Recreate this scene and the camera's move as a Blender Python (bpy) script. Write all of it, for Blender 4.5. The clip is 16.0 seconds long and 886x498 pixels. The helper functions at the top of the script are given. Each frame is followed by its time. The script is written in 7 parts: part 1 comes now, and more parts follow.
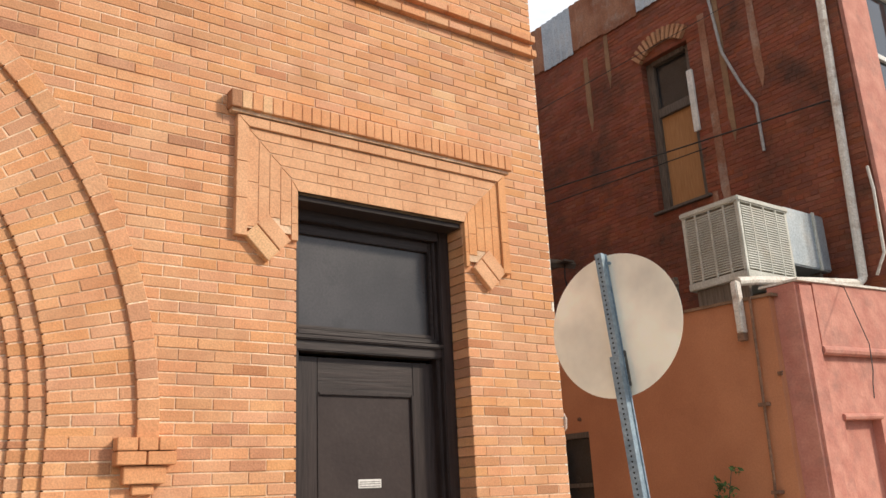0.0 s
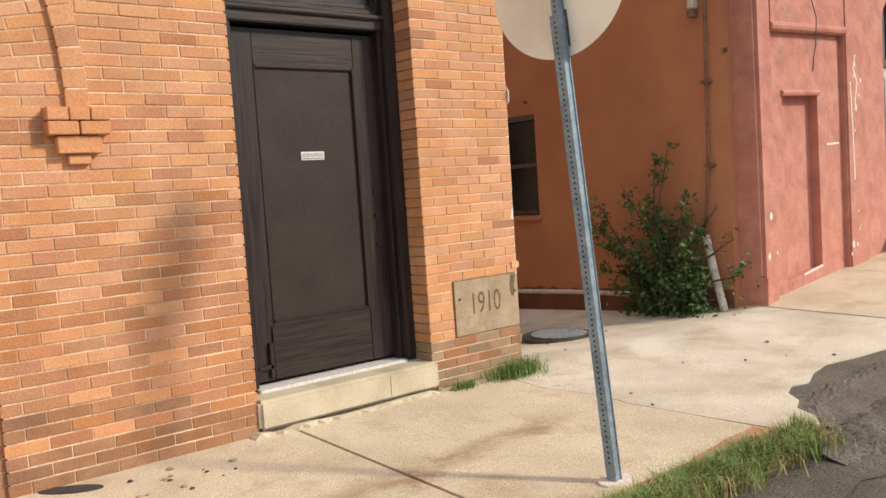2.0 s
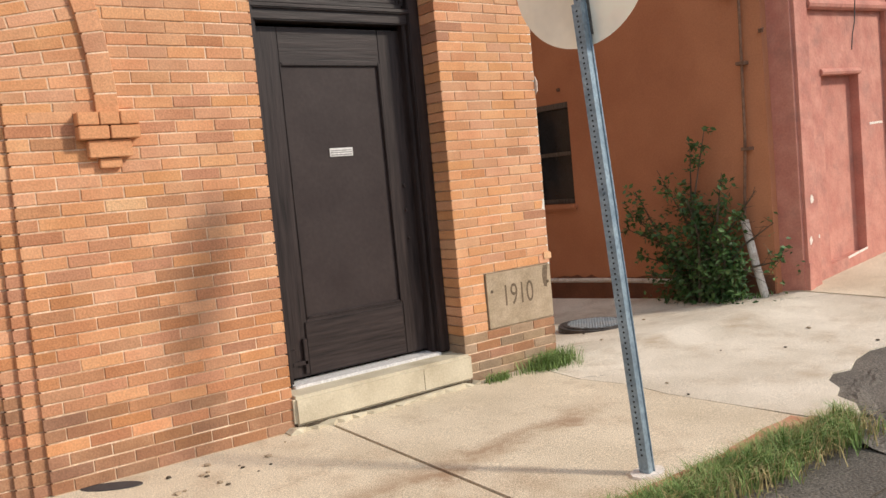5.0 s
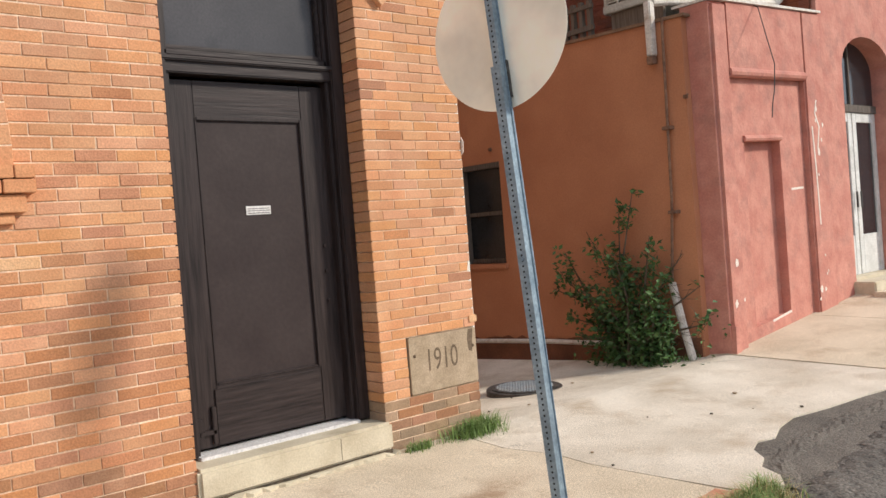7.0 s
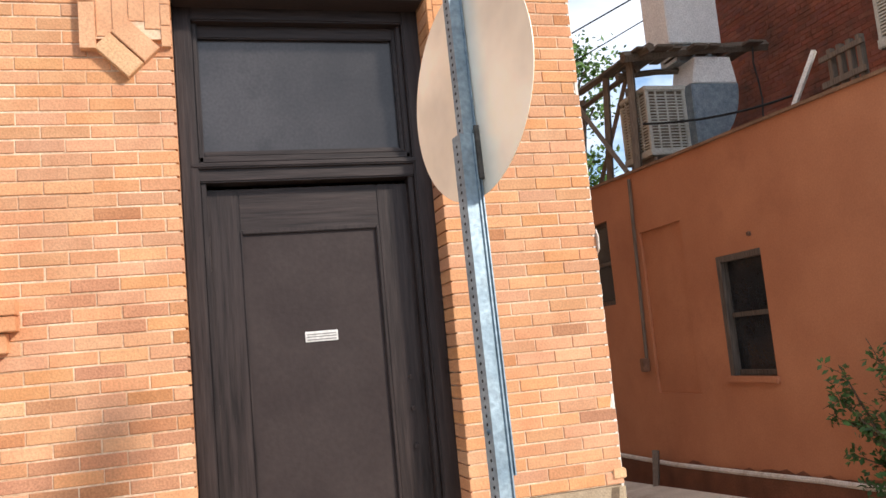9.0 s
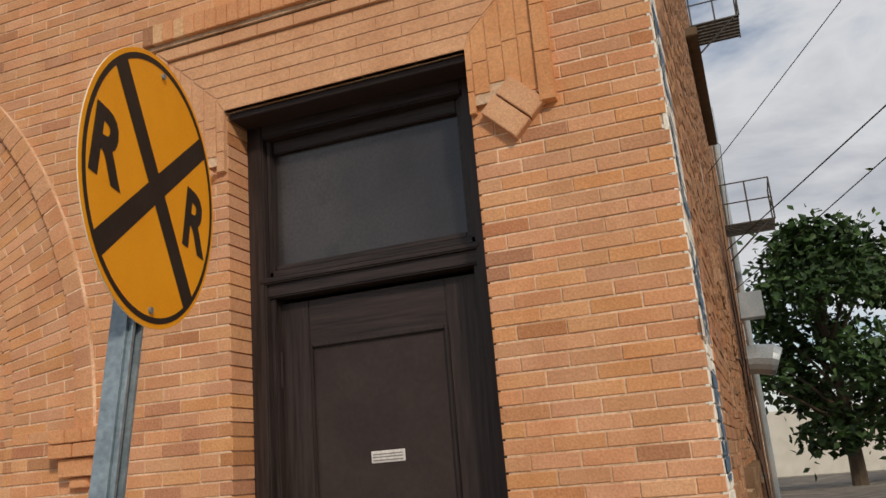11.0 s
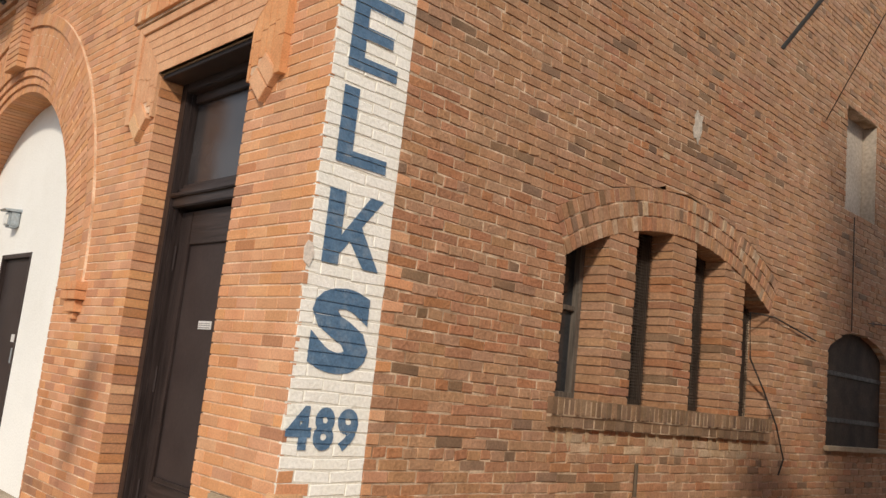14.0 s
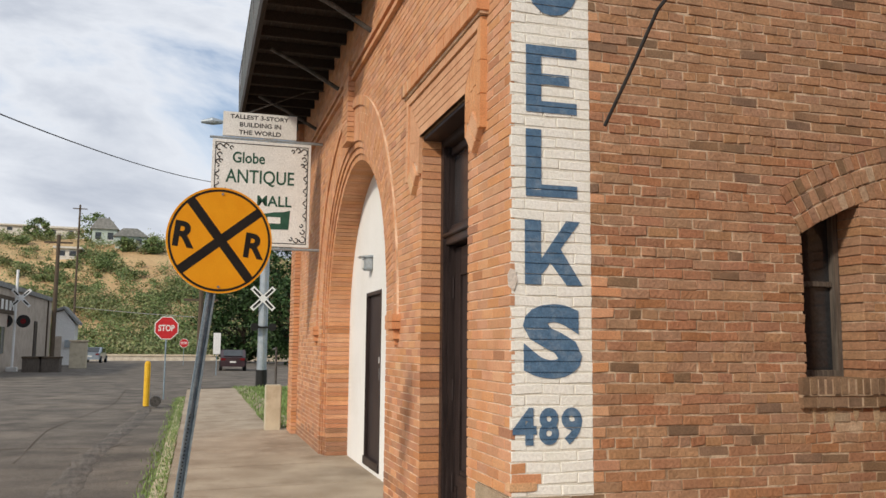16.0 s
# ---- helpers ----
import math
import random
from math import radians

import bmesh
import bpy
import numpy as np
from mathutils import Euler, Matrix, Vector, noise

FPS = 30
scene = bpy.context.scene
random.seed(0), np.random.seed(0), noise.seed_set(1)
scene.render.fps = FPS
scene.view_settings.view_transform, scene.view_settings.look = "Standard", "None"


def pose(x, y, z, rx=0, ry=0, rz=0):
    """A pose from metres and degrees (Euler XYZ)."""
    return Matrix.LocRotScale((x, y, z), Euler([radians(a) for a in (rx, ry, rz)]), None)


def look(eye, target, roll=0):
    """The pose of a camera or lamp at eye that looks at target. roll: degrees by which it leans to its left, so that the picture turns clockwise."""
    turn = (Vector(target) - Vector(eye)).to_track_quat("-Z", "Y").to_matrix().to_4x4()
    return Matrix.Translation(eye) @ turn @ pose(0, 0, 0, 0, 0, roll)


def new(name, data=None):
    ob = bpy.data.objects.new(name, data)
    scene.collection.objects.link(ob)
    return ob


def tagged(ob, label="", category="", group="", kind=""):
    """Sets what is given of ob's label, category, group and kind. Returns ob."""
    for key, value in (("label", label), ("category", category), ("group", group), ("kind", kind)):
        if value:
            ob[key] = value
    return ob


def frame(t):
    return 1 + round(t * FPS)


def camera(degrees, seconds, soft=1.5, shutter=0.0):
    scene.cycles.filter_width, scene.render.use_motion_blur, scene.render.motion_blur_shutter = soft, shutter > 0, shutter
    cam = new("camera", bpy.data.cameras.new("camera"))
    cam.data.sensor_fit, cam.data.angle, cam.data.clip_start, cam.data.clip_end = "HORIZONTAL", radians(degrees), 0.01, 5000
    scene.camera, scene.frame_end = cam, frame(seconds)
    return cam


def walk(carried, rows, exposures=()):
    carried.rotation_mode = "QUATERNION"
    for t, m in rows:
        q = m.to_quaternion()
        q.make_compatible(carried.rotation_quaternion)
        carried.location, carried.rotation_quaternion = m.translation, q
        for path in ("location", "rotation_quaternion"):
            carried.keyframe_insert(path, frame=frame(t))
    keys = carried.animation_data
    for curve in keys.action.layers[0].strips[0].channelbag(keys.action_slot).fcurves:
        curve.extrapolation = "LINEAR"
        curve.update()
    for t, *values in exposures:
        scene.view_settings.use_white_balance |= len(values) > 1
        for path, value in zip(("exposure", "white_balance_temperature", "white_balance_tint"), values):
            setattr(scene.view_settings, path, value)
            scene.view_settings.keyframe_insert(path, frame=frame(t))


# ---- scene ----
cam = camera(55.5, 16.0)
PATH = [
    (0, (-4.479, -4.632, 1.569), (-3.337, -3.091, 2.135), -2.8),
    (0.5, (-4.471, -4.616, 1.524), (-3.265, -3.089, 1.987), -3.0),
    (1, (-4.483, -4.623, 1.499), (-3.23, -3.09, 1.785), -3.5),
    (1.2, (-4.456, -4.622, 1.488), (-3.194, -3.081, 1.669), -3.7),
    (1.5, (-4.435, -4.624, 1.459), (-3.167, -3.077, 1.497), -3.9),
    (2, (-4.38, -4.616, 1.399), (-3.137, -3.056, 1.259), -3.8),
    (2.5, (-4.342, -4.602, 1.389), (-3.112, -3.036, 1.199), -2.8),
    (3, (-4.32, -4.594, 1.39), (-3.095, -3.028, 1.166), -2.4),
    (3.5, (-4.317, -4.601, 1.392), (-3.107, -3.023, 1.184), -3.2),
    (4, (-4.313, -4.59, 1.391), (-3.122, -2.996, 1.199), -3.6),
    (4.2, (-4.318, -4.603, 1.393), (-3.136, -3.002, 1.199), -3.8),
    (6.3, (-4.243, -4.679, 1.445), (-3.08, -3.054, 1.38), -7.4),
    (6.5, (-4.204, -4.639, 1.439), (-3.013, -3.033, 1.381), -6.6),
    (7, (-4.112, -4.592, 1.448), (-2.825, -3.062, 1.408), -4.5),
    (7.5, (-3.861, -4.484, 1.503), (-2.647, -2.895, 1.54), -2.6),
    (8, (-3.33, -4.421, 1.514), (-2.283, -2.721, 1.619), -2.7),
    (8.5, (-2.8, -4.374, 1.499), (-1.891, -2.597, 1.63), -4.4),
    (9, (-2.111, -4.235, 1.534), (-1.561, -2.328, 1.776), -5.4),
    (9.2, (-1.85, -4.179, 1.578), (-1.503, -2.233, 1.882), -5.5),
    (11.3, (0.525, -3.409, 1.583), (-0.237, -1.638, 2.114), -3.9),
    (11.5, (0.764, -3.382, 1.543), (-0.084, -1.652, 2.078), -3.1),
    (12, (1.401, -3.207, 1.511), (0.312, -1.603, 2.005), -1.0),
    (12.5, (1.981, -3.042, 1.488), (0.792, -1.484, 1.887), -0.3),
    (13, (2.607, -2.893, 1.487), (1.407, -1.342, 1.884), 4.0),
    (13.5, (3.235, -2.7, 1.467), (1.913, -1.251, 1.856), 4.9),
    (14, (3.687, -2.458, 1.461), (2.24, -1.113, 1.776), 6.1),
    (14.5, (4.24, -2.19, 1.457), (2.632, -1.026, 1.696), 2.7),
    (15, (4.56, -1.971, 1.564), (2.821, -1.037, 1.884), 3.9),
    (15.5, (4.761, -1.862, 1.619), (2.878, -1.221, 1.829), 1.6),
    (16, (4.88, -1.85, 1.645), (2.972, -1.297, 1.875), 0.5),
]
walk(cam, [(t, look(eye, to, roll)) for t, eye, to, roll in PATH],
     exposures=[(0.0, 0.22, 6500, 10), (1.5, 0.16, 6600, 10), (4.2, 0.1, 6350, 10), (6.5, 0.14, 6100, 10), (8.0, 0.3, 6050, 10), (8.5, 0.46, 6000, 10), (9.0, 0.52, 6000, 10), (9.2, 0.44, 6000, 10), (11.3, -0.55, 6750, 10),
                (12.0, -0.4, 6800, 11), (12.5, -0.26, 6650, 10), (13.5, -0.12, 6450, 10), (14.5, -0.04, 6450, 10), (15.0, -0.1, 6400, 10), (15.5, -0.34, 6350, 10), (16.0, -0.2, 6350, 10)])

# ---- world, sun ----
SUN_TO = Vector((1.445, -1.743, 1.42)).normalized()
elev = math.asin(SUN_TO.z)
world = bpy.data.worlds.new("sky")
world.use_nodes = True
scene.world = world
wn, wl = world.node_tree.nodes, world.node_tree.links
sky = wn.new("ShaderNodeTexSky")
sky.sky_type = "NISHITA"
sky.sun_disc = False
sky.sun_elevation = elev
sky.sun_rotation = math.atan2(SUN_TO.x, SUN_TO.y)
sky_gain = wn.new("ShaderNodeVectorMath")
sky_gain.operation = "SCALE"
sky_gain.inputs["Scale"].default_value = 1.3
wl.new(sky.outputs[0], sky_gain.inputs[0])
wc = wn.new("ShaderNodeTexCoord")
wm = wn.new("ShaderNodeMapping")
wm.inputs["Scale"].default_value = (1.0, 1.0, 2.6)
wl.new(wc.outputs["Generated"], wm.inputs[0])
cn = wn.new("ShaderNodeTexNoise")
cn.inputs["Scale"].default_value = 2.6
cn.inputs["Detail"].default_value = 8.0
cn.inputs["Roughness"].default_value = 0.55
cn.inputs["Distortion"].default_value = 0.4
wl.new(wm.outputs[0], cn.inputs["Vector"])
cover = wn.new("ShaderNodeValToRGB")
cover.color_ramp.elements[0].position, cover.color_ramp.elements[1].position = 0.36, 0.5
wl.new(cn.outputs["Fac"], cover.inputs[0])
tone = wn.new("ShaderNodeValToRGB")
tone.color_ramp.elements[0].position, tone.color_ramp.elements[1].position = 0.42, 0.66
tone.color_ramp.elements[0].color = (9.6, 9.75, 10.0, 1)
tone.color_ramp.elements[1].color = (4.7, 5.1, 5.9, 1)
wl.new(cn.outputs["Fac"], tone.inputs[0])
mixc = wn.new("ShaderNodeMix")
mixc.data_type = "RGBA"
wl.new(cover.outputs[0], mixc.inputs[0])
wl.new(sky_gain.outputs[0], mixc.inputs[6])
wl.new(tone.outputs[0], mixc.inputs[7])
wl.new(mixc.outputs[2], wn["Background"].inputs[0])
wn["Background"].inputs[1].default_value = 0.115

sun = bpy.data.lights.new("sun", "SUN")
sun.energy, sun.angle, sun.color = 3.0, radians(5.0), (1.0, 0.88, 0.72)
sun_ob = new("sun", sun)
sun_ob.matrix_world = look(SUN_TO * 40, (0, 0, 0))


# ---- materials ----
def surface(name, a, b, scale=6.0, rough=0.85, bump=0.2, fine=60.0, metal=0.0, vary=None, spread=0.35, stain=None, stain_scale=0.8, coat=0.0, spec=0.35, reach=0.52, lump=0.0, lump_scale=7.0, grit=0.0):
    """A rough surface: two colours mixed by noise, a piece-to-piece shift, dirt patches and fine relief, at world size."""
    m = bpy.data.materials.new(name)
    m.use_nodes = True
    n, l = m.node_tree.nodes, m.node_tree.links
    p = n["Principled BSDF"]
    g = n.new("ShaderNodeNewGeometry")
    t1 = n.new("ShaderNodeTexNoise")
    t1.inputs["Scale"].default_value, t1.inputs["Detail"].default_value = scale, 5
    l.new(g.outputs["Position"], t1.inputs["Vector"])
    ramp = n.new("ShaderNodeValToRGB")
    ramp.color_ramp.elements[0].position, ramp.color_ramp.elements[1].position = 0.32, 0.68
    ramp.color_ramp.elements[0].color, ramp.color_ramp.elements[1].color = (*a, 1), (*b, 1)
    l.new(t1.outputs["Fac"], ramp.inputs[0])
    out = ramp.outputs[0]
    t2 = n.new("ShaderNodeTexNoise")
    t2.inputs["Scale"].default_value, t2.inputs["Detail"].default_value = fine, 4
    l.new(g.outputs["Position"], t2.inputs["Vector"])
    if vary:
        src = n.new("ShaderNodeObjectInfo").outputs["Random"] if vary == "object" else g.outputs["Random Per Island"]
        hsv = n.new("ShaderNodeHueSaturation")
        for socket, lo, hi in (("Value", 1 - spread, 1 + spread * 0.55), ("Hue", 0.496, 0.5045), ("Saturation", 0.92, 1.05)):
            r = n.new("ShaderNodeMapRange")
            r.inputs["To Min"].default_value, r.inputs["To Max"].default_value = lo, hi
            if socket == "Value":
                pw = n.new("ShaderNodeMath")
                pw.operation = "POWER"
                pw.inputs[1].default_value = 0.6
                l.new(src, pw.inputs[0])
                l.new(pw.outputs[0], r.inputs[0])
            else:
                k = n.new("ShaderNodeMath")
                k.operation = "MULTIPLY"
                k.inputs[1].default_value = 7.31 if socket == "Hue" else 3.77
                f = n.new("ShaderNodeMath")
                f.operation = "FRACT"
                l.new(src, k.inputs[0])
                l.new(k.outputs[0], f.inputs[0])
                l.new(f.outputs[0], r.inputs[0])
            l.new(r.outputs[0], hsv.inputs[socket])
        l.new(out, hsv.inputs["Color"])
        out = hsv.outputs[0]
    if stain:
        t3 = n.new("ShaderNodeTexNoise")
        t3.inputs["Scale"].default_value, t3.inputs["Detail"].default_value, t3.inputs["Roughness"].default_value = stain_scale, 7, 0.65
        l.new(g.outputs["Position"], t3.inputs["Vector"])
        r3 = n.new("ShaderNodeMapRange")
        r3.inputs["From Min"].default_value, r3.inputs["From Max"].default_value = reach, reach + 0.2
        r3.inputs["To Max"].default_value = stain[3]
        l.new(t3.outputs["Fac"], r3.inputs[0])
        mx = n.new("ShaderNodeMix")
        mx.data_type = "RGBA"
        l.new(r3.outputs[0], mx.inputs[0])
        l.new(out, mx.inputs[6])
        mx.inputs[7].default_value = (*stain[:3], 1)
        out = mx.outputs[2]
    fr = n.new("ShaderNodeMapRange")
    fr.inputs["From Min"].default_value, fr.inputs["From Max"].default_value = 0.28, 0.72
    fr.inputs["To Min"].default_value, fr.inputs["To Max"].default_value = 0.78 - grit, 1.2 + grit
    l.new(t2.outputs["Fac"], fr.inputs[0])
    mul = n.new("ShaderNodeVectorMath")
    mul.operation = "SCALE"
    l.new(out, mul.inputs[0])
    l.new(fr.outputs[0], mul.inputs["Scale"])
    l.new(mul.outputs[0], p.inputs["Base Color"])
    p.inputs["Roughness"].default_value, p.inputs["Metallic"].default_value = rough, metal
    p.inputs["Specular IOR Level"].default_value, p.inputs["Coat Weight"].default_value = spec, coat
    if bump:
        b1 = n.new("ShaderNodeBump")
        b1.inputs["Strength"].default_value, b1.inputs["Distance"].default_value = bump, 0.01
        l.new(t2.outputs["Fac"], b1.inputs["Height"])
        if lump:
            t4 = n.new("ShaderNodeTexNoise")
            t4.inputs["Scale"].default_value, t4.inputs["Detail"].default_value = lump_scale, 3
            l.new(g.outputs["Position"], t4.inputs["Vector"])
            b2 = n.new("ShaderNodeBump")
            b2.inputs["Strength"].default_value, b2.inputs["Distance"].default_value = lump, 0.06
            l.new(t4.outputs["Fac"], b2.inputs["Height"])
            l.new(b2.outputs[0], b1.inputs["Normal"])
        l.new(b1.outputs[0], p.inputs["Normal"])
    return m


def wood(name, a, b, rough=0.6, along="z", scale=3.0, spec=0.3):
    """Painted or bare wood with grain that runs along one axis."""
    m = bpy.data.materials.new(name)
    m.use_nodes = True
    n, l = m.node_tree.nodes, m.node_tree.links
    p, g = n["Principled BSDF"], n.new("ShaderNodeNewGeometry")
    mp = n.new("ShaderNodeMapping")
    mp.inputs["Scale"].default_value = {"z": (22, 22, 1.2), "x": (1.2, 22, 22), "y": (22, 1.2, 22)}[along]
    l.new(g.outputs["Position"], mp.inputs[0])
    t = n.new("ShaderNodeTexNoise")
    t.inputs["Scale"].default_value, t.inputs["Detail"].default_value, t.inputs["Roughness"].default_value = scale, 6, 0.65
    l.new(mp.outputs[0], t.inputs["Vector"])
    r = n.new("ShaderNodeValToRGB")
    r.color_ramp.elements[0].position, r.color_ramp.elements[1].position = 0.3, 0.75
    r.color_ramp.elements[0].color, r.color_ramp.elements[1].color = (*a, 1), (*b, 1)
    l.new(t.outputs["Fac"], r.inputs[0])
    l.new(r.outputs[0], p.inputs["Base Color"])
    b1 = n.new("ShaderNodeBump")
    b1.inputs["Strength"].default_value, b1.inputs["Distance"].default_value = 0.35, 0.006
    l.new(t.outputs["Fac"], b1.inputs["Height"])
    l.new(b1.outputs[0], p.inputs["Normal"])
    p.inputs["Roughness"].default_value, p.inputs["Specular IOR Level"].default_value = rough, spec
    return m


def band_stain(m, a, b, wide, colour, amount):
    """A ragged stain along the line from a to b on the ground, mixed into a material's colour."""
    n, l = m.node_tree.nodes, m.node_tree.links
    p, g = n["Principled BSDF"], n.new("ShaderNodeNewGeometry")
    t = n.new("ShaderNodeTexNoise")
    t.inputs["Scale"].default_value, t.inputs["Detail"].default_value, t.inputs["Roughness"].default_value = 2.6, 8, 0.7
    l.new(g.outputs["Position"], t.inputs["Vector"])
    along = Vector((b[0] - a[0], b[1] - a[1], 0))
    length = along.length
    u = along / length

    def dotted(axis, origin):
        sub = n.new("ShaderNodeVectorMath")
        sub.operation = "SUBTRACT"
        sub.inputs[1].default_value = (origin[0], origin[1], 0)
        l.new(g.outputs["Position"], sub.inputs[0])
        d = n.new("ShaderNodeVectorMath")
        d.operation = "DOT_PRODUCT"
        d.inputs[1].default_value = axis
        l.new(sub.outputs[0], d.inputs[0])
        return d.outputs["Value"]

    def op(kind, x, y):
        q = n.new("ShaderNodeMath")
        q.operation = kind
        for i, v in enumerate((x, y)):
            if isinstance(v, (int, float)):
                q.inputs[i].default_value = v
            else:
                l.new(v, q.inputs[i])
        return q.outputs[0]

    def fade(src, lo, hi, top):
        r = n.new("ShaderNodeMapRange")
        r.inputs["From Min"].default_value, r.inputs["From Max"].default_value = lo, hi
        r.inputs["To Min"].default_value, r.inputs["To Max"].default_value = 0.0, top
        l.new(src, r.inputs[0])
        return r.outputs[0]

    wander = op("MULTIPLY", op("SUBTRACT", t.outputs["Fac"], 0.5), 4.0 * wide)
    side = op("ABSOLUTE", op("ADD", dotted((-u.y, u.x, 0), a), wander), 0.0)
    run = dotted((u.x, u.y, 0), a)
    mask = op("MULTIPLY", fade(side, wide, wide * 0.1, amount), op("MULTIPLY", fade(run, -0.1, 0.6, 1.0), fade(run, length + 0.1, length - 0.5, 1.0)))
    mask = op("MULTIPLY", mask, fade(t.outputs["Fac"], 0.3, 0.6, 1.0))
    mx = n.new("ShaderNodeMix")
    mx.data_type = "RGBA"
    l.new(mask, mx.inputs[0])
    l.new(p.inputs["Base Color"].links[0].from_socket, mx.inputs[6])
    mx.inputs[7].default_value = (*colour, 1)
    l.new(mx.outputs[2], p.inputs["Base Color"])


def glass_dark(name, tint=(0.02, 0.022, 0.025), rough=0.08):
    m = surface(name, tint, tuple(c * 1.6 for c in tint), 2.5, rough, 0.0, spec=0.6)
    return m


ORANGE_A, ORANGE_B = (0.56, 0.262, 0.125), (0.645, 0.335, 0.172)
M_BRICK_F = surface("tan_orange_brick", ORANGE_A, ORANGE_B, 5, 0.85, 0.25, 90, vary="island", spread=0.15, stain=(0.42, 0.18, 0.085, 0.4), stain_scale=1.1, grit=-0.05)
M_BRICK_FO = surface("tan_orange_brick_piece", ORANGE_A, ORANGE_B, 5, 0.85, 0.25, 90, vary="object", spread=0.15, stain=(0.42, 0.18, 0.085, 0.4), stain_scale=1.1, grit=-0.05)
M_BRICK_PALE = surface("pale_buff_brick", (0.62, 0.36, 0.185), (0.68, 0.42, 0.235), 5, 0.85, 0.25, 90)
M_BRICK_BASE = surface("brown_weathered_brick", (0.29, 0.14, 0.075), (0.38, 0.19, 0.102), 6, 0.85, 0.3, 90, vary="island", spread=0.2, stain=(0.43, 0.28, 0.18, 0.45), stain_scale=6, reach=0.56)
M_BRICK_DIM = surface("darker_orange_brick", (0.43, 0.188, 0.09), (0.52, 0.245, 0.122), 6, 0.85, 0.3, 90, vary="island", spread=0.17, stain=(0.34, 0.155, 0.08, 0.5), stain_scale=3)
M_BRICK_GREY = surface("grey_brown_brick", (0.27, 0.18, 0.11), (0.37, 0.25, 0.155), 7, 0.88, 0.3, 90, vary="island", spread=0.25)
RED_A, RED_B = (0.36, 0.196, 0.107), (0.45, 0.252, 0.141)
M_BRICK_S = surface("red_brown_brick", RED_A, RED_B, 7, 0.9, 0.8, 45, vary="island", spread=0.15, stain=(0.33, 0.2, 0.12, 0.6), stain_scale=2.6)
M_BRICK_RED = surface("brick_red_common_brick", (0.35, 0.16, 0.08), (0.435, 0.21, 0.11), 6, 0.9, 0.8, 45, vary="island", spread=0.16, stain=(0.38, 0.225, 0.13, 0.5), stain_scale=2)
M_BRICK_SO = surface("red_brown_brick_piece", RED_A, RED_B, 7, 0.9, 0.8, 45, vary="object", spread=0.15, stain=(0.33, 0.2, 0.12, 0.6), stain_scale=2.6)
M_BRICK_DK = surface("dark_clinker_brick", (0.2, 0.122, 0.073), (0.285, 0.17, 0.1), 5, 0.85, 0.35, 70, vary="island", spread=0.25)
M_BRICK_SILL = surface("dark_brown_sill_brick", (0.185, 0.115, 0.068), (0.275, 0.175, 0.105), 8, 0.88, 0.35, 70, vary="object", spread=0.35)
M_LIMED = surface("lime_washed_brick", (0.38, 0.25, 0.155), (0.5, 0.37, 0.25), 14, 0.95, 0.3, 70, vary="island", spread=0.3)
M_WHITE_BRICK = surface("white_painted_brick", (0.87, 0.85, 0.77), (0.92, 0.9, 0.84), 6, 0.7, 0.45, 50, vary="island", spread=0.03, stain=(0.7, 0.62, 0.48, 0.35), stain_scale=2.5, reach=0.56, grit=-0.12)
M_WHITE_MORTAR = surface("white_painted_joint", (0.7, 0.66, 0.57), (0.8, 0.77, 0.69), 9, 0.8, 0.3, grit=-0.12)
M_BLUE = surface("faded_blue_sign_paint", (0.075, 0.15, 0.255), (0.115, 0.2, 0.31), 14, 0.7, 0.3, 70, stain=(0.3, 0.36, 0.42, 0.5), stain_scale=9)
M_MORTAR_F = surface("tan_mortar", (0.5, 0.31, 0.185), (0.84, 0.65, 0.47), 3.5, 0.95, 0.4)
M_MORTAR_S = surface("grey_buff_mortar", (0.3, 0.19, 0.115), (0.74, 0.58, 0.42), 7, 0.95, 0.5)
M_STONE = surface("grey_sandstone", (0.34, 0.26, 0.17), (0.44, 0.34, 0.235), 9, 0.9, 0.35, 120, stain=(0.22, 0.16, 0.1, 0.6), stain_scale=3)
M_STONE_DK = surface("dark_stone_and_carved_shade", (0.13, 0.095, 0.06), (0.17, 0.12, 0.08), 9, 0.95, 0.3)
M_STEP = surface("cream_painted_concrete", (0.52, 0.45, 0.325), (0.62, 0.55, 0.41), 4, 0.8, 0.25, 80, stain=(0.3, 0.24, 0.15, 0.55), stain_scale=2.2, grit=-0.12)
M_CONC = surface("weathered_tan_concrete", (0.56, 0.465, 0.335), (0.74, 0.635, 0.48), 1.3, 0.9, 0.6, 150, stain=(0.36, 0.24, 0.14, 0.7), stain_scale=1.5, reach=0.52, grit=0.2, lump=0.12, lump_scale=4)
band_stain(M_CONC, (-3.4, -1.36), (-0.55, -1.02), 0.17, (0.26, 0.135, 0.06), 0.75)
M_CONC_GREY = surface("pale_grey_concrete", (0.55, 0.475, 0.37), (0.76, 0.68, 0.56), 1.2, 0.9, 0.6, 150, stain=(0.42, 0.31, 0.2, 0.75), stain_scale=1.6, grit=0.14, lump=0.12, lump_scale=4)
M_CONC_OLD = surface("old_grey_brown_concrete", (0.33, 0.265, 0.19), (0.45, 0.37, 0.275), 1.6, 0.92, 0.6, 150, stain=(0.22, 0.16, 0.105, 0.7), stain_scale=1.2, reach=0.5, grit=0.15, lump=0.12, lump_scale=4)
M_ASPHALT = surface("worn_asphalt", (0.085, 0.074, 0.061), (0.18, 0.157, 0.13), 1.1, 0.95, 1.0, 75, stain=(0.27, 0.23, 0.18, 0.8), stain_scale=0.45, grit=0.3, lump=0.3, lump_scale=9)
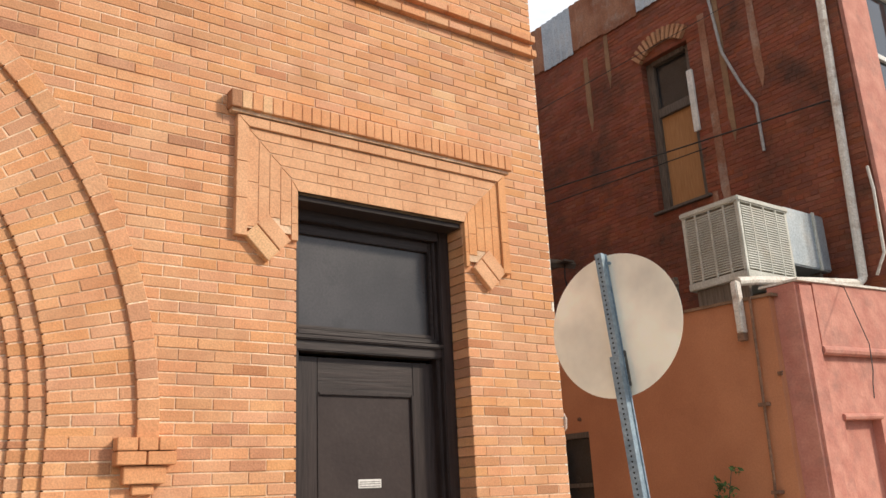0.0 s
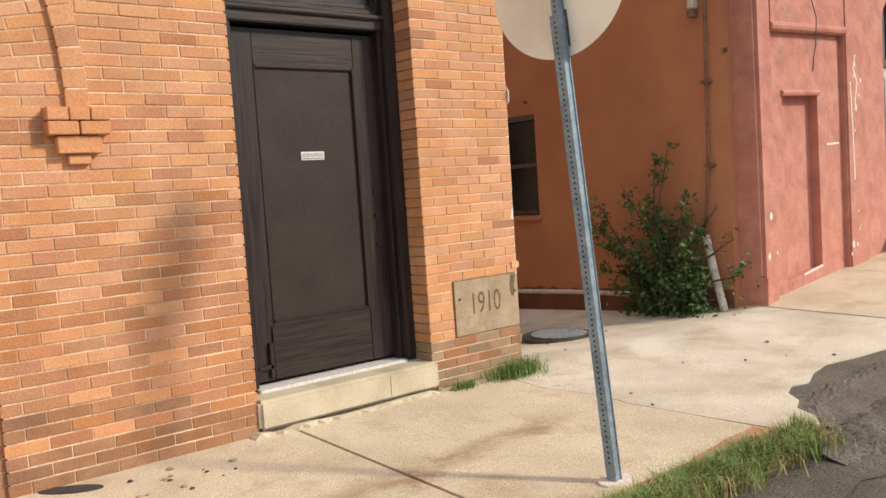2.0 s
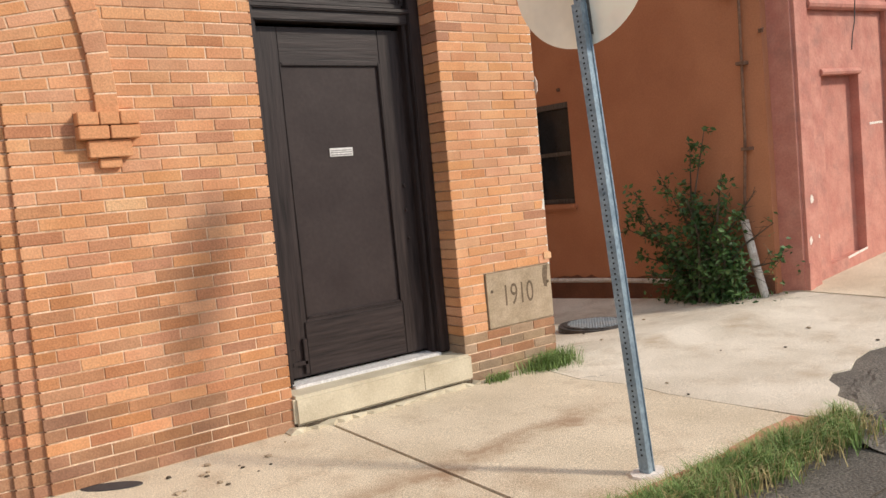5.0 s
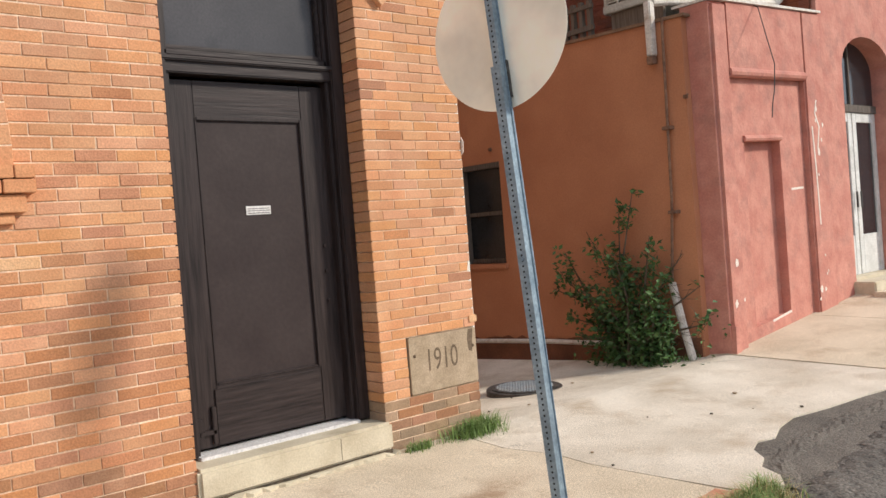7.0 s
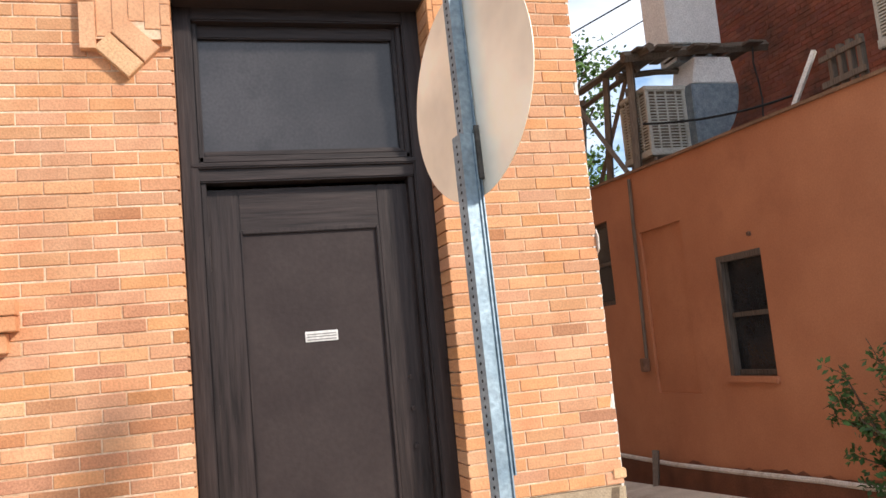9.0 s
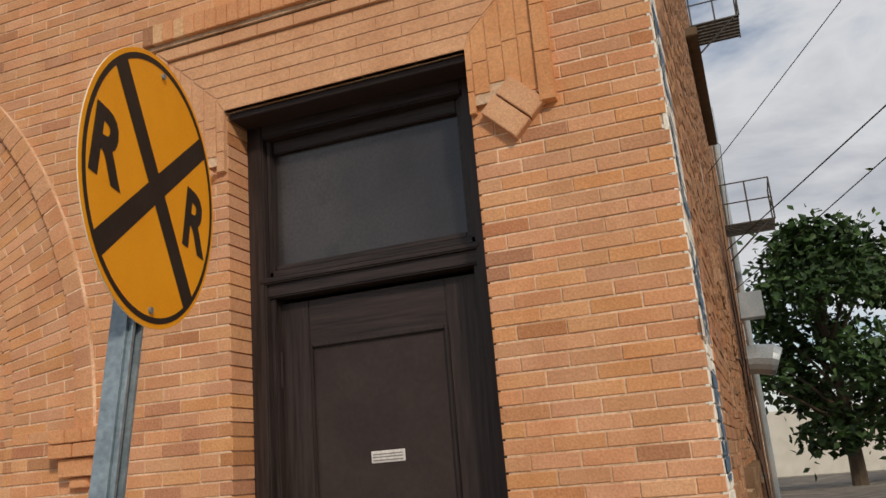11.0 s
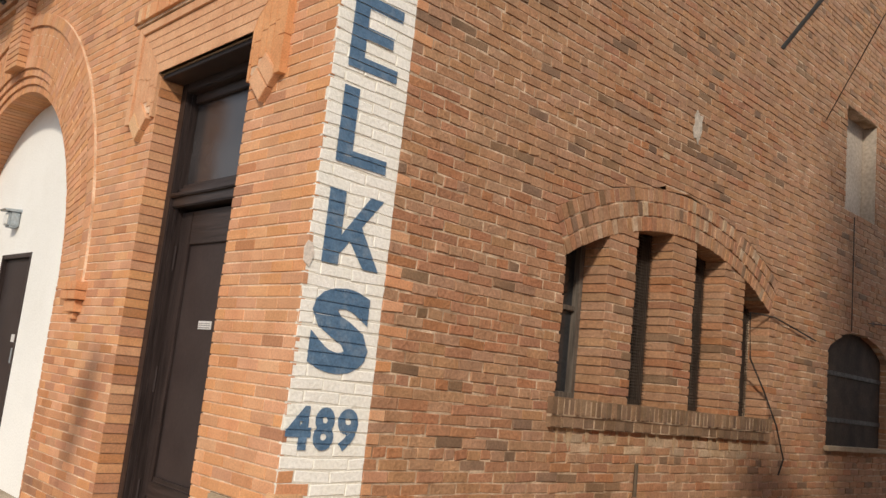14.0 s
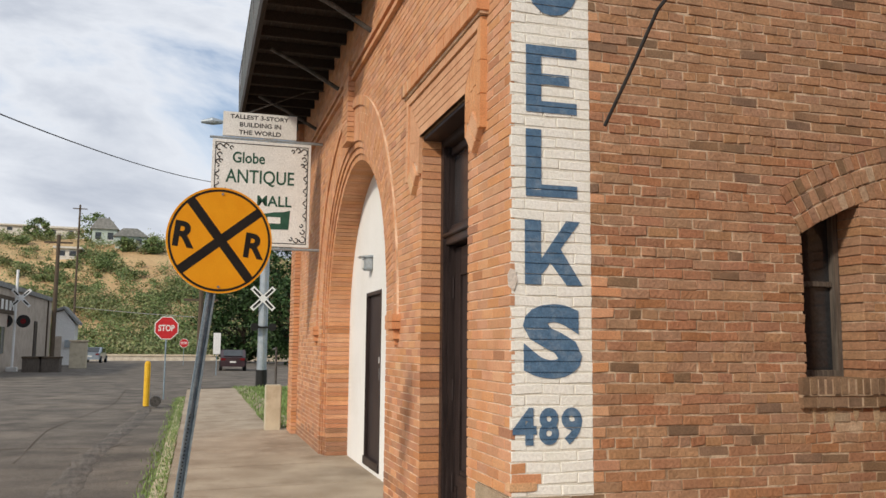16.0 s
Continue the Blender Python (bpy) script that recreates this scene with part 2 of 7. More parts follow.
M_TAR = surface("dark_tarry_asphalt", (0.085, 0.075, 0.064), (0.16, 0.142, 0.12), 3, 0.9, 1.0, 60, stain=(0.2, 0.17, 0.135, 0.7), stain_scale=2.5, grit=0.3, lump=0.5, lump_scale=14)
M_JOINT = surface("dark_joint_dirt", (0.05, 0.04, 0.028), (0.12, 0.09, 0.06), 20, 1.0, 0.3)
M_RED_CURB = surface("worn_red_curb_paint", (0.42, 0.13, 0.07), (0.5, 0.3, 0.18), 8, 0.85, 0.35)
M_DOOR = surface("dark_brown_door_paint", (0.034, 0.024, 0.023), (0.046, 0.034, 0.032), 3, 0.48, 0.08, 40, spec=0.22, stain=(0.05, 0.036, 0.033, 0.5), stain_scale=1.4, grit=-0.1)
M_DOOR_W = wood("dark_brown_painted_wood", (0.012, 0.008, 0.0075), (0.056, 0.04, 0.037), 0.42, scale=2.2)
M_DOOR_WX = wood("dark_brown_painted_rail", (0.012, 0.008, 0.0075), (0.056, 0.04, 0.037), 0.42, "x", 2.2)
M_TRANSOM = surface("dusty_dark_glass", (0.022, 0.019, 0.02), (0.052, 0.046, 0.047), 1.6, 0.22, 0.0, spec=0.6, stain=(0.012, 0.01, 0.01, 0.8), stain_scale=4.2, reach=0.58)
M_LABEL_W = surface("white_plastic", (0.62, 0.6, 0.58), (0.7, 0.68, 0.66), 10, 0.5, 0.0)
M_INK = surface("grey_print", (0.22, 0.21, 0.2), (0.28, 0.27, 0.26), 10, 0.6, 0.0)
M_GALV = surface("galvanised_steel", (0.2, 0.265, 0.315), (0.32, 0.395, 0.445), 12, 0.5, 0.15, 60, metal=0.45, stain=(0.2, 0.24, 0.27, 0.5), stain_scale=7)
M_HOLE = surface("dark_punched_hole", (0.012, 0.012, 0.013), (0.02, 0.02, 0.02), 20, 0.9, 0.0)
M_SIGN_BACK = surface("bare_aluminium_sign_back", (0.94, 0.87, 0.7), (0.96, 0.91, 0.78), 2, 0.32, 0.0, 3, metal=0.25, stain=(0.9, 0.8, 0.6, 0.5), stain_scale=2)
M_SIGN_Y = surface("amber_reflective_sheeting", (0.88, 0.36, 0.01), (0.92, 0.4, 0.014), 8, 0.4, 0.05, 150, grit=-0.17)
M_BLACK = surface("black_sign_paint", (0.012, 0.012, 0.012), (0.02, 0.019, 0.018), 8, 0.45, 0.05)
M_PLASTER = surface("white_plaster", (0.82, 0.81, 0.77), (0.88, 0.87, 0.83), 2, 0.85, 0.15, 60, stain=(0.62, 0.6, 0.54, 0.4), stain_scale=1, grit=-0.12)
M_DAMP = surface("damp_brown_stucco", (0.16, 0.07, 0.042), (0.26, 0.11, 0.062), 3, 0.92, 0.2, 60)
M_ORANGE = surface("orange_brown_stucco", (0.44, 0.186, 0.095), (0.53, 0.238, 0.124), 1.4, 0.9, 0.15, 60, stain=(0.33, 0.13, 0.068, 0.55), stain_scale=0.9, lump=0.15, lump_scale=3, grit=-0.14)
M_PINK = surface("faded_pink_stucco", (0.47, 0.19, 0.145), (0.58, 0.275, 0.21), 4.5, 0.9, 0.3, 45, stain=(0.36, 0.18, 0.145, 0.8), stain_scale=3.2, reach=0.5, lump=0.35, lump_scale=6, grit=-0.13)
M_PATCH = surface("greyed_lime_plaster", (0.44, 0.38, 0.31), (0.62, 0.56, 0.48), 18, 0.95, 0.3)
M_CHIP = surface("bare_chipped_plaster", (0.68, 0.6, 0.52), (0.78, 0.7, 0.62), 20, 0.95, 0.3)
M_REDPAINT = surface("old_red_painted_brick", (0.19, 0.055, 0.03), (0.29, 0.09, 0.045), 2.2, 0.85, 0.5, 60, vary="island", spread=0.22, stain=(0.06, 0.032, 0.022, 0.9), stain_scale=1.1, reach=0.47)
M_WOOD_GREY = wood("weathered_grey_wood", (0.1, 0.08, 0.065), (0.27, 0.22, 0.17), 0.9)
M_WOOD_GREYY = wood("weathered_grey_wood_beam", (0.07, 0.055, 0.045), (0.2, 0.16, 0.12), 0.9, "y")
M_PLY = wood("weathered_plywood", (0.3, 0.15, 0.06), (0.46, 0.25, 0.11), 0.85)
M_AC = surface("chalky_white_metal", (0.44, 0.44, 0.39), (0.55, 0.55, 0.5), 4, 0.5, 0.1, 60, stain=(0.4, 0.33, 0.24, 0.5), stain_scale=3)
M_AC_IN = surface("dusty_cooler_pad", (0.16, 0.13, 0.09), (0.24, 0.2, 0.14), 8, 0.95, 0.3)
M_ZINC = surface("dull_zinc_sheet", (0.33, 0.38, 0.42), (0.45, 0.5, 0.53), 3, 0.45, 0.1, 40, metal=0.5, stain=(0.4, 0.32, 0.24, 0.4), stain_scale=3)
M_ROOFTIN = surface("rusty_roof_tin", (0.2, 0.075, 0.035), (0.36, 0.2, 0.13), 1.5, 0.8, 0.25, 40, stain=(0.4, 0.36, 0.32, 0.6), stain_scale=1.8)
M_PIPE_W = surface("peeling_white_pipe", (0.6, 0.55, 0.48), (0.72, 0.68, 0.62), 14, 0.7, 0.2, 60, stain=(0.28, 0.16, 0.09, 0.7), stain_scale=6)
M_PIPE_R = surface("rusty_pipe", (0.16, 0.09, 0.06), (0.28, 0.16, 0.1), 14, 0.8, 0.3, 60)
M_CABLE = surface("black_cable", (0.015, 0.014, 0.013), (0.03, 0.028, 0.026), 14, 0.7, 0.0)
M_CABLE_G = surface("grey_cable", (0.3, 0.29, 0.28), (0.4, 0.39, 0.38), 14, 0.7, 0.0)
M_IRON = surface("cast_iron", (0.05, 0.047, 0.043), (0.13, 0.12, 0.11), 14, 0.55, 0.4, 60, metal=0.5)
M_COVER = surface("smooth_dark_cover_paint", (0.045, 0.042, 0.045), (0.065, 0.06, 0.062), 4, 0.6, 0.05, 60)
M_IRON_DULL = surface("dull_rusty_iron", (0.035, 0.026, 0.02), (0.07, 0.05, 0.038), 5, 0.85, 0.3, 40)
M_LEAF = surface("green_leaf", (0.03, 0.075, 0.018), (0.09, 0.165, 0.045), 6, 0.55, 0.0, vary="island", spread=0.5)
M_LEAF_D = surface("dark_tree_leaf", (0.02, 0.05, 0.012), (0.05, 0.1, 0.025), 3, 0.6, 0.0, vary="island", spread=0.5)
M_LEAF_L = surface("bright_tree_leaf", (0.08, 0.16, 0.03), (0.15, 0.26, 0.06), 3, 0.6, 0.0, vary="island", spread=0.5)
M_SCRUB = surface("olive_scrub_leaf", (0.17, 0.2, 0.075), (0.28, 0.285, 0.13), 0.5, 0.8, 0.0, vary="island", spread=0.5)
M_GRASS = surface("grass_blade", (0.12, 0.2, 0.045), (0.25, 0.345, 0.105), 5, 0.65, 0.0, vary="island", spread=0.5)
M_STRAW = surface("dry_grass_blade", (0.35, 0.27, 0.11), (0.45, 0.36, 0.17), 5, 0.75, 0.0, vary="island", spread=0.4)
M_BARK = wood("tree_bark", (0.06, 0.045, 0.03), (0.16, 0.12, 0.085), 0.95)
M_BUSH = surface("hill_bush_leaf", (0.105, 0.16, 0.05), (0.215, 0.28, 0.11), 0.4, 0.8, 0.0, vary="island", spread=0.5)
M_HILL = surface("dry_hill_ground", (0.42, 0.27, 0.13), (0.55, 0.4, 0.21), 0.08, 0.95, 0.3, 2.0, stain=(0.2, 0.2, 0.08, 0.8), stain_scale=0.09, reach=0.54)
M_LAWN = surface("lawn_soil", (0.1, 0.15, 0.035), (0.2, 0.23, 0.08), 3, 0.95, 0.5, 40)
M_SIGNBOARD = surface("off_white_signboard", (0.7, 0.7, 0.67), (0.78, 0.78, 0.75), 3, 0.5, 0.05, stain=(0.6, 0.58, 0.53, 0.4), stain_scale=2)
M_GREEN_INK = surface("dark_green_lettering", (0.015, 0.07, 0.045), (0.03, 0.1, 0.065), 10, 0.5, 0.0)
M_BOARDS = wood("dark_balcony_boards", (0.018, 0.015, 0.013), (0.06, 0.048, 0.04), 0.9, "x")
M_STOP = surface("red_sign_sheeting", (0.52, 0.02, 0.025), (0.58, 0.03, 0.035), 8, 0.4, 0.0)
M_WHITE = surface("white_paint", (0.75, 0.75, 0.73), (0.82, 0.82, 0.8), 6, 0.5, 0.05)
M_YELLOW = surface("yellow_post_paint", (0.75, 0.42, 0.015), (0.8, 0.5, 0.04), 6, 0.5, 0.1)
M_GREYWALL = surface("grey_stucco", (0.43, 0.36, 0.29), (0.53, 0.46, 0.38), 1.5, 0.9, 0.2, 30, stain=(0.25, 0.2, 0.16, 0.5), stain_scale=0.4)
M_ROOF_G = surface("grey_shingle", (0.2, 0.2, 0.19), (0.3, 0.3, 0.28), 2, 0.9, 0.3)
M_HOUSE_G = surface("pale_green_siding", (0.4, 0.48, 0.42), (0.48, 0.55, 0.5), 1.5, 0.8, 0.1)
M_HOUSE_W = surface("cream_siding", (0.6, 0.57, 0.5), (0.7, 0.67, 0.6), 1.5, 0.8, 0.1)
M_CAR_A = surface("silver_car_paint", (0.3, 0.36, 0.42), (0.34, 0.4, 0.46), 3, 0.3, 0.0, metal=0.4, coat=0.6)
M_CAR_B = surface("dark_red_car_paint", (0.05, 0.03, 0.035), (0.07, 0.04, 0.045), 3, 0.3, 0.0, metal=0.4, coat=0.6)
M_TYRE = surface("tyre_rubber", (0.015, 0.015, 0.015), (0.03, 0.03, 0.03), 10, 0.9, 0.1)
M_GLASS = glass_dark("dark_window_glass")
M_CAR_GLASS = glass_dark("car_glass", (0.025, 0.03, 0.034), 0.05)
M_REDLENS = surface("red_lens", (0.13, 0.008, 0.01), (0.18, 0.01, 0.014), 8, 0.2, 0.0)
M_FRAME_W = surface("chalky_white_frame_paint", (0.55, 0.55, 0.52), (0.7, 0.7, 0.67), 8, 0.6, 0.15, 60)
M_FRAME_D = wood("peeling_dark_frame", (0.05, 0.04, 0.035), (0.2, 0.17, 0.14), 0.8)


# ---- building blocks ----
def part(name, data, material, parent, label=""):
    """One mesh object under a thing or a part; data is a bmesh or (verts, faces), in world places."""
    me = bpy.data.meshes.new(name)
    if isinstance(data, tuple):
        me.from_pydata(*[list(d) for d in ((data[0], [], data[1]))])
    else:
        data.to_mesh(me)
        data.free()
    me.materials.append(material)
    ob = new(name, me)
    if parent is not None:
        ob.parent = parent
        ob.matrix_parent_inverse = (parent.matrix_basis if parent.type == "EMPTY" else Matrix()).inverted()
    if label:
        ob["label"] = label
    return ob


def thing(name, base, label, category, group="", kind=""):
    ob = new(name)
    ob.empty_display_size = 0.1
    ob.matrix_basis = Matrix.Translation(base)
    return tagged(ob, label, category, group, kind)


def box(*ab, bevel=0.0, bm=None):
    """Boxes given as (a, b) corner pairs, joined, with bevelled edges."""
    bm = bm or bmesh.new()
    for a, b in ab:
        made = bmesh.ops.create_cube(bm, size=1)["verts"]
        for v in made:
            v.co = Vector([a[i] + (v.co[i] + 0.5) * (b[i] - a[i]) for i in range(3)])
        if bevel:
            edges = {e for v in made for e in v.link_edges}
            bmesh.ops.bevel(bm, geom=list(edges), offset=bevel, segments=2, affect="EDGES", clamp_overlap=True)
    return bm


def turned(bm, m):
    bmesh.ops.transform(bm, matrix=m, verts=bm.verts)
    return bm


def tube(points, r, n=8, bm=None, caps=True):
    """A round bar along points; r is one radius or one for each point."""
    bm = bm or bmesh.new()
    pts = [Vector(p) for p in points]
    radii = r if isinstance(r, (list, tuple)) else [r] * len(pts)
    rings = []
    for i, p in enumerate(pts):
        d = (pts[min(i + 1, len(pts) - 1)] - pts[max(i - 1, 0)]).normalized()
        side = d.cross(Vector((0, 0, 1)) if abs(d.z) < 0.9 else Vector((0, 1, 0))).normalized()
        up = side.cross(d)
        rings.append([bm.verts.new(p + radii[i] * (math.cos(2 * math.pi * k / n) * side + math.sin(2 * math.pi * k / n) * up)) for k in range(n)])
    for a, b in zip(rings, rings[1:]):
        for k in range(n):
            bm.faces.new((a[k], a[(k + 1) % n], b[(k + 1) % n], b[k]))
    if caps:
        bm.faces.new(rings[0][::-1])
        bm.faces.new(rings[-1])
    bmesh.ops.recalc_face_normals(bm, faces=bm.faces)
    return bm


def slab(outline, z0, z1, axes="xy", bm=None, bevel=0.0):
    """A flat outline of (u, v) pushed from z0 to z1 along the third axis."""
    bm = bm or bmesh.new()
    put = {"xy": lambda u, v, w: (u, v, w), "xz": lambda u, v, w: (u, w, v), "yz": lambda u, v, w: (w, u, v)}[axes]
    lo = [bm.verts.new(put(u, v, z0)) for u, v in outline]
    hi = [bm.verts.new(put(u, v, z1)) for u, v in outline]
    made = [bm.faces.new(lo), bm.faces.new(hi)]
    for i in range(len(lo)):
        j = (i + 1) % len(lo)
        made.append(bm.faces.new((lo[i], lo[j], hi[j], hi[i])))
    bmesh.ops.recalc_face_normals(bm, faces=bm.faces)
    if bevel:
        bmesh.ops.bevel(bm, geom=[e for f in made[:2] for e in f.edges], offset=bevel, segments=2, affect="EDGES", clamp_overlap=True)
    return bm


def wobble(t0, t1, n, sag=0.0, jig=0.0, seed=1):
    """Points from t0 to t1 with a sag and small irregularities."""
    a, b, rng = Vector(t0), Vector(t1), random.Random(seed)
    out = []
    for i in range(n + 1):
        k = i / n
        p = a.lerp(b, k) - Vector((0, 0, sag * 4 * k * (1 - k)))
        if 0 < i < n:
            p += Vector([rng.uniform(-jig, jig) for _ in range(3)])
        out.append(p)
    return out


def text_outline(text, bold=0.0):
    """The built-in font's letters as a flat bmesh, with its bounds."""
    cu = bpy.data.curves.new("t", "FONT")
    cu.body, cu.offset, cu.resolution_u = text, bold, 4
    ob = bpy.data.objects.new("t", cu)
    scene.collection.objects.link(ob)
    me = bpy.data.meshes.new_from_object(ob.evaluated_get(bpy.context.evaluated_depsgraph_get()))
    bpy.data.objects.remove(ob)
    bm = bmesh.new()
    bm.from_mesh(me)
    bpy.data.meshes.remove(me)
    return bm


def lettering(text, corner, u, v, width, height, material, parent, bold=0.02, name="lettering", label=""):
    """Letters in the plane of u and v whose lower left corner is at corner and which fill width and height."""
    bm = text_outline(text, bold)
    xs, ys = [w.co.x for w in bm.verts], [w.co.y for w in bm.verts]
    c, u, v = Vector(corner), Vector(u), Vector(v)
    for w in bm.verts:
        a, b = (w.co.x - min(xs)) / (max(xs) - min(xs)) * width, (w.co.y - min(ys)) / (max(ys) - min(ys)) * height
        w.co = c + a * u + b * v
    want = u.cross(v)
    for f in bm.faces:
        if f.normal.dot(want) < 0:
            f.normal_flip()
    return part(name, bm, material, parent, label)


# ---- bricks ----
COURSE, LONG, JOINT = 0.0677, 0.2165, 0.0086


class Wall:
    """A wall face: origin, u along it, outward normal n. A brick is a four-cornered outline with a front and a back depth."""

    def __init__(self, origin, u, n, mortar_depth=0.005, half_joint=JOINT / 2):
        self.o, self.u, self.n, self.md = Vector(origin), Vector(u), Vector(n), mortar_depth
        self.bricks, self.back, self.hj = [], [], half_joint

    def at(self, a, b, d):
        return self.o + a * self.u + Vector((0, 0, b)) + d * self.n

    def brick(self, quad, front=0.0, deep=0.03, tag="", full=False):
        self.bricks.append((quad, front, deep, tag, full))

    def courses(self, lo, hi, z0, z1, cutters=(), bond="run", deep=0.03, tag=None, thick=0.4, rng=None, jit=0.002, phase=0.0, backing=True, front=0.0, upright=0.0028):
        """Lay courses between u = lo..hi. cutters: (zlo, zhi, left(z), right(z), reveal)."""
        rng = rng or random.Random(7)
        k0, k1 = math.floor(z0 / COURSE + 0.001), math.ceil(z1 / COURSE - 0.001)
        for k in range(k0, k1):
            zb, zt = max(k * COURSE, z0), min((k + 1) * COURSE, z1)
            if zt - zb < 0.02:
                continue
            zm = (zb + zt) / 2
            segs = [((lambda z: lo), (lambda z: hi), 0, 0)]
            for zl, zh, fl, fr, rev in cutters:
                if not zl <= zm < zh:
                    continue
                nxt = []
                for a, b, ra, rb in segs:
                    if fr(zm) <= a(zm) or fl(zm) >= b(zm):
                        nxt.append((a, b, ra, rb))
                        continue
                    if fl(zm) > a(zm) + 0.02:
                        nxt.append((a, fl, ra, rev))
                    if fr(zm) < b(zm) - 0.02:
                        nxt.append((fr, b, rev, rb))
                segs = nxt
            header = bond == "common" and k % 6 == 3
            step = LONG / 2 if header else LONG
            off = (0.5 * step if k % 2 else 0.0) + phase + (rng.uniform(-0.02, 0.02) if bond == "common" else 0)
            for a, b, ra, rb in segs:
                if backing:
                    sa, sb = (0.012 if ra else 0), (0.012 if rb else (0.03 if b(zm) == 0.0 else 0))
                    self.back.append(([(a(zb) + sa, zb), (b(zb) - sb, zb), (b(zt) - sb, zt), (a(zt) + sa, zt)], -self.md, thick))
                am, bmid = a(zm), b(zm)
                cuts = []
                i = math.floor((am - off) / step) + 1
                while off + i * step < bmid:
                    c = off + i * step
                    if c - am > 0.05 and bmid - c > 0.05:
                        cuts.append(c + rng.uniform(-0.006, 0.006) * (1 if self.hj < 0.005 else 2))
                    i += 1
                edges = [a] + [(lambda z, c=c: c) for c in cuts] + [b]
                h = self.hj
                for e0, e1 in zip(edges, edges[1:]):
                    g0 = upright if e0 is not a else 0
                    g1 = upright if e1 is not b else 0
                    rag = 0.0012 if self.hj < 0.005 else 0.0055
                    dz0, dz1 = rng.uniform(-rag, rag), rng.uniform(-rag, rag)
                    quad = [(e0(zb) + g0, zb + h + dz0), (e1(zb) - g1, zb + h + dz1), (e1(zt) - g1, zt - h + dz1), (e0(zt) + g0, zt - h + dz0)]
                    if self.hj > 0.005:
                        quad = [(a_ + rng.uniform(-0.0035, 0.0035), b_ + rng.uniform(-0.0035, 0.0035)) for a_, b_ in quad]
                    if e1 is b and b(zm) == 0.0:
                        bite = rng.uniform(0.0, 0.006) + (rng.uniform(0.01, 0.04) if rng.random() < (0.5 if 0.75 < zm < 1.25 else 0.025) else 0)
                        quad[1], quad[2] = (quad[1][0] - bite, quad[1][1]), (quad[2][0] - bite * rng.uniform(0.5, 1.3), quad[2][1])
                    d = max(deep, ra if e0 is a else 0, rb if e1 is b else 0)
                    um = (e0(zm) + e1(zm)) / 2
                    ok = d == deep and e0 is not a and e1 is not b and not header and zt - zb > 0.06
                    self.brick(quad, front + rng.uniform(-jit, jit), d, tag(um, zm, rng) if tag else "", ok)

    def ring(self, cu, cz, r0, r1, a0, a1, n, front=0.0, deep=0.03, split=1, tag="", rng=None, backing=0.0):
        """Bricks fanned round a centre from angle a0 to a1 (degrees), split radially into rows."""
        rng = rng or random.Random(3)
        h = self.hj
        for i in range(n):
            t0, t1 = radians(a0 + (a1 - a0) * i / n), radians(a0 + (a1 - a0) * (i + 1) / n)
            lines = [r0 + (r1 - r0) * j / split for j in range(split + 1)]
            if split > 1 and i % 2:
                lines = [r0] + [r + (r1 - r0) / split / 2 for r in lines[:-1]] + [r1]
            for q0, q1 in zip(lines, lines[1:]):
                if q1 - q0 < 0.02:
                    continue
                g0, g1 = h / q0, h / q1
                i0, i1 = (h if q0 > r0 else 0.001), (h if q1 < r1 else 0.001)
                pol = [(q0 + i0, t0 + g0), (q1 - i1, t0 + g1), (q1 - i1, t1 - g1), (q0 + i0, t1 - g0)]
                self.brick([(cu + r * math.cos(t), cz + r * math.sin(t)) for r, t in pol], front + rng.uniform(-0.002, 0.002), deep, tag)
            if backing:
                self.back.append(([(cu + r * math.cos(t), cz + r * math.sin(t)) for r, t in ((r0 + 0.012, t0), (r1, t0), (r1, t1), (r0 + 0.012, t1))], front - self.md, backing))

    @staticmethod
    def _shrunk(quad, s):
        cx, cy = sum(p[0] for p in quad) / 4, sum(p[1] for p in quad) / 4
        out = []
        for x, y in quad:
            out.append((x - math.copysign(min(s, abs(x - cx) * 0.5), x - cx), y - math.copysign(min(s, abs(y - cy) * 0.5), y - cy)))
        return out

    def solid(self, quad, front, deep, verts, faces, chamfer=0.003):
        k = len(verts)
        outer = [(a, b) for a, b in quad]
        inner = self._shrunk(outer, chamfer)
        for pts, d in ((outer, -deep), (outer, front - chamfer), (inner, front)):
            verts.extend(tuple(self.at(a, b, d)) for a, b in pts)
        # corner order follows the outward normal
        flip = self.u.cross(Vector((0, 0, 1))).dot(self.n) < 0
        for r in (0, 4):
            for i in range(4):
                j = (i + 1) % 4
                f = (k + r + i, k + r + j, k + r + 4 + j, k + r + 4 + i)
                faces.append(f[::-1] if flip else f)
        f = (k + 8, k + 9, k + 10, k + 11)
        faces.append(f[::-1] if flip else f)

    def build(self, owner, mats, piece_mat, pick, most=290, name="brickwork"):
        """The joined bricks by kind, and the picked whole ones as pieces of their own, under owner."""
        kinds, chosen = {}, []
        for br in self.bricks:
            quad, front, deep, tag, full = br
            um, zm = sum(p[0] for p in quad) / 4, sum(p[1] for p in quad) / 4
            if full and tag == "" and len(chosen) < most and pick(um, zm):
                chosen.append(br)
                continue
            verts, faces = kinds.setdefault(tag, ([], []))
            self.solid(quad, front, deep, verts, faces)
        for tag, data in kinds.items():
            tagged(part(name, data, mats[tag], owner), kind="stuff")
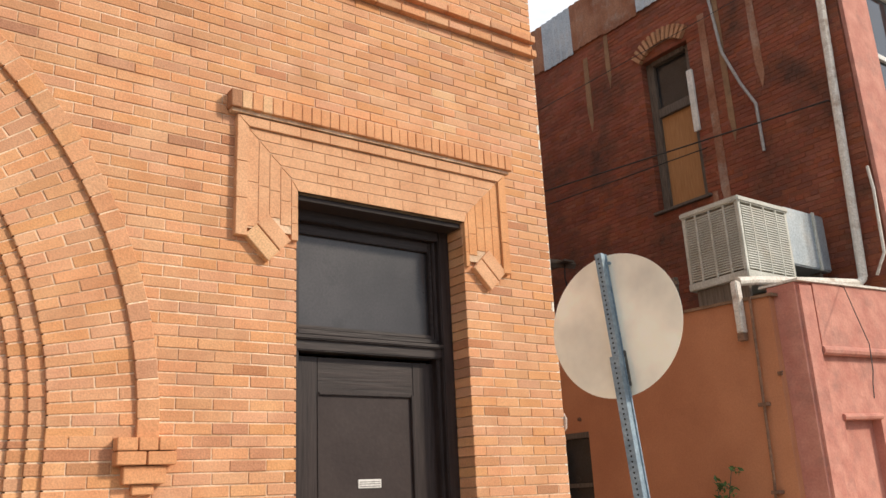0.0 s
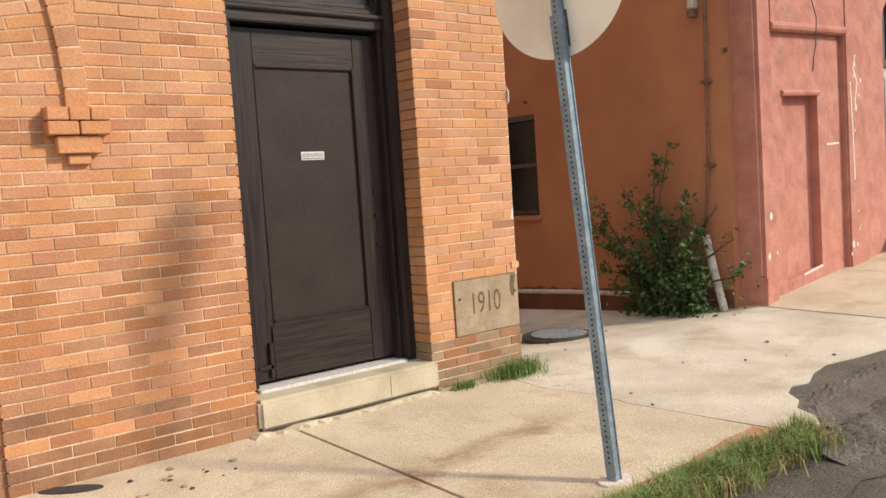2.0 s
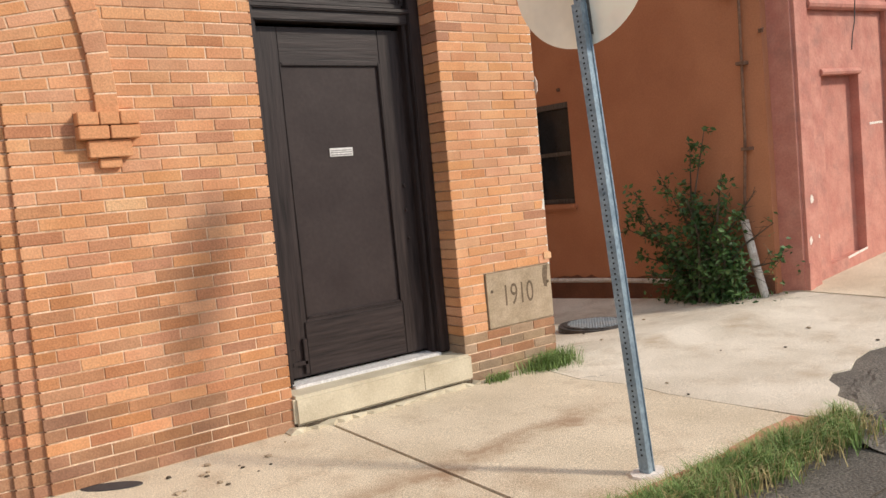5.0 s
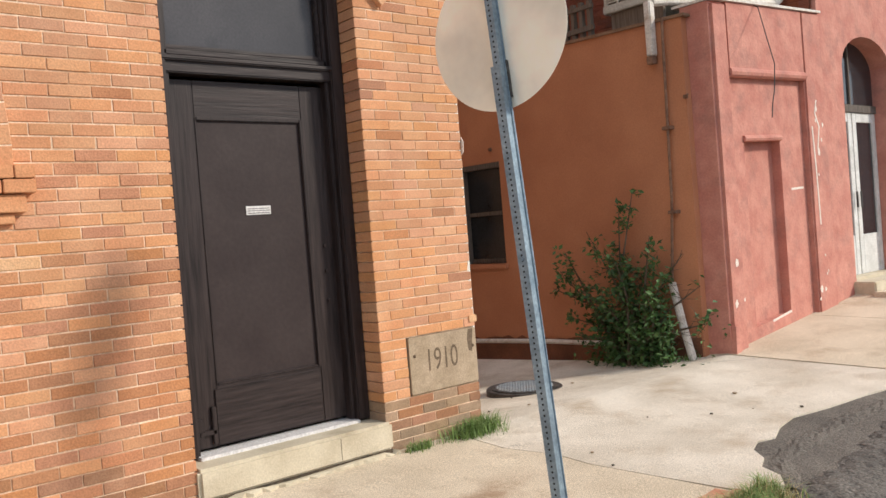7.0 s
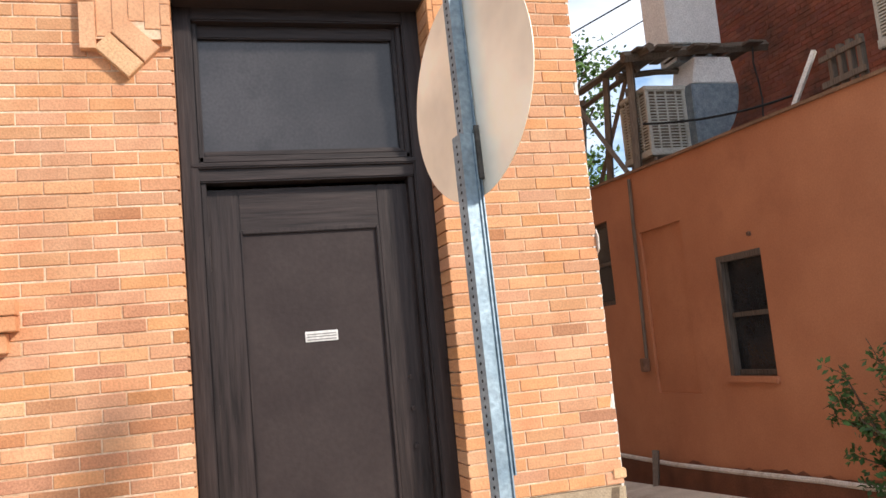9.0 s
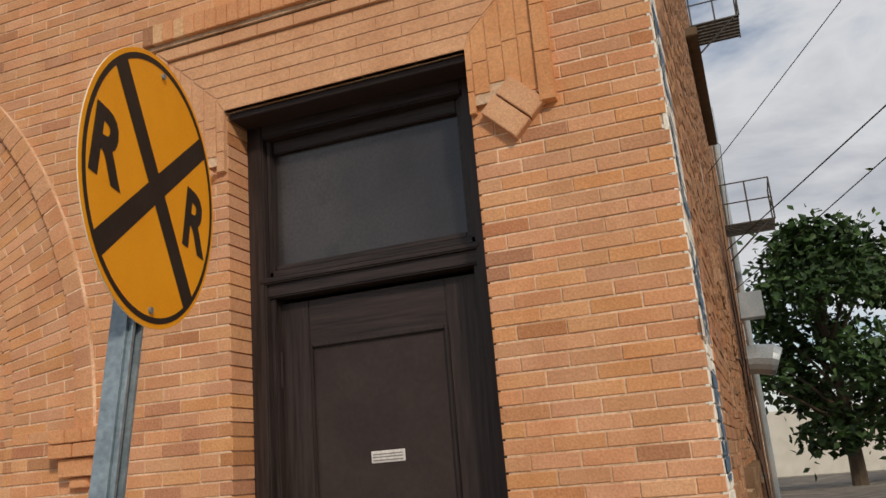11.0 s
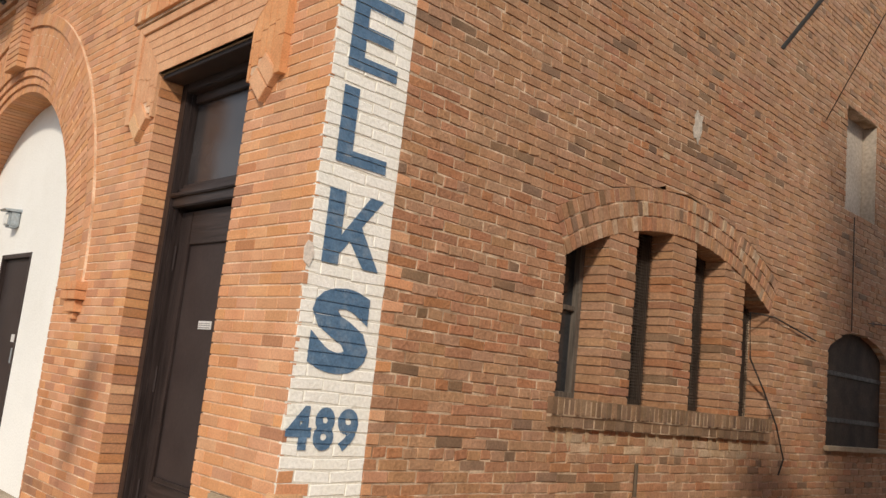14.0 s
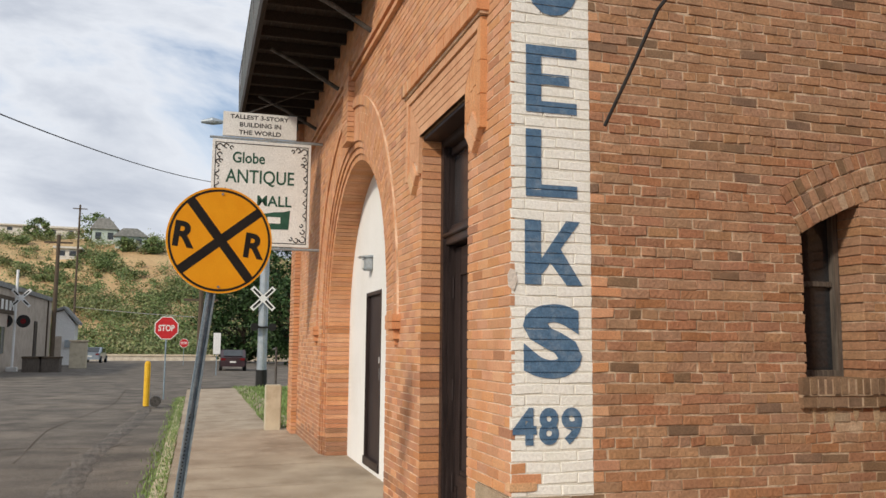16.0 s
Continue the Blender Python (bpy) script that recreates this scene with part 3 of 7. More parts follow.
        if chosen:
            shared = []
            for w in ((0.2125, 0.209, 0.206) if self.n.y else (0.208, 0.204, 0.211)):
                verts, faces = [], []
                keep, self.o = self.o, Vector((0, 0, 0))
                hh = COURSE / 2 - JOINT / 2
                self.solid([(-w / 2, -hh), (w / 2, -hh), (w / 2, hh), (-w / 2, hh)], 0.0, 0.03, verts, faces)
                self.o = keep
                me = bpy.data.meshes.new("brick")
                me.from_pydata(verts, [], faces)
                me.materials.append(piece_mat)
                shared.append((w, me))
            for quad, front, deep, tag, full in chosen:
                wide = (quad[1][0] - quad[0][0])
                me = min(shared, key=lambda s: abs(s[0] - wide))[1]
                ob = new("brick", me)
                ob.location = self.at(sum(p[0] for p in quad) / 4, sum(p[1] for p in quad) / 4, front)
                ob.parent = owner

    def backing(self, name, material, parent=None):
        verts, faces = [], []
        flip = self.u.cross(Vector((0, 0, 1))).dot(self.n) < 0
        for quad, front, deep in self.back:
            k = len(verts)
            for d in (-deep, front):
                verts.extend(tuple(self.at(a, b, d)) for a, b in quad)
            fs = [(k + 4, k + 5, k + 6, k + 7), (k + 3, k + 2, k + 1, k)] + [(k + i, k + (i + 1) % 4, k + 4 + (i + 1) % 4, k + 4 + i) for i in range(4)]
            faces.extend(f[::-1] if flip else f for f in fs)
        return part(name, (verts, faces), material, parent)


def leaves(spots, size, rng, lean=1.0):
    """Small folded leaves at the given places, as plain vertex and face lists."""
    verts, faces = [], []
    for p in spots:
        s = size * rng.uniform(0.6, 1.3)
        d = Vector((rng.gauss(0, 1), rng.gauss(0, 1), rng.gauss(0, 0.7))).normalized()
        w = d.cross(Vector((rng.gauss(0, 1), rng.gauss(0, 1), rng.gauss(0, 1) + lean))).normalized()
        up = w.cross(d)
        p, k = Vector(p), len(verts)
        verts += [tuple(p), tuple(p + d * s * 0.5 + w * s * 0.27 + up * s * 0.08), tuple(p + d * s), tuple(p + d * s * 0.5 - w * s * 0.27 + up * s * 0.08)]
        faces += [(k, k + 1, k + 2), (k, k + 2, k + 3)]
    return verts, faces


def blades(spots, height, rng, wide=0.006):
    """Bent grass blades."""
    verts, faces = [], []
    for x, y, z in spots:
        h, a = height * rng.uniform(0.3, 1.3), rng.uniform(0, 6.283)
        b = Vector((math.cos(a), math.sin(a), 0))
        s, bend = Vector((-b.y, b.x, 0)) * wide * rng.uniform(0.6, 1.3), rng.uniform(0.2, 1.15)
        p, k = Vector((x, y, z)), len(verts)
        mid, tip = p + Vector((0, 0, h * 0.6)) + b * h * bend * 0.3, p + Vector((0, 0, h * (1 - 0.3 * bend))) + b * h * bend
        verts += [tuple(p - s), tuple(p + s), tuple(mid + s * 0.7), tuple(mid - s * 0.7), tuple(tip)]
        faces += [(k, k + 1, k + 2, k + 3), (k + 3, k + 2, k + 4)]
    return verts, faces


# ---- ground ----
def gz(x, y):
    """Height of the paving: falls to the kerb and down the alley, rises towards the pink front."""
    rise = 0.105 * max(0.0, min(x, 9.0) - 3.0)
    alley = max(0.0, min(1.0, x + 1.5))
    return -0.022 * max(0.0, min(-y, 2.3)) - (0.012 + 0.088 * alley) * max(0.0, min(y, 9.0)) + rise


def sheet(xs, ys, f):
    verts = [(x, y, f(x, y)) for y in ys for x in xs]
    w = len(xs)
    faces = [(j * w + i, j * w + i + 1, (j + 1) * w + i + 1, (j + 1) * w + i) for j in range(len(ys) - 1) for i in range(w - 1)]
    return verts, faces


def street_z(x, y):
    """Height of the asphalt: a low kerb drop, nearly flush where it meets the apron."""
    k = max(0.0, min(1.0, (x + 0.05) / 0.35)) * max(0.0, min(1.0, (y + 3.6) / 1.2)) * max(0.0, min(1.0, (4.2 - x) / 0.8))
    return gz(x, y) - 0.075 + 0.058 * k + 0.012 * noise.noise((x * 0.9, y * 0.9, 0)) * (1 - 0.6 * k)


gx = [-900, -300, -120, -60, -40, -30, -20, -14] + [-12 + 0.4 * i for i in range(56)] + [12, 16, 22, 40, 90, 300, 900]
gy = [-900, -300, -90, -40, -20, -12] + [-9 + 0.35 * i for i in range(44)] + [8, 12, 20, 40, 90, 300, 900]
rng = random.Random(2)
ground = part("ground", sheet(gx, gy, street_z), M_ASPHALT, None)
tagged(ground, "cracked and patched dark asphalt street", "street", kind="structure")


def paved(name, outline, thick, material, parent, lift=0.0, label=""):
    """A slab over an outline whose top follows the paving."""
    bm = slab(outline, 0.0, 1.0)
    for co, no in (((0, 0.0, 0), (0, 1, 0)), ((3.0, 0, 0), (1, 0, 0))):
        bmesh.ops.bisect_plane(bm, geom=bm.verts[:] + bm.edges[:] + bm.faces[:], plane_co=co, plane_no=no)
    bmesh.ops.triangulate(bm, faces=[f for f in bm.faces if len(f.verts) > 4])
    for v in bm.verts:
        v.co.z = gz(v.co.x, v.co.y) + lift - (thick if v.co.z < 0.5 else 0.0)
    return part(name, bm, material, parent, label)


pavement = tagged(paved("pavement", [(-30, -2.1), (-0.3, -2.1), (-0.3, 0.3), (-30, 0.3)], 0.2, M_JOINT, None, -0.02), "weathered concrete pavement of square slabs", "pavement", kind="structure")
joints = [-0.22, -1.98] + [-1.98 - 1.78 * i for i in range(1, 16)]
for i, (b, a) in enumerate(zip(joints, joints[1:])):
    edge = [(a + 0.012, -2.12 + 0.01 * (i % 3)), (b - 0.012, -2.12), (b - 0.012, 0.2), (a + 0.012, 0.2)]
    if i == 0:
        edge = [(a + 0.012, -2.12), (-0.14, -2.13), (-0.19, -1.64), (-0.24, -1.2), (-0.21, -0.9), (-0.31, -0.53), (-0.25, 0.2), (a + 0.012, 0.2)]
    paved("paving_slab", edge, 0.1, M_CONC if i < 2 else M_CONC_OLD, pavement)

paved("kerb_paint", [(-0.92, -2.118), (-0.5, -2.125), (-0.16, -2.128), (-0.17, -2.02), (-0.3, -2.035), (-0.45, -2.03), (-0.62, -2.06), (-0.8, -2.075)], 0.02, M_RED_CURB, pavement, 0.003, "worn red kerb paint")
rim = [(-0.1, -2.13), (0.12, -2.26), (0.26, -2.16), (0.34, -2.0), (0.5, -1.93), (0.62, -1.79), (0.8, -1.72), (0.95, -1.76), (1.2, -1.66), (1.5, -1.6), (1.9, -1.66), (2.4, -1.7), (2.9, -1.78), (3.28, -1.8)]
apron = paved("pavement_apron", rim + [(3.28, 9.0), (3.28, 16.0), (-0.3, 16.0), (-0.3, 9.0), (-0.23, 0.2), (-0.29, -0.53), (-0.19, -0.9), (-0.22, -1.2), (-0.17, -1.64)], 0.14, M_CONC_GREY, None, -0.004)
tagged(apron, "pale worn concrete apron at the alley mouth", "apron", kind="structure")
side_walk = tagged(paved("pavement_pink_front", [(3.3, -1.82), (14, -1.82), (14, 0.4), (3.3, 0.4)], 0.25, M_JOINT, None, -0.03), "rising concrete pavement before the pink building", "pavement", kind="structure")
for i in range(6):
    paved("paving_slab", [(3.3 + 1.7 * i, -1.84), (4.99 + 1.7 * i, -1.84), (4.99 + 1.7 * i, 0.3), (3.3 + 1.7 * i, 0.3)], 0.1, M_CONC, side_walk)


def lumps(path, width, lift, seed, step=0.055):
    """A ragged, lumpy ribbon of asphalt along points on the street."""
    r, verts, faces = random.Random(seed), [], []
    rows = []
    for (x0, y0), (x1, y1) in zip(path, path[1:]):
        m = max(2, int(math.hypot(x1 - x0, y1 - y0) / step))
        rows += [(x0 + (x1 - x0) * i / m, y0 + (y1 - y0) * i / m, y0 - y1, x1 - x0) for i in range(m)]
    across = 9
    for x, y, nx, ny in rows:
        ln = math.hypot(nx, ny)
        wide = width * r.uniform(0.75, 1.15)
        for j in range(across):
            k = j / (across - 1) * 2 - 1
            px, py = x + nx / ln * wide * k, y + ny / ln * wide * k
            verts.append((px, py, street_z(px, py) + 0.004 + (lift + r.uniform(-0.006, 0.008)) * (1 - k * k) - 0.014 * k ** 4))
    for i in range(len(rows) - 1):
        for j in range(across - 1):
            faces.append((i * across + j, i * across + j + 1, (i + 1) * across + j + 1, (i + 1) * across + j))
    return verts, faces


def strewn_line(points, width, lift, seed, base=gz):
    """A thin ragged crack along points on the paving."""
    r, verts, faces = random.Random(seed), [], []
    pts = []
    for a, b in zip(points, points[1:]):
        for k in range(6):
            pts.append((a[0] + (b[0] - a[0]) * k / 6 + r.uniform(-0.012, 0.012), a[1] + (b[1] - a[1]) * k / 6 + r.uniform(-0.012, 0.012)))
    for x, y in pts:
        w = width * r.uniform(0.3, 1.0)
        verts += [(x - w, y - w * 0.4, base(x, y) + lift), (x + w, y + w * 0.4, base(x, y) + lift)]
    for i in range(len(pts) - 1):
        faces.append((2 * i, 2 * i + 1, 2 * i + 3, 2 * i + 2))
    return verts, faces


for k, pts in enumerate((((-3.3, -0.4), (-3.15, -1.0), (-3.3, -1.7)), ((-0.35, -0.5), (-0.1, -0.62)), ((1.3, 0.6), (2.2, 0.7), (3.1, 0.2)), ((2.9, 0.1), (3.25, -0.4), (3.28, -1.2)))):
    tagged(part("crack", strewn_line(pts, 0.0042, 0.004, k), M_JOINT, None), "thin dark crack filled with dirt", "crack", kind="structure")
for k, (pts, wide, mat) in enumerate(((((-0.25, -2.42), (0.3, -2.5), (0.9, -2.42), (1.7, -2.3), (2.6, -2.15)), 0.2, M_TAR), (((0.15, -2.25), (0.55, -2.0), (1.1, -1.92), (1.8, -1.9), (2.7, -1.95)), 0.1, M_ASPHALT), (((-26.0, -3.3), (-18.0, -3.1), (-9.0, -3.4), (-3.4, -3.2)), 0.22, M_TAR))):
    tagged(part("asphalt_patch_trim", lumps(pts, wide, (0.02, 0.006, 0.014)[k], 70 + k, 0.055 if k < 2 else 0.3), mat, None), "dark lumpy asphalt patch on the street", "patch", kind="structure")
for k, pts in enumerate((((-30, -4.4), (-22, -4.1), (-14, -4.7), (-8, -4.3)), ((-12, -2.9), (-9, -3.6), (-5.5, -3.1), (-3.2, -3.5)), ((-20, -6.5), (-15, -5.2), (-13.5, -3.0)), ((-1.9, -2.6), (-1.2, -2.85), (-0.4, -2.75), (0.5, -3.1)), ((-0.6, -2.9), (-0.2, -3.3), (0.6, -3.4)), ((-10, -7.5), (-11, -4.6), (-10.4, -2.8)))):
    verts, faces = strewn_line(pts, 0.035 if k in (0, 1, 2, 5) else 0.014, 0.006, 90 + k, street_z)
    tagged(part("street_crack", (verts, faces), M_JOINT, None), "open dark crack in the worn asphalt", "crack", kind="structure")
tagged(part("kerb_trim", box(((-1.75, -2.17, -0.16), (-0.12, -2.11, -0.034)), bevel=0.01), M_RED_CURB, None), "worn red-painted kerb edge", "kerb", kind="structure")
tagged(part("kerb_strip_trim", box(((-24, -2.3, -0.16), (-1.78, -2.125, -0.05)), bevel=0.012), M_CONC, None), "plain worn concrete kerb", "kerb", kind="structure")

# manhole cover in the alley, with a raised ring
mh = thing("manhole_cover", (1.5, 1.05, -0.03), "dark cast-iron manhole cover set in the alley concrete", "manhole cover")
zc = gz(1.5, 1.05) + 0.02
ringv = [(1.5 + 0.36 * math.cos(a * math.pi / 20), 1.05 + 0.36 * math.sin(a * math.pi / 20)) for a in range(40)]
part("ring", slab(ringv, zc - 0.05, zc + 0.012, bevel=0.004), M_IRON, mh)
lidv = [(1.5 + 0.31 * math.cos(a * math.pi / 20), 1.05 + 0.31 * math.sin(a * math.pi / 20)) for a in range(40)]
part("lid", slab(lidv, zc - 0.03, zc + 0.022, bevel=0.004), M_IRON, mh)
studs = []
for i in range(-8, 9):
    for j in range(-8, 9):
        if i * i + j * j < 58:
            x, y = 1.5 + i * 0.036, 1.05 + j * 0.036
            studs.append(((x - 0.011, y - 0.011, zc + 0.02), (x + 0.011, y + 0.011, zc + 0.028)))
bm = bmesh.new()
for ab in studs:
    box(ab, bm=bm)
tagged(part("studs", bm, M_ZINC, mh), kind="stuff")

# meter cover by the wall and litter
mc = thing("meter_cover", (-3.3, -0.1, 0.0), "flat dark metal meter cover let into the pavement", "cover")
part("plate", slab([(-3.3 + 0.135 * math.cos(a * math.pi / 12) - 0.03 * math.sin(a * math.pi / 12), -0.085 - 0.06 * math.cos(a * math.pi / 12) + 0.085 * math.sin(a * math.pi / 12)) for a in range(24)], -0.014, 0.003, bevel=0.002), M_COVER, mc)
for i in range(26):
    x, y = rng.uniform(-3.1, -2.3), rng.uniform(-0.6, -0.12)
    if i > 14:
        x, y = rng.uniform(-0.2, 2.8), rng.uniform(-1.6, 0.9)
    s = rng.uniform(0.006, 0.02)
    bm = bmesh.new()
    bmesh.ops.create_icosphere(bm, subdivisions=1, radius=s)
    for v in bm.verts:
        v.co = Vector((v.co.x * rng.uniform(0.8, 1.5) + x, v.co.y * rng.uniform(0.8, 1.5) + y, v.co.z * 0.5 + gz(x, y) + s * 0.35))
    tagged(part("pebble", bm, M_JOINT if i % 2 else M_STONE, None), "small stone lying on the concrete", "pebble", "litter on the pavement")

# ---- front wall of the brick hall ----
ACX, ACZ = -5.9, 1.94
FRONT_Z = 12.05
front = Wall((0, 0, 0), (1, 0, 0), (0, -1, 0))
frng = random.Random(21)


def circle_half(r):
    return (lambda z: ACX - math.sqrt(max(0.0, r * r - (z - ACZ) ** 2))), (lambda z: ACX + math.sqrt(max(0.0, r * r - (z - ACZ) ** 2)))


cl, cr = circle_half(2.83)
door_cut = (-1.0, 3.49, lambda z: -2.195, lambda z: -0.865, 0.21)
arch_low = (-1.0, ACZ, lambda z: ACX - 2.33, lambda z: ACX + 2.33, 0.06)
arch_high = (ACZ, ACZ + 2.83, cl, cr, 0)
plaque_cut = (0.35, 0.74, lambda z: -0.64, lambda z: 0.01, 0)


# darker bricks grow commoner near the ground and left of the door
def front_tag(u, z, r):
    q = r.random()
    if u > -0.9 and z < 0.34:
        return "grey" if q < 0.75 else "base"
    if z < 0.22 or q < (0.55 - z) * 1.5:
        return "base"
    if u < -2.1 and q < 0.85 - 0.5 * abs(z - 0.45):
        return "dim"
    if q > 0.965:
        return "dim"
    return "pale" if q > 0.963 else ""


front.courses(-12.0, 0.0, -0.12, FRONT_Z, (door_cut, arch_low, arch_high, plaque_cut), tag=front_tag, rng=frng)
# fanned ring of the arch, the stepped orders inside it and the hood over it
front.ring(ACX, ACZ, 2.33, 2.80, 0, 180, 124, 0.0, 0.06, split=2, rng=frng, backing=0.4)
for k, (r0, r1, d) in enumerate(((2.25, 2.335, 0.022), (2.17, 2.255, 0.046), (2.09, 2.175, 0.07))):
    deep = 0.43 if k == 2 else d + 0.06
    front.ring(ACX, ACZ, r0, r1, 0, 180, 104 - 4 * k, -d, deep, rng=frng, backing=0.4)
    for side in (-1, 1):
        a, b = sorted((ACX + side * r0, ACX + side * r1))
        for c in range(-1, 29):
            zb, zt = c * COURSE, min((c + 1) * COURSE, ACZ)
            if zt - zb > 0.02:
                front.brick([(a, zb + 0.0045), (b, zb + 0.0045), (b, zt - 0.0045), (a, zt - 0.0045)], -d + frng.uniform(-0.002, 0.002), deep, front_tag(b, zb, frng))
                front.back.append(([(a + 0.012 * (side > 0), zb), (b - 0.012 * (side < 0), zb), (b - 0.012 * (side < 0), zt), (a + 0.012 * (side > 0), zt)], -d - 0.006, 0.42))
front.ring(ACX, ACZ, 2.77, 2.89, 0, 180, 84, 0.026, 0.04, rng=frng, backing=0.03)
# projecting string courses, end pilaster
for z in (5.077, 5.2127):
    front.courses(-12.0, 0.0, z, z + COURSE, (), deep=0.02, rng=frng, backing=False, front=0.05, phase=0.05)
front.courses(-12.0, -11.3, -0.1, FRONT_Z, (), deep=0.02, rng=frng, backing=False, front=0.1)
# keystone strip over the arch
front.courses(-6.1, -5.7, 4.27, 5.35, (), deep=0.02, rng=frng, backing=False, front=0.09)
wall_front = tagged(front.backing("wall_front", M_MORTAR_F), "orange-tan pressed-brick front wall with an arch", "wall", kind="structure")
front.build(wall_front, {"": M_BRICK_F, "base": M_BRICK_BASE, "pale": M_BRICK_PALE, "dim": M_BRICK_DIM, "grey": M_BRICK_GREY}, M_BRICK_FO, lambda u, z: (-0.87 < u < 0 and 0.76 < z < 3.2) or (-3.3 < u < -2.2 and 0.6 < z < 2.3))

# corbel stops at the two feet of the hood
for side in (-1, 1):
    cxk = ACX + side * 2.815
    cb = thing("hood_corbel", (cxk, 0, 1.66), "stepped brick corbel under the arch hood", "corbel", "corbels of the arch hood")
    for n, (w, z0, z1, p) in enumerate(((0.155, 1.805, 1.945, 0.085), (0.11, 1.71, 1.80, 0.06), (0.057, 1.655, 1.705, 0.035))):
        if n == 0:
            for a, b, c, d in ((-w, -0.004, z0, z0 + 0.068), (0.004, w, z0, z0 + 0.068), (-w, -0.05, z0 + 0.073, z1), (-0.045, 0.055, z0 + 0.073, z1), (0.06, w, z0 + 0.073, z1)):
                part("brick", box(((cxk + a, -p, c), (cxk + b, 0.02, d)), bevel=0.004), M_BRICK_F, cb)
        else:
            part("brick", box(((cxk - w, -p, z0), (cxk + w, 0.02, z1)), bevel=0.004), M_BRICK_F, cb)

# ---- surround of the side door ----
sur = thing("door_surround", (-1.53, 0, 3.0), "raised orange brick surround with diamond drops over the door", "door surround")
n_sold = 33
for i in range(n_sold):
    x0 = -2.68 + i * 2.27 / n_sold
    mat = M_BRICK_PALE if i in (1, 3) else (M_BRICK_BASE if i == 0 else M_BRICK_F)
    part("brick", box(((x0 + 0.002, -0.085 - 0.002 * (i % 3), 3.962), (x0 + 2.27 / n_sold - 0.002, 0.02, 4.078)), bevel=0.003), mat, sur)
part("hood_bed", box(((-2.665, -0.06, 3.94), (-0.425, 0.02, 3.964)), ((-2.675, -0.079, 3.966), (-0.415, 0.018, 4.074))), M_MORTAR_F, sur)
# lintel rows with mitred ends, then the upright strips of the ears
part("lintel_bed", box(((-2.6, -0.023, 3.495), (-0.47, 0.02, 3.93)), ((-2.6, -0.0235, 3.2), (-2.2, 0.02, 3.5)), ((-0.86, -0.0235, 3.2), (-0.47, 0.02, 3.5))), M_MORTAR_F, sur)
OUT = [(-2.622, -0.455), (-2.545, -0.53), (-2.47, -0.605), (-2.395, -0.68), (-2.32, -0.755), (-2.245, -0.83), (-2.197, -0.863)]
ROWS = [3.935, 3.862, 3.79, 3.717, 3.645, 3.572, 3.492]
PROUD = [0.046, 0.028, 0.028, 0.028, 0.028, 0.028, 0.04]
for k in range(6):
    (l0, r0), (l1, r1), z1, z0, p = OUT[k], OUT[k + 1], ROWS[k], ROWS[k + 1], PROUD[k]
    cuts = [l0 + (r0 - l0) * t for t in ([0, 1] if k == 0 else [i / (10 - k) for i in range(11 - k)])]
    if k == 0:
        cuts = [l0 + (r0 - l0) * i / 10 for i in range(11)]
    for a, b in zip(cuts, cuts[1:]):
        at, bt = a, b
        ab, bb = (l1 if a == cuts[0] else a), (r1 if b == cuts[-1] else b)
        part("brick", slab([(ab + 0.0015, z0 + 0.003), (bb - 0.0015, z0 + 0.003), (bt - 0.0015, z1 - 0.003), (at + 0.0015, z1 - 0.003)], -p, 0.01, "xz", bevel=0.002), M_BRICK_F, sur)
    # upright strips
    low = (3.142, 3.21, 3.25, 3.29, 3.25, 3.16)[k]
    for side in (0, 1):
        o0, o1 = OUT[k][side], OUT[k + 1][side]
        n = 3 if k in (0, 5) else 2
        for j in range(n):
            zt = z0 - 0.0 if j else z1
            za, zb = z0 + (low - z0) * j / n, z0 + (low - z0) * (j + 1) / n
            top_o, top_i = (z1 if j == 0 else za), za
            x0, x1 = o0 + 0.0015 * (1 if side == 0 else -1), o1 - 0.0015 * (1 if side == 0 else -1)
            outline = [(x0, zb + 0.0015), (x1, zb + 0.0015), (x1, top_i - 0.0015), (x0, top_o - 0.004)]
            part("brick", slab(outline, -p - 0.001 * j, 0.01, "xz", bevel=0.002), M_BRICK_F, sur)
for cxd in (-2.405, -0.655):
    zc, h = 3.152, 0.152
    L, B, R, T = (cxd - h, zc), (cxd, zc - h), (cxd + h, zc), (cxd, zc + h)
    bR, lT = ((B[0] + R[0]) / 2, (B[1] + R[1]) / 2), ((L[0] + T[0]) / 2, (L[1] + T[1]) / 2)
    g = 0.003
    part("diamond_tile", slab([L, B, (bR[0] - g, bR[1] - g), (lT[0] - g, lT[1] - g)], -0.046, 0.01, "xz", bevel=0.004), M_BRICK_PALE if cxd < -1 else M_BRICK_F, sur)
    part("diamond_tile", slab([(bR[0] + g, bR[1] + g), R, T, (lT[0] + g, lT[1] + g)], -0.044, 0.01, "xz", bevel=0.004), M_BRICK_F, sur)

# ---- corner plaque ----
pq = thing("date_plaque", (-0.3, 0, 0.36), "weathered grey sandstone date plaque at the corner", "plaque")
part("slab", slab([(-0.632, -0.012), (-0.02, -0.012), (0.012, 0.02), (0.012, 0.395), (-0.2, 0.395), (-0.2, 0.2), (-0.632, 0.2)], 0.343, 0.741, bevel=0.008), M_STONE, pq)
# flat dark numerals: the shade of the carving is in their colour
lettering("1910", (-0.47, -0.0135, 0.49), (1, 0, 0), (0, 0, 1), 0.27, 0.155, M_STONE_DK, pq, 0.0, "carved_date", "carved date 1910")
for x in (-0.6, -0.06):
    part("stud", box(((x, -0.02, 0.6), (x + 0.02, -0.008, 0.622)), bevel=0.004), M_STONE_DK, pq)
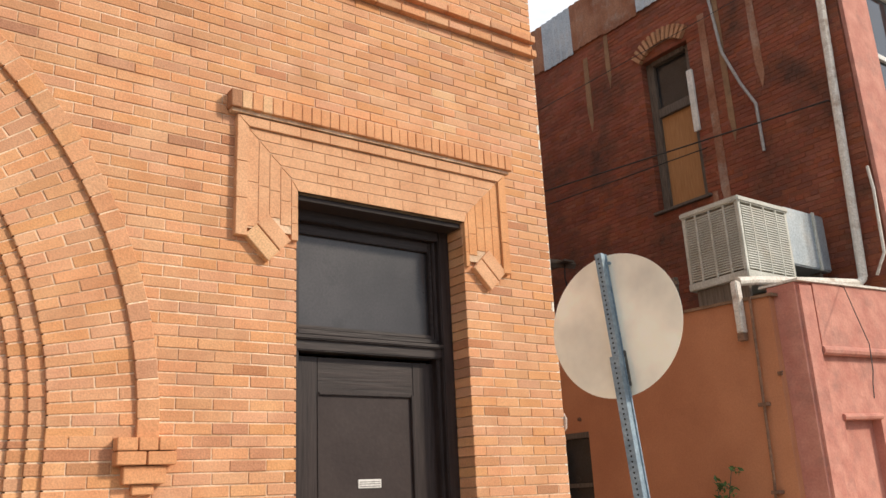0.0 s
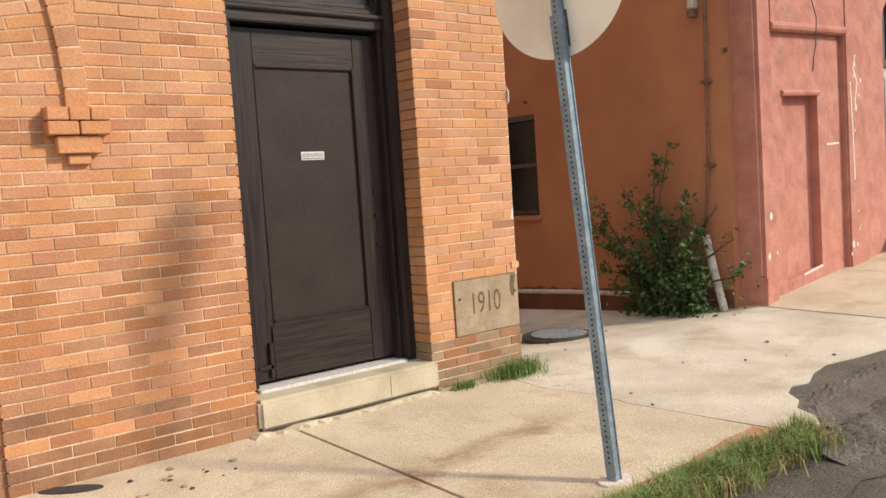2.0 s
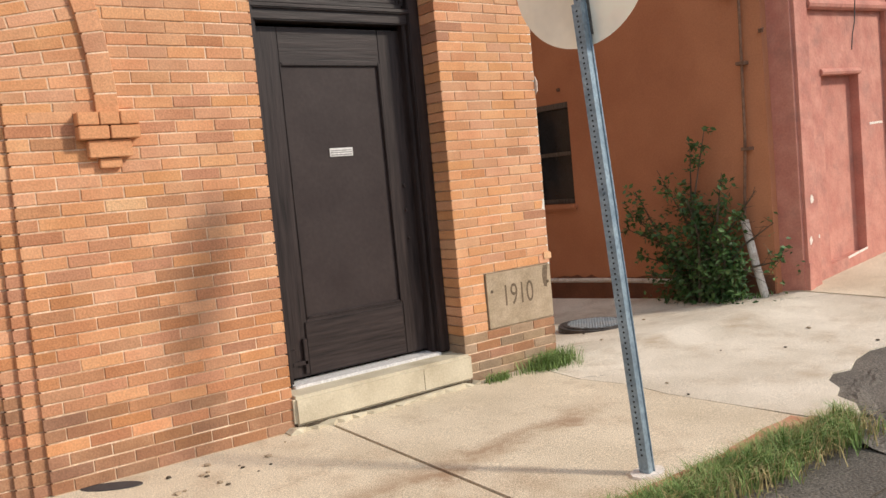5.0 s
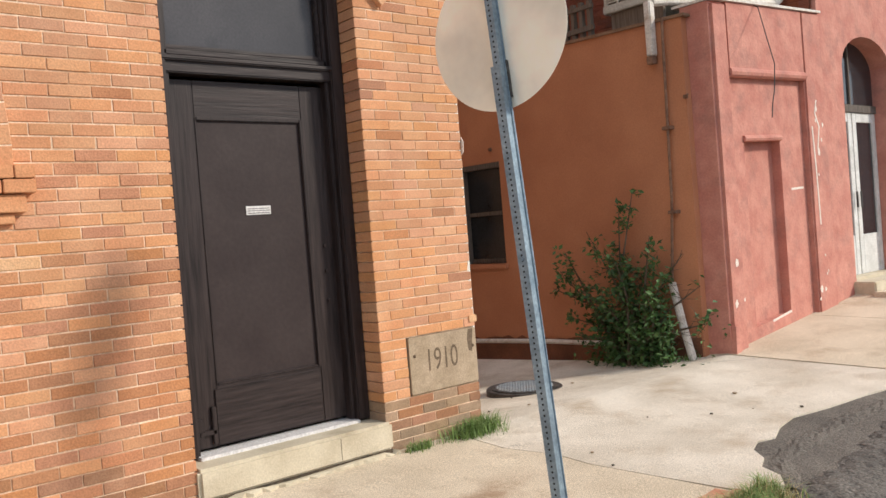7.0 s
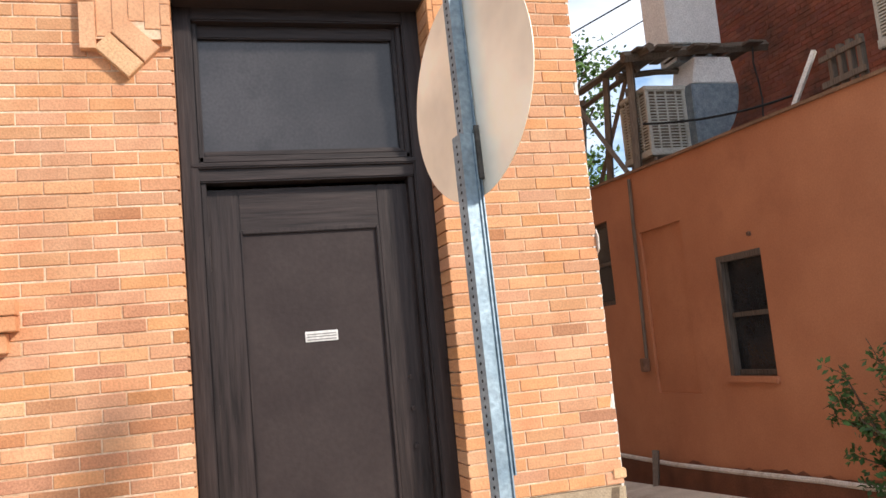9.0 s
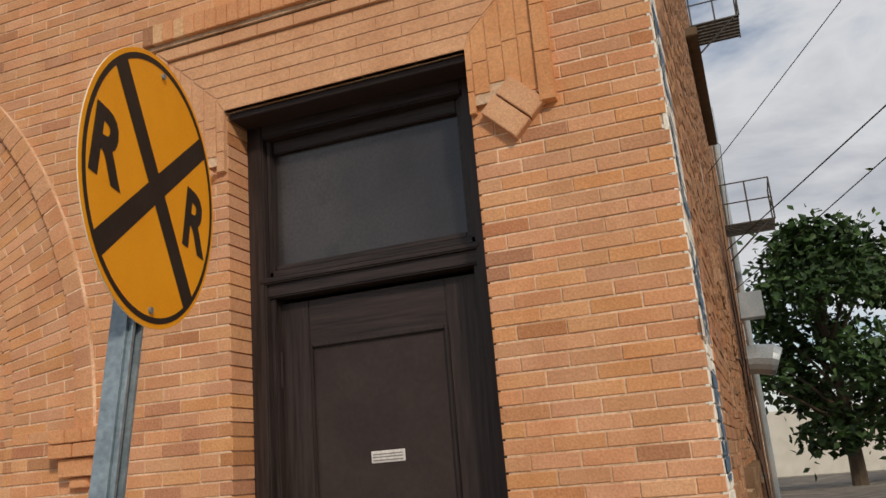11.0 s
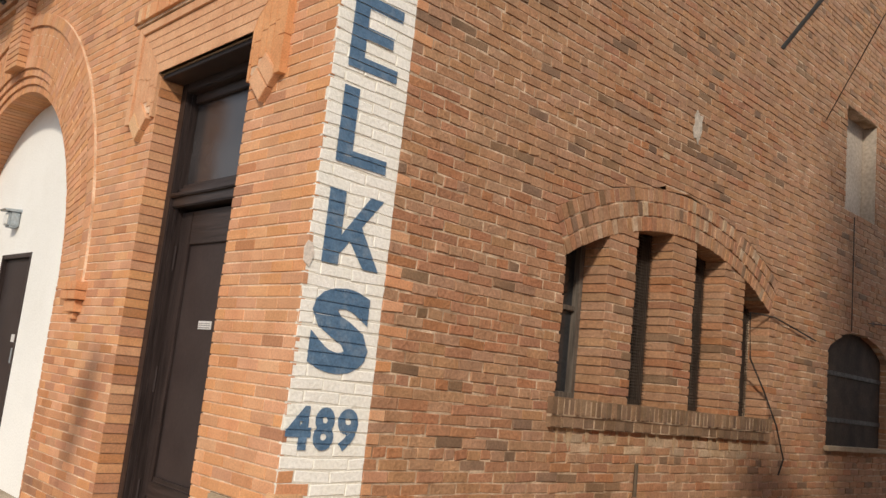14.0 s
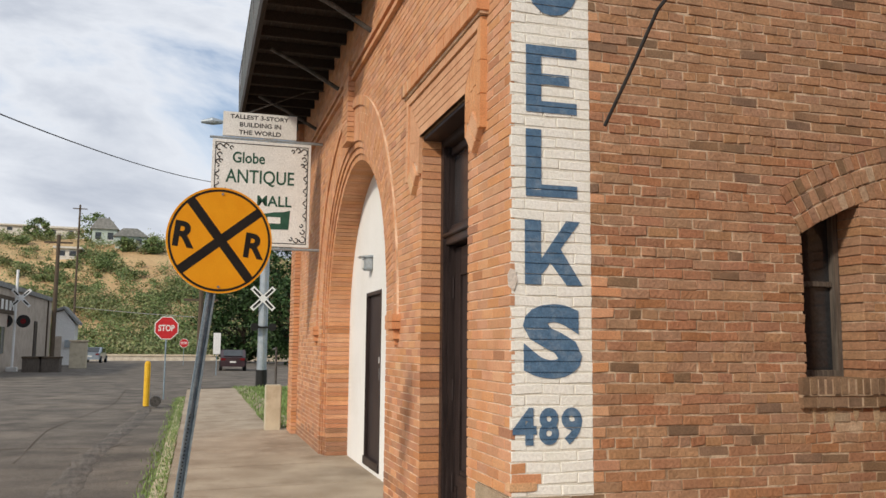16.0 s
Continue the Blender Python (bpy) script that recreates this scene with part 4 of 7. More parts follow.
part("drip_stain", slab([(-0.09, 0.58), (-0.06, 0.57), (-0.05, 0.66), (-0.04, 0.735), (-0.085, 0.735), (-0.1, 0.66)], -0.0135, -0.011, "xz"), M_STONE_DK, pq)

# ---- side door of the hall ----
d1 = thing("door_1", (-1.53, 0.27, 0.24), "closed dark-brown painted panel door with a dusty transom", "door", kind="structure")
for a, b in (((-2.195, 0.175, 0.22), (-2.10, 0.36, 3.49)), ((-0.96, 0.175, 0.22), (-0.865, 0.36, 3.49))):
    part("jamb", box((a, b), bevel=0.008), M_DOOR_W, d1)
    inner = b[0] if a[0] < -1.5 else a[0]
    sgn = 1 if a[0] < -1.5 else -1
    part("jamb_bead", box(((min(inner, inner + sgn * 0.03), 0.215, 0.22), (max(inner, inner + sgn * 0.03), 0.36, 3.4)), bevel=0.006), M_DOOR_W, d1)
part("head", box(((-2.1, 0.172, 3.385), (-0.96, 0.358, 3.488)), bevel=0.008), M_DOOR_WX, d1)
# added dark board: paints in the shade under the lintel
part("soffit_shade_board", box(((-2.19, 0.014, 3.455), (-0.87, 0.176, 3.487)), bevel=0.004), M_DOOR, d1, "dark board added for the shade under the lintel")
part("transom_bar", box(((-2.13, 0.195, 2.515), (-0.94, 0.36, 2.60)), ((-2.14, 0.168, 2.585), (-0.935, 0.3, 2.615)), ((-2.1, 0.215, 2.62), (-0.962, 0.34, 2.66)), bevel=0.008), M_DOOR_WX, d1)
tr = part("transom_sash", box(((-2.1, 0.235, 2.66), (-2.072, 0.3, 3.385)), ((-1.012, 0.235, 2.66), (-0.962, 0.3, 3.385)), ((-2.072, 0.237, 2.66), (-1.012, 0.298, 2.69)), ((-2.072, 0.237, 3.312), (-1.012, 0.298, 3.385)), bevel=0.006), M_DOOR_WX, d1)
part("transom_pane", box(((-2.075, 0.268, 2.685), (-1.008, 0.278, 3.32))), M_TRANSOM, tr, "dusty dark transom glass")
leaf = part("leaf", box(((-2.09, 0.275, 0.25), (-1.91, 0.32, 2.49)), ((-1.165, 0.275, 0.25), (-0.965, 0.32, 2.49)), bevel=0.005), M_DOOR_W, d1)
part("rail", box(((-1.91, 0.276, 2.262), (-1.165, 0.318, 2.49)), bevel=0.004), M_DOOR_WX, leaf)
part("rail", box(((-1.91, 0.276, 0.25), (-1.165, 0.318, 0.62)), bevel=0.004), M_DOOR_WX, leaf)
part("kick_board", box(((-1.93, 0.262, 0.26), (-1.18, 0.28, 0.6)), bevel=0.004), M_DOOR_WX, leaf)
part("panel", box(((-1.905, 0.290, 0.63), (-1.17, 0.304, 2.255)), bevel=0.003), M_DOOR, leaf)
part("panel_moulding", box(((-1.912, 0.272, 0.62), (-1.9, 0.3, 2.265)), ((-1.182, 0.268, 0.62), (-1.163, 0.3, 2.265)), ((-1.9, 0.27, 2.246), (-1.182, 0.299, 2.268)), ((-1.9, 0.27, 0.618), (-1.182, 0.299, 0.634)), bevel=0.004), M_DOOR_W, leaf)
for z in (2.15, 1.28, 0.5):
    hg = part("hinge", tube([(-2.075, 0.262, z - 0.09), (-2.075, 0.262, z + 0.09)], 0.011, 8), M_DOOR, d1)
part("torn_base_plate", box(((-2.07, 0.255, 0.26), (-2.02, 0.278, 0.44)), ((-1.965, 0.25, 0.27), (-1.935, 0.275, 0.5)), ((-2.05, 0.25, 0.33), (-1.94, 0.268, 0.36)), bevel=0.004), M_DOOR_W, d1)
for z in (1.42, 1.25, 1.05):
    part("bolt", tube([(-1.06, 0.27, z), (-1.06, 0.258, z)], 0.013, 10), M_DOOR, d1)
sg = thing("door_label", (-1.52, 0.285, 1.65), "small white plastic label with grey print on the door", "label")
part("plate", box(((-1.61, 0.284, 1.652), (-1.435, 0.293, 1.708)), bevel=0.002), M_LABEL_W, sg)
for z in (1.692, 1.679, 1.664):
    part("print_bar", box(((-1.6, 0.2825, z - 0.0035), (-1.445, 0.285, z + 0.0025))), M_INK, sg)
st = thing("door_step", (-1.52, 0, 0), "cream-painted concrete step before the door, cracked below", "step")
part("tread", box(((-2.2, -0.035, 0.026), (-0.83, 0.36, 0.212)), bevel=0.02), M_STEP, st)
part("crevice", box(((-2.19, -0.02, -0.02), (-0.84, 0.3, 0.03))), M_JOINT, st)
ft = random.Random(27)
xs_ = [-2.26 + 0.036 * i for i in range(41)]
front_edge = [(x, -0.05 - ft.uniform(0.0, 0.035)) for x in xs_]
bm = slab(front_edge + [(-0.82, 0.2), (-2.26, 0.2)], -0.06, 0.012)
for v in bm.verts:
    if v.co.z > 0 and v.co.y < 0.1:
        v.co.z += ft.uniform(-0.012, 0.022)
part("footing", bm, M_STEP, st, "rough broken footing under the step")
part("joint", box(((-1.25, -0.0362, 0.05), (-1.247, 0.05, 0.19))), M_JOINT, st)
part("threshold", box(((-2.1, 0.15, 0.205), (-0.96, 0.34, 0.23)), bevel=0.006), M_LABEL_W, st, "pale worn threshold strip")

# ---- arch infill with its door ----
arc = [(ACX + 2.12 * math.cos(math.pi * i / 40), ACZ + 2.12 * math.sin(math.pi * i / 40)) for i in range(41)]
DX0, DX1, DZ0, DZ1 = -6.66, -5.67, 0.14, 2.37
infill = bmesh.new()
right = [p for p in arc if p[0] > DX1]
left = [p for p in arc if p[0] < DX0]
mid = [p for p in arc if DX0 <= p[0] <= DX1]
edge_z = lambda x: ACZ + math.sqrt(2.12 ** 2 - (x - ACX) ** 2)
slab([(DX1, -0.06), (ACX + 2.12, -0.06)] + right + [(DX1, edge_z(DX1))], 0.40, 0.52, "xz", infill)
slab([(ACX - 2.12, -0.06), (DX0, -0.06), (DX0, edge_z(DX0))] + left, 0.40, 0.52, "xz", infill)
slab([(DX0, DZ1), (DX1, DZ1), (DX1, edge_z(DX1))] + mid + [(DX0, edge_z(DX0))], 0.40, 0.52, "xz", infill)
slab([(DX0, -0.06), (DX1, -0.06), (DX1, DZ0), (DX0, DZ0)], 0.40, 0.52, "xz", infill)
wi = tagged(part("wall_arch_infill", infill, M_PLASTER, None), "smooth white plaster infill of the great arch", "wall", kind="structure")
d2 = thing("door_2", (-6.16, 0.45, 0.14), "narrow dark-brown flush door in the white infill", "door", kind="structure")
part("door_frame", box(((DX0, 0.392, DZ0), (DX0 + 0.05, 0.5, DZ1)), ((DX1 - 0.05, 0.392, DZ0), (DX1, 0.5, DZ1)), ((DX0 + 0.05, 0.394, DZ1 - 0.05), (DX1 - 0.05, 0.498, DZ1)), bevel=0.005), M_DOOR_W, d2)
part("leaf", box(((DX0 + 0.05, 0.44, DZ0), (DX1 - 0.05, 0.49, DZ1 - 0.05)), bevel=0.004), M_DOOR, d2)
part("kick_plate", box(((DX0, 0.375, DZ0 - 0.08), (DX1, 0.46, DZ0 + 0.03)), bevel=0.006), M_DOOR_WX, d2)
part("latch", box(((DX1 - 0.16, 0.41, 1.2), (DX1 - 0.11, 0.44, 1.36)), bevel=0.004), M_ZINC, d2)
part("notice", box(((DX1 - 0.3, 0.434, 1.42), (DX1 - 0.2, 0.44, 1.5))), M_LABEL_W, d2)
lp = thing("wall_lamp", (-6.35, 0.4, 2.7), "small grey bulkhead lamp over the white-wall door", "lamp")
part("body", box(((-6.45, 0.28, 2.66), (-6.27, 0.405, 2.84)), bevel=0.02), M_ZINC, lp)
part("lens", box(((-6.43, 0.265, 2.68), (-6.29, 0.285, 2.8)), bevel=0.01), M_SIGNBOARD, lp)
part("visor", slab([(0.22, 2.85), (0.4, 2.87), (0.4, 2.84), (0.24, 2.83)], -6.46, -6.26, "yz"), M_ZINC, lp)
part("entry_pad", slab([(-8.0, 0.42), (-8.0, -0.02), (-3.8, -0.02), (-3.8, 0.42)], -0.12, 0.0, bevel=0.01), M_CONC_OLD, pavement)

# ---- balcony over the arch ----
bal = thing("balcony", (-8.2, 0, 5.9), "dark timber balcony with a wire-mesh rail over the arch", "balcony")
for i in range(9):
    y0 = -1.18 + i * 0.131
    part("board", box(((-12.2, y0, 5.98), (-4.2, y0 + 0.124, 6.02))), M_BOARDS, bal)
for i in range(15):
    x = -12.1 + i * 0.56
    part("joist", box(((x, -1.18, 5.84), (x + 0.06, 0.02, 5.98)), bevel=0.004), M_BOARDS, bal)
part("fascia", box(((-12.2, -1.24, 5.82), (-4.2, -1.18, 6.04)), bevel=0.005), M_BOARDS, bal)
for i in range(8):
    x = -12.15 + i * 1.13
    part("rail_post", tube([(x, -1.2, 6.02), (x, -1.22, 7.1)], 0.02, 8), M_IRON, bal)
for z in (6.1, 7.08):
    part("rail", tube([(-12.2, -1.22, z), (-4.2, -1.22, z)], 0.018, 8), M_IRON, bal)
bm = bmesh.new()
for i in range(-16, 118):
    for s in (1, -1):
        x0 = -12.2 + i * 0.075
        a, b = (x0, 6.1), (x0 + 0.98 * s, 7.08)
        if -12.2 <= min(a[0], b[0]) and max(a[0], b[0]) <= -4.2:
            tube([(a[0], -1.225, a[1]), (b[0], -1.225, b[1])], 0.0035, 3, bm, caps=False)
tagged(part("wire_mesh", bm, M_ZINC, bal), kind="stuff")
for i in range(4):
    x = -11.8 + i * 2.4
    part("bracket", tube([(x, 0.0, 5.35), (x, -0.45, 5.6), (x, -1.0, 5.86)], 0.03, 6), M_IRON, bal)


# ---- side wall of the hall ----
sidew = Wall((0, 0, 0), (0, 1, 0), (1, 0, 0), 0.0065, 0.0052)
srng = random.Random(33)
SAY, SAZ, SAR, SAT = 3.725, -0.255, 3.125, 0.35
SIDE_END = 19.0


def seg_half(z):
    if z < 2.45:
        return 1.565
    if z < 2.75:
        return 1.565 + (z - 2.45) / 0.3 * 0.175
    return math.sqrt(max(0.0, (SAR + SAT) ** 2 - (z - SAZ) ** 2))


arch_cut = (1.44, SAZ + SAR + SAT, lambda z: SAY - seg_half(z), lambda z: SAY + seg_half(z), 0.2)
sill_cut = (1.26, 1.44, lambda z: 2.11, lambda z: 5.42, 0)
W2 = (7.0, 7.92, 3.83, 5.06)
win2_cut = (W2[2], W2[3], lambda z: W2[0], lambda z: W2[1], 0.2)
D3 = (6.68, 8.4, 1.25, 2.52)
hatch_half = lambda z: 0.86 if z < 2.27 else math.sqrt(max(0.0, 1.604 ** 2 - (z - 0.916) ** 2))
hatch_cut = (D3[2], D3[3], lambda z: 7.54 - hatch_half(z), lambda z: 7.54 + hatch_half(z), 0.15)
W3 = (9.95, 10.85, 2.6, 5.35)
win3_cut = (W3[2], W3[3], lambda z: W3[0], lambda z: W3[1], 0.2)
quoin_cut = (0.35, 0.74, lambda z: -0.01, lambda z: 0.4, 0)


def side_tag(u, z, r):
    if u < 0.66 and r.random() < 0.4:
        return "tan"
    if z > 3.3 and 0.9 < u < 5 and int(z / COURSE) in (53, 54) and r.random() < 0.3:
        return "dark"
    if 2.0 < u < 5.5 and 1.08 < z < 1.25 and r.random() < 0.5:
        return "limed"
    q = r.random()
    ruddy = 0.5 * max(0.0, min(1.0, 1.5 - 0.3 * u)) * max(0.0, min(1.0, 3.4 - z)) + 0.1 + 0.35 * noise.noise((u * 0.9, z * 1.3, 5.0))
    if q < 0.05:
        return "dark"
    return "limed" if q > 0.9985 else ("red" if q < 0.05 + 0.75 * ruddy else "")


strip_cut = (0.74, FRONT_Z + 1, lambda z: -1.0, lambda z: 0.552, 0)
sidew.courses(0.011, SIDE_END, -1.2, FRONT_Z, (arch_cut, sill_cut, win2_cut, hatch_cut, win3_cut, quoin_cut, strip_cut), bond="common", tag=side_tag, rng=srng, jit=0.0042, upright=0.005)
sidew.courses(0.007, 0.552, 11 * COURSE, FRONT_Z, (), tag=lambda u, z, r: "tan" if u < 0.2 and 0.8 < z < 0.95 else "white", rng=srng, jit=0.0022)
ang = math.degrees(math.asin(1.565 / SAR))
for k in range(3):
    steps = 50 + 2 * k
    for i in range(steps):
        a0, a1 = 90 - ang + 2 * ang * i / steps, 90 - ang + 2 * ang * (i + 1) / steps
        hue = srng.random()
        inset = srng.uniform(0.002, 0.009)
        sidew.ring(SAY, SAZ, SAR + k * SAT / 3 + (inset if k else 0.0), SAR + (k + 1) * SAT / 3 - inset, a0, a1, 1, srng.uniform(-0.004, 0.009), 0.25 if k == 0 else 0.05, tag="dark" if hue < 0.12 else ("red" if hue < 0.3 else ("limed" if hue > 0.95 else "ring")), rng=srng)
for i in range(40):
    t0, t1 = (radians(90 - ang + 2 * ang * (i + j) / 40) for j in (0, 1))
    sidew.back.append(([(SAY + r * math.cos(t), SAZ + r * math.sin(t)) for r, t in ((SAR + 0.012, t0), (SAR + SAT, t0), (SAR + SAT, t1), (SAR + 0.012, t1))], -0.008, 0.35))
for y0 in (2.66, 3.535, 4.41):
    for c in range(0, 23):
        zb = 1.44 + c * COURSE
        top = SAZ + math.sqrt(SAR ** 2 - (y0 + 0.19 - SAY) ** 2) + 0.02
        if zb > top:
            break
        zt = min(zb + COURSE, top + 0.03)
        cut = (0.19, 0.11, 0.26)[c % 3] + srng.uniform(-0.012, 0.012)
        for a, b in ((y0, y0 + cut), (y0 + cut, y0 + 0.375)):
            ga, gb = (0.0045 if a > y0 else srng.uniform(-0.004, 0.006)), (0.0045 if b < y0 + 0.37 else srng.uniform(-0.004, 0.006))
            tip = srng.uniform(-0.004, 0.004)
            hue = srng.random()
            sidew.brick([(a + ga, zb + 0.005 + tip), (b - gb, zb + 0.005 - tip), (b - gb, zt - 0.005 - tip), (a + ga, zt - 0.005 + tip)], -0.006 + srng.uniform(-0.006, 0.006), 0.24, "red" if hue < 0.25 else ("dark" if hue > 0.93 else ""))
        sidew.back.append(([(y0 + 0.012, zb), (y0 + 0.363, zb), (y0 + 0.363, zt), (y0 + 0.012, zt)], -0.0125, 0.24))
wall_side = tagged(sidew.backing("wall_side", M_MORTAR_S), "rough red-brown common-brick side wall, patched and weathered", "wall", kind="structure")
sidew.build(wall_side, {"": M_BRICK_S, "tan": M_BRICK_F, "white": M_WHITE_BRICK, "dark": M_BRICK_DK, "limed": M_LIMED, "ring": M_BRICK_S, "red": M_BRICK_RED}, M_BRICK_SO, lambda u, z: 0.6 < u < 2.15 and 0.7 < z < 3.3)
# painted joints of the white corner strip
part("painted_joint", box(((-0.02, 0.002, 0.735), (-0.0045, 0.552, FRONT_Z))), M_WHITE_MORTAR, wall_side)
tagged(part("roof", box(((-12, 0.05, FRONT_Z - 0.3), (-0.02, SIDE_END, FRONT_Z - 0.1))), M_ROOF_G, None), "flat roof of the brick hall", "roof", kind="structure")
tagged(part("wall_back", box(((-12, SIDE_END - 0.3, -0.1), (-0.05, SIDE_END, FRONT_Z - 0.1))), M_MORTAR_S, None), "plain back wall of the brick hall", "wall", kind="structure")
tagged(part("wall_far_side", box(((-12, 0.4, -0.1), (-11.7, SIDE_END - 0.3, FRONT_Z - 0.1))), M_MORTAR_S, None), "plain far side wall of the brick hall", "wall", kind="structure")

# painted letters of the strip: they dip into the joints as the paint does
painted = thing("painted_sign", (0, 0.28, 1.0), "white strip with faded blue painted capitals on the corner", "painted sign")


def painted_letter(text, y0, y1, z0, z1, outline=None, bold=0.03):
    if outline:
        bm = bmesh.new()
        for poly in outline:
            bm.faces.new([bm.verts.new((a, b, 0)) for a, b in poly])
    else:
        bm = text_outline(text, bold)
    xs, ys = [v.co.x for v in bm.verts], [v.co.y for v in bm.verts]
    bmesh.ops.triangulate(bm, faces=bm.faces)
    for v in bm.verts:
        a, b = (v.co.x - min(xs)) / (max(xs) - min(xs)), (v.co.y - min(ys)) / (max(ys) - min(ys))
        v.co = (0.0055, y0 + a * (y1 - y0), z0 + b * (z1 - z0))
    k = math.floor(z0 / COURSE)
    bands = []
    while k * COURSE < z1 + COURSE:
        bands.append((k * COURSE - 0.0042, k * COURSE + 0.0042))
        for z in bands[-1]:
            bmesh.ops.bisect_plane(bm, geom=list(bm.verts) + list(bm.edges) + list(bm.faces), plane_co=(0, 0, z), plane_no=(0, 0, 1))
        k += 1
    inside = [f for f in bm.faces if any(a < f.calc_center_median().z < b for a, b in bands)]
    bmesh.ops.split_edges(bm, edges=list({e for f in inside for e in f.edges if any(g not in inside for g in e.link_faces)}))
    for v in {v for f in inside for v in f.verts}:
        v.co.x = 0.0004
    for f in bm.faces:
        if f.normal.x < 0:
            f.normal_flip()
    part("painted_letter" if text.isalpha() else "painted_numeral", bm, M_BLUE, painted)


LE = [[(0, 0), (0.3, 0), (0.3, 1), (0, 1)], [(0.3, 0), (1, 0), (1, 0.17), (0.3, 0.17)], [(0.3, 0.42), (0.85, 0.42), (0.85, 0.58), (0.3, 0.58)], [(0.3, 0.83), (1, 0.83), (1, 1), (0.3, 1)]]
LL = [[(0, 0), (0.3, 0), (0.3, 1), (0, 1)], [(0.3, 0), (1, 0), (1, 0.18), (0.3, 0.18)]]
LK = [[(0, 0), (0.28, 0), (0.28, 1), (0, 1)], [(0.28, 0.4), (0.72, 1), (0.97, 1), (0.28, 0.14)], [(0.44, 0.339), (0.62, 0.563), (1, 0), (0.72, 0)]]
painted_letter("O", 0.105, 0.475, 3.79, 4.25, bold=0.055)
painted_letter("P", 0.105, 0.455, 4.37, 4.8, bold=0.05)
painted_letter("E", 0.105, 0.458, 3.14, 3.586, LE)
painted_letter("L", 0.103, 0.456, 2.593, 3.028, LL)
painted_letter("K", 0.095, 0.487, 2.034, 2.443, LK)
painted_letter("S", 0.081, 0.48, 1.453, 1.915, bold=0.055)
for ch, a, b in (("4", 0.012, 0.17), ("8", 0.185, 0.318), ("9", 0.335, 0.475)):
    painted_letter(ch, a, b, 1.05, 1.276, bold=0.045)
cc = thing("corner_chip", (0, 0.02, 0.8), "broken corner brick with bare tan clay", "broken brick")
part("stub", slab([(-0.06, -0.01), (0.012, -0.008), (0.014, 0.1), (0.006, 0.17), (-0.06, 0.16)], 0.775, 0.83, bevel=0.006), M_BRICK_PALE, cc)
cd = thing("corner_scar", (0, 0.0, 2.0), "chipped white corner scar with exposed clay", "scar")
part("scar", slab([(-0.015, 2.02), (0.02, 1.99), (0.045, 2.06), (0.03, 2.12), (0.0, 2.13), (-0.02, 2.09)], 0.001, 0.0075, "yz"), M_CHIP, cd)

# sill of the arched window
sl = thing("window_sill", (0, 3.76, 1.25), "projecting dark brick sill of the arched window", "sill")
for i in range(52):
    y0 = 2.08 + i * 3.26 / 52
    part("brick", box(((-0.22, y0 + 0.0055, 1.338 + srng.uniform(0, 0.006)), (0.05 + srng.uniform(-0.005, 0.006), y0 + 3.26 / 52 - 0.0055, 1.455 + srng.uniform(-0.006, 0.004))), bevel=0.005), M_BRICK_SILL, sl)
for i in range(26):
    y0 = 2.08 + i * 3.26 / 26
    part("brick", box(((-0.1, y0 + 0.005, 1.254), (0.036 + srng.uniform(-0.004, 0.006), y0 + 3.26 / 26 - 0.005, 1.328)), bevel=0.005), M_BRICK_SILL, sl)
for i in range(17):
    y0 = 2.16 + i * 0.19 + srng.uniform(-0.05, 0.05)
    w, h = srng.uniform(0.012, 0.035), srng.uniform(0.05, 0.17)
    part("lime_streak", slab([(y0 - w, 1.25), (y0 - w * 0.6, 1.25 - h * 0.7), (y0 - w * 0.1, 1.25 - h), (y0 + w * 0.7, 1.25 - h * 0.55), (y0 + w, 1.25)], 0.0, 0.006, "yz"), M_LIMED, sl, "pale lime streak under the sill")
part("bed", box(((-0.24, 2.09, 1.252), (0.031, 5.33, 1.334)), ((-0.24, 2.09, 1.334), (0.043, 5.33, 1.445))), M_MORTAR_S, sl)
# glass, frames and screens in its four lights
for i, y0 in enumerate((2.16, 3.035, 3.91, 4.785)):
    y1 = y0 + 0.5
    tp = 2.9
    w = thing("window_%d" % (i + 1), (-0.25, y0 + 0.25, 1.44), "narrow light of the arched window, dark glass" if i == 0 else "narrow light of the arched window behind a rusty wire screen", "window", "lights of the arched window", "structure")
    part("window_frame", box(((-0.31, y0, 1.44), (-0.22, y0 + 0.05, tp)), ((-0.31, y1 - 0.05, 1.44), (-0.22, y1, tp)), ((-0.308, y0 + 0.05, 1.44), (-0.222, y1 - 0.05, 1.5)), ((-0.3, y0 + 0.05, 2.1), (-0.24, y1 - 0.05, 2.14)), bevel=0.005), M_FRAME_D, w)
    part("pane", box(((-0.285, y0 + 0.04, 1.48), (-0.275, y1 - 0.04, tp))), M_GLASS, w)
    if i:
        bm = bmesh.new()
        for k in range(20):
            box(((-0.205, y0 + k * 0.025, 1.44), (-0.2, y0 + k * 0.025 + 0.005, tp)), bm=bm)
        for k in range(58):
            box(((-0.2, y0, 1.445 + k * 0.025), (-0.196, y1, 1.45 + k * 0.025)), bm=bm)
        tagged(part("wire_screen", bm, M_IRON_DULL, w), kind="stuff")


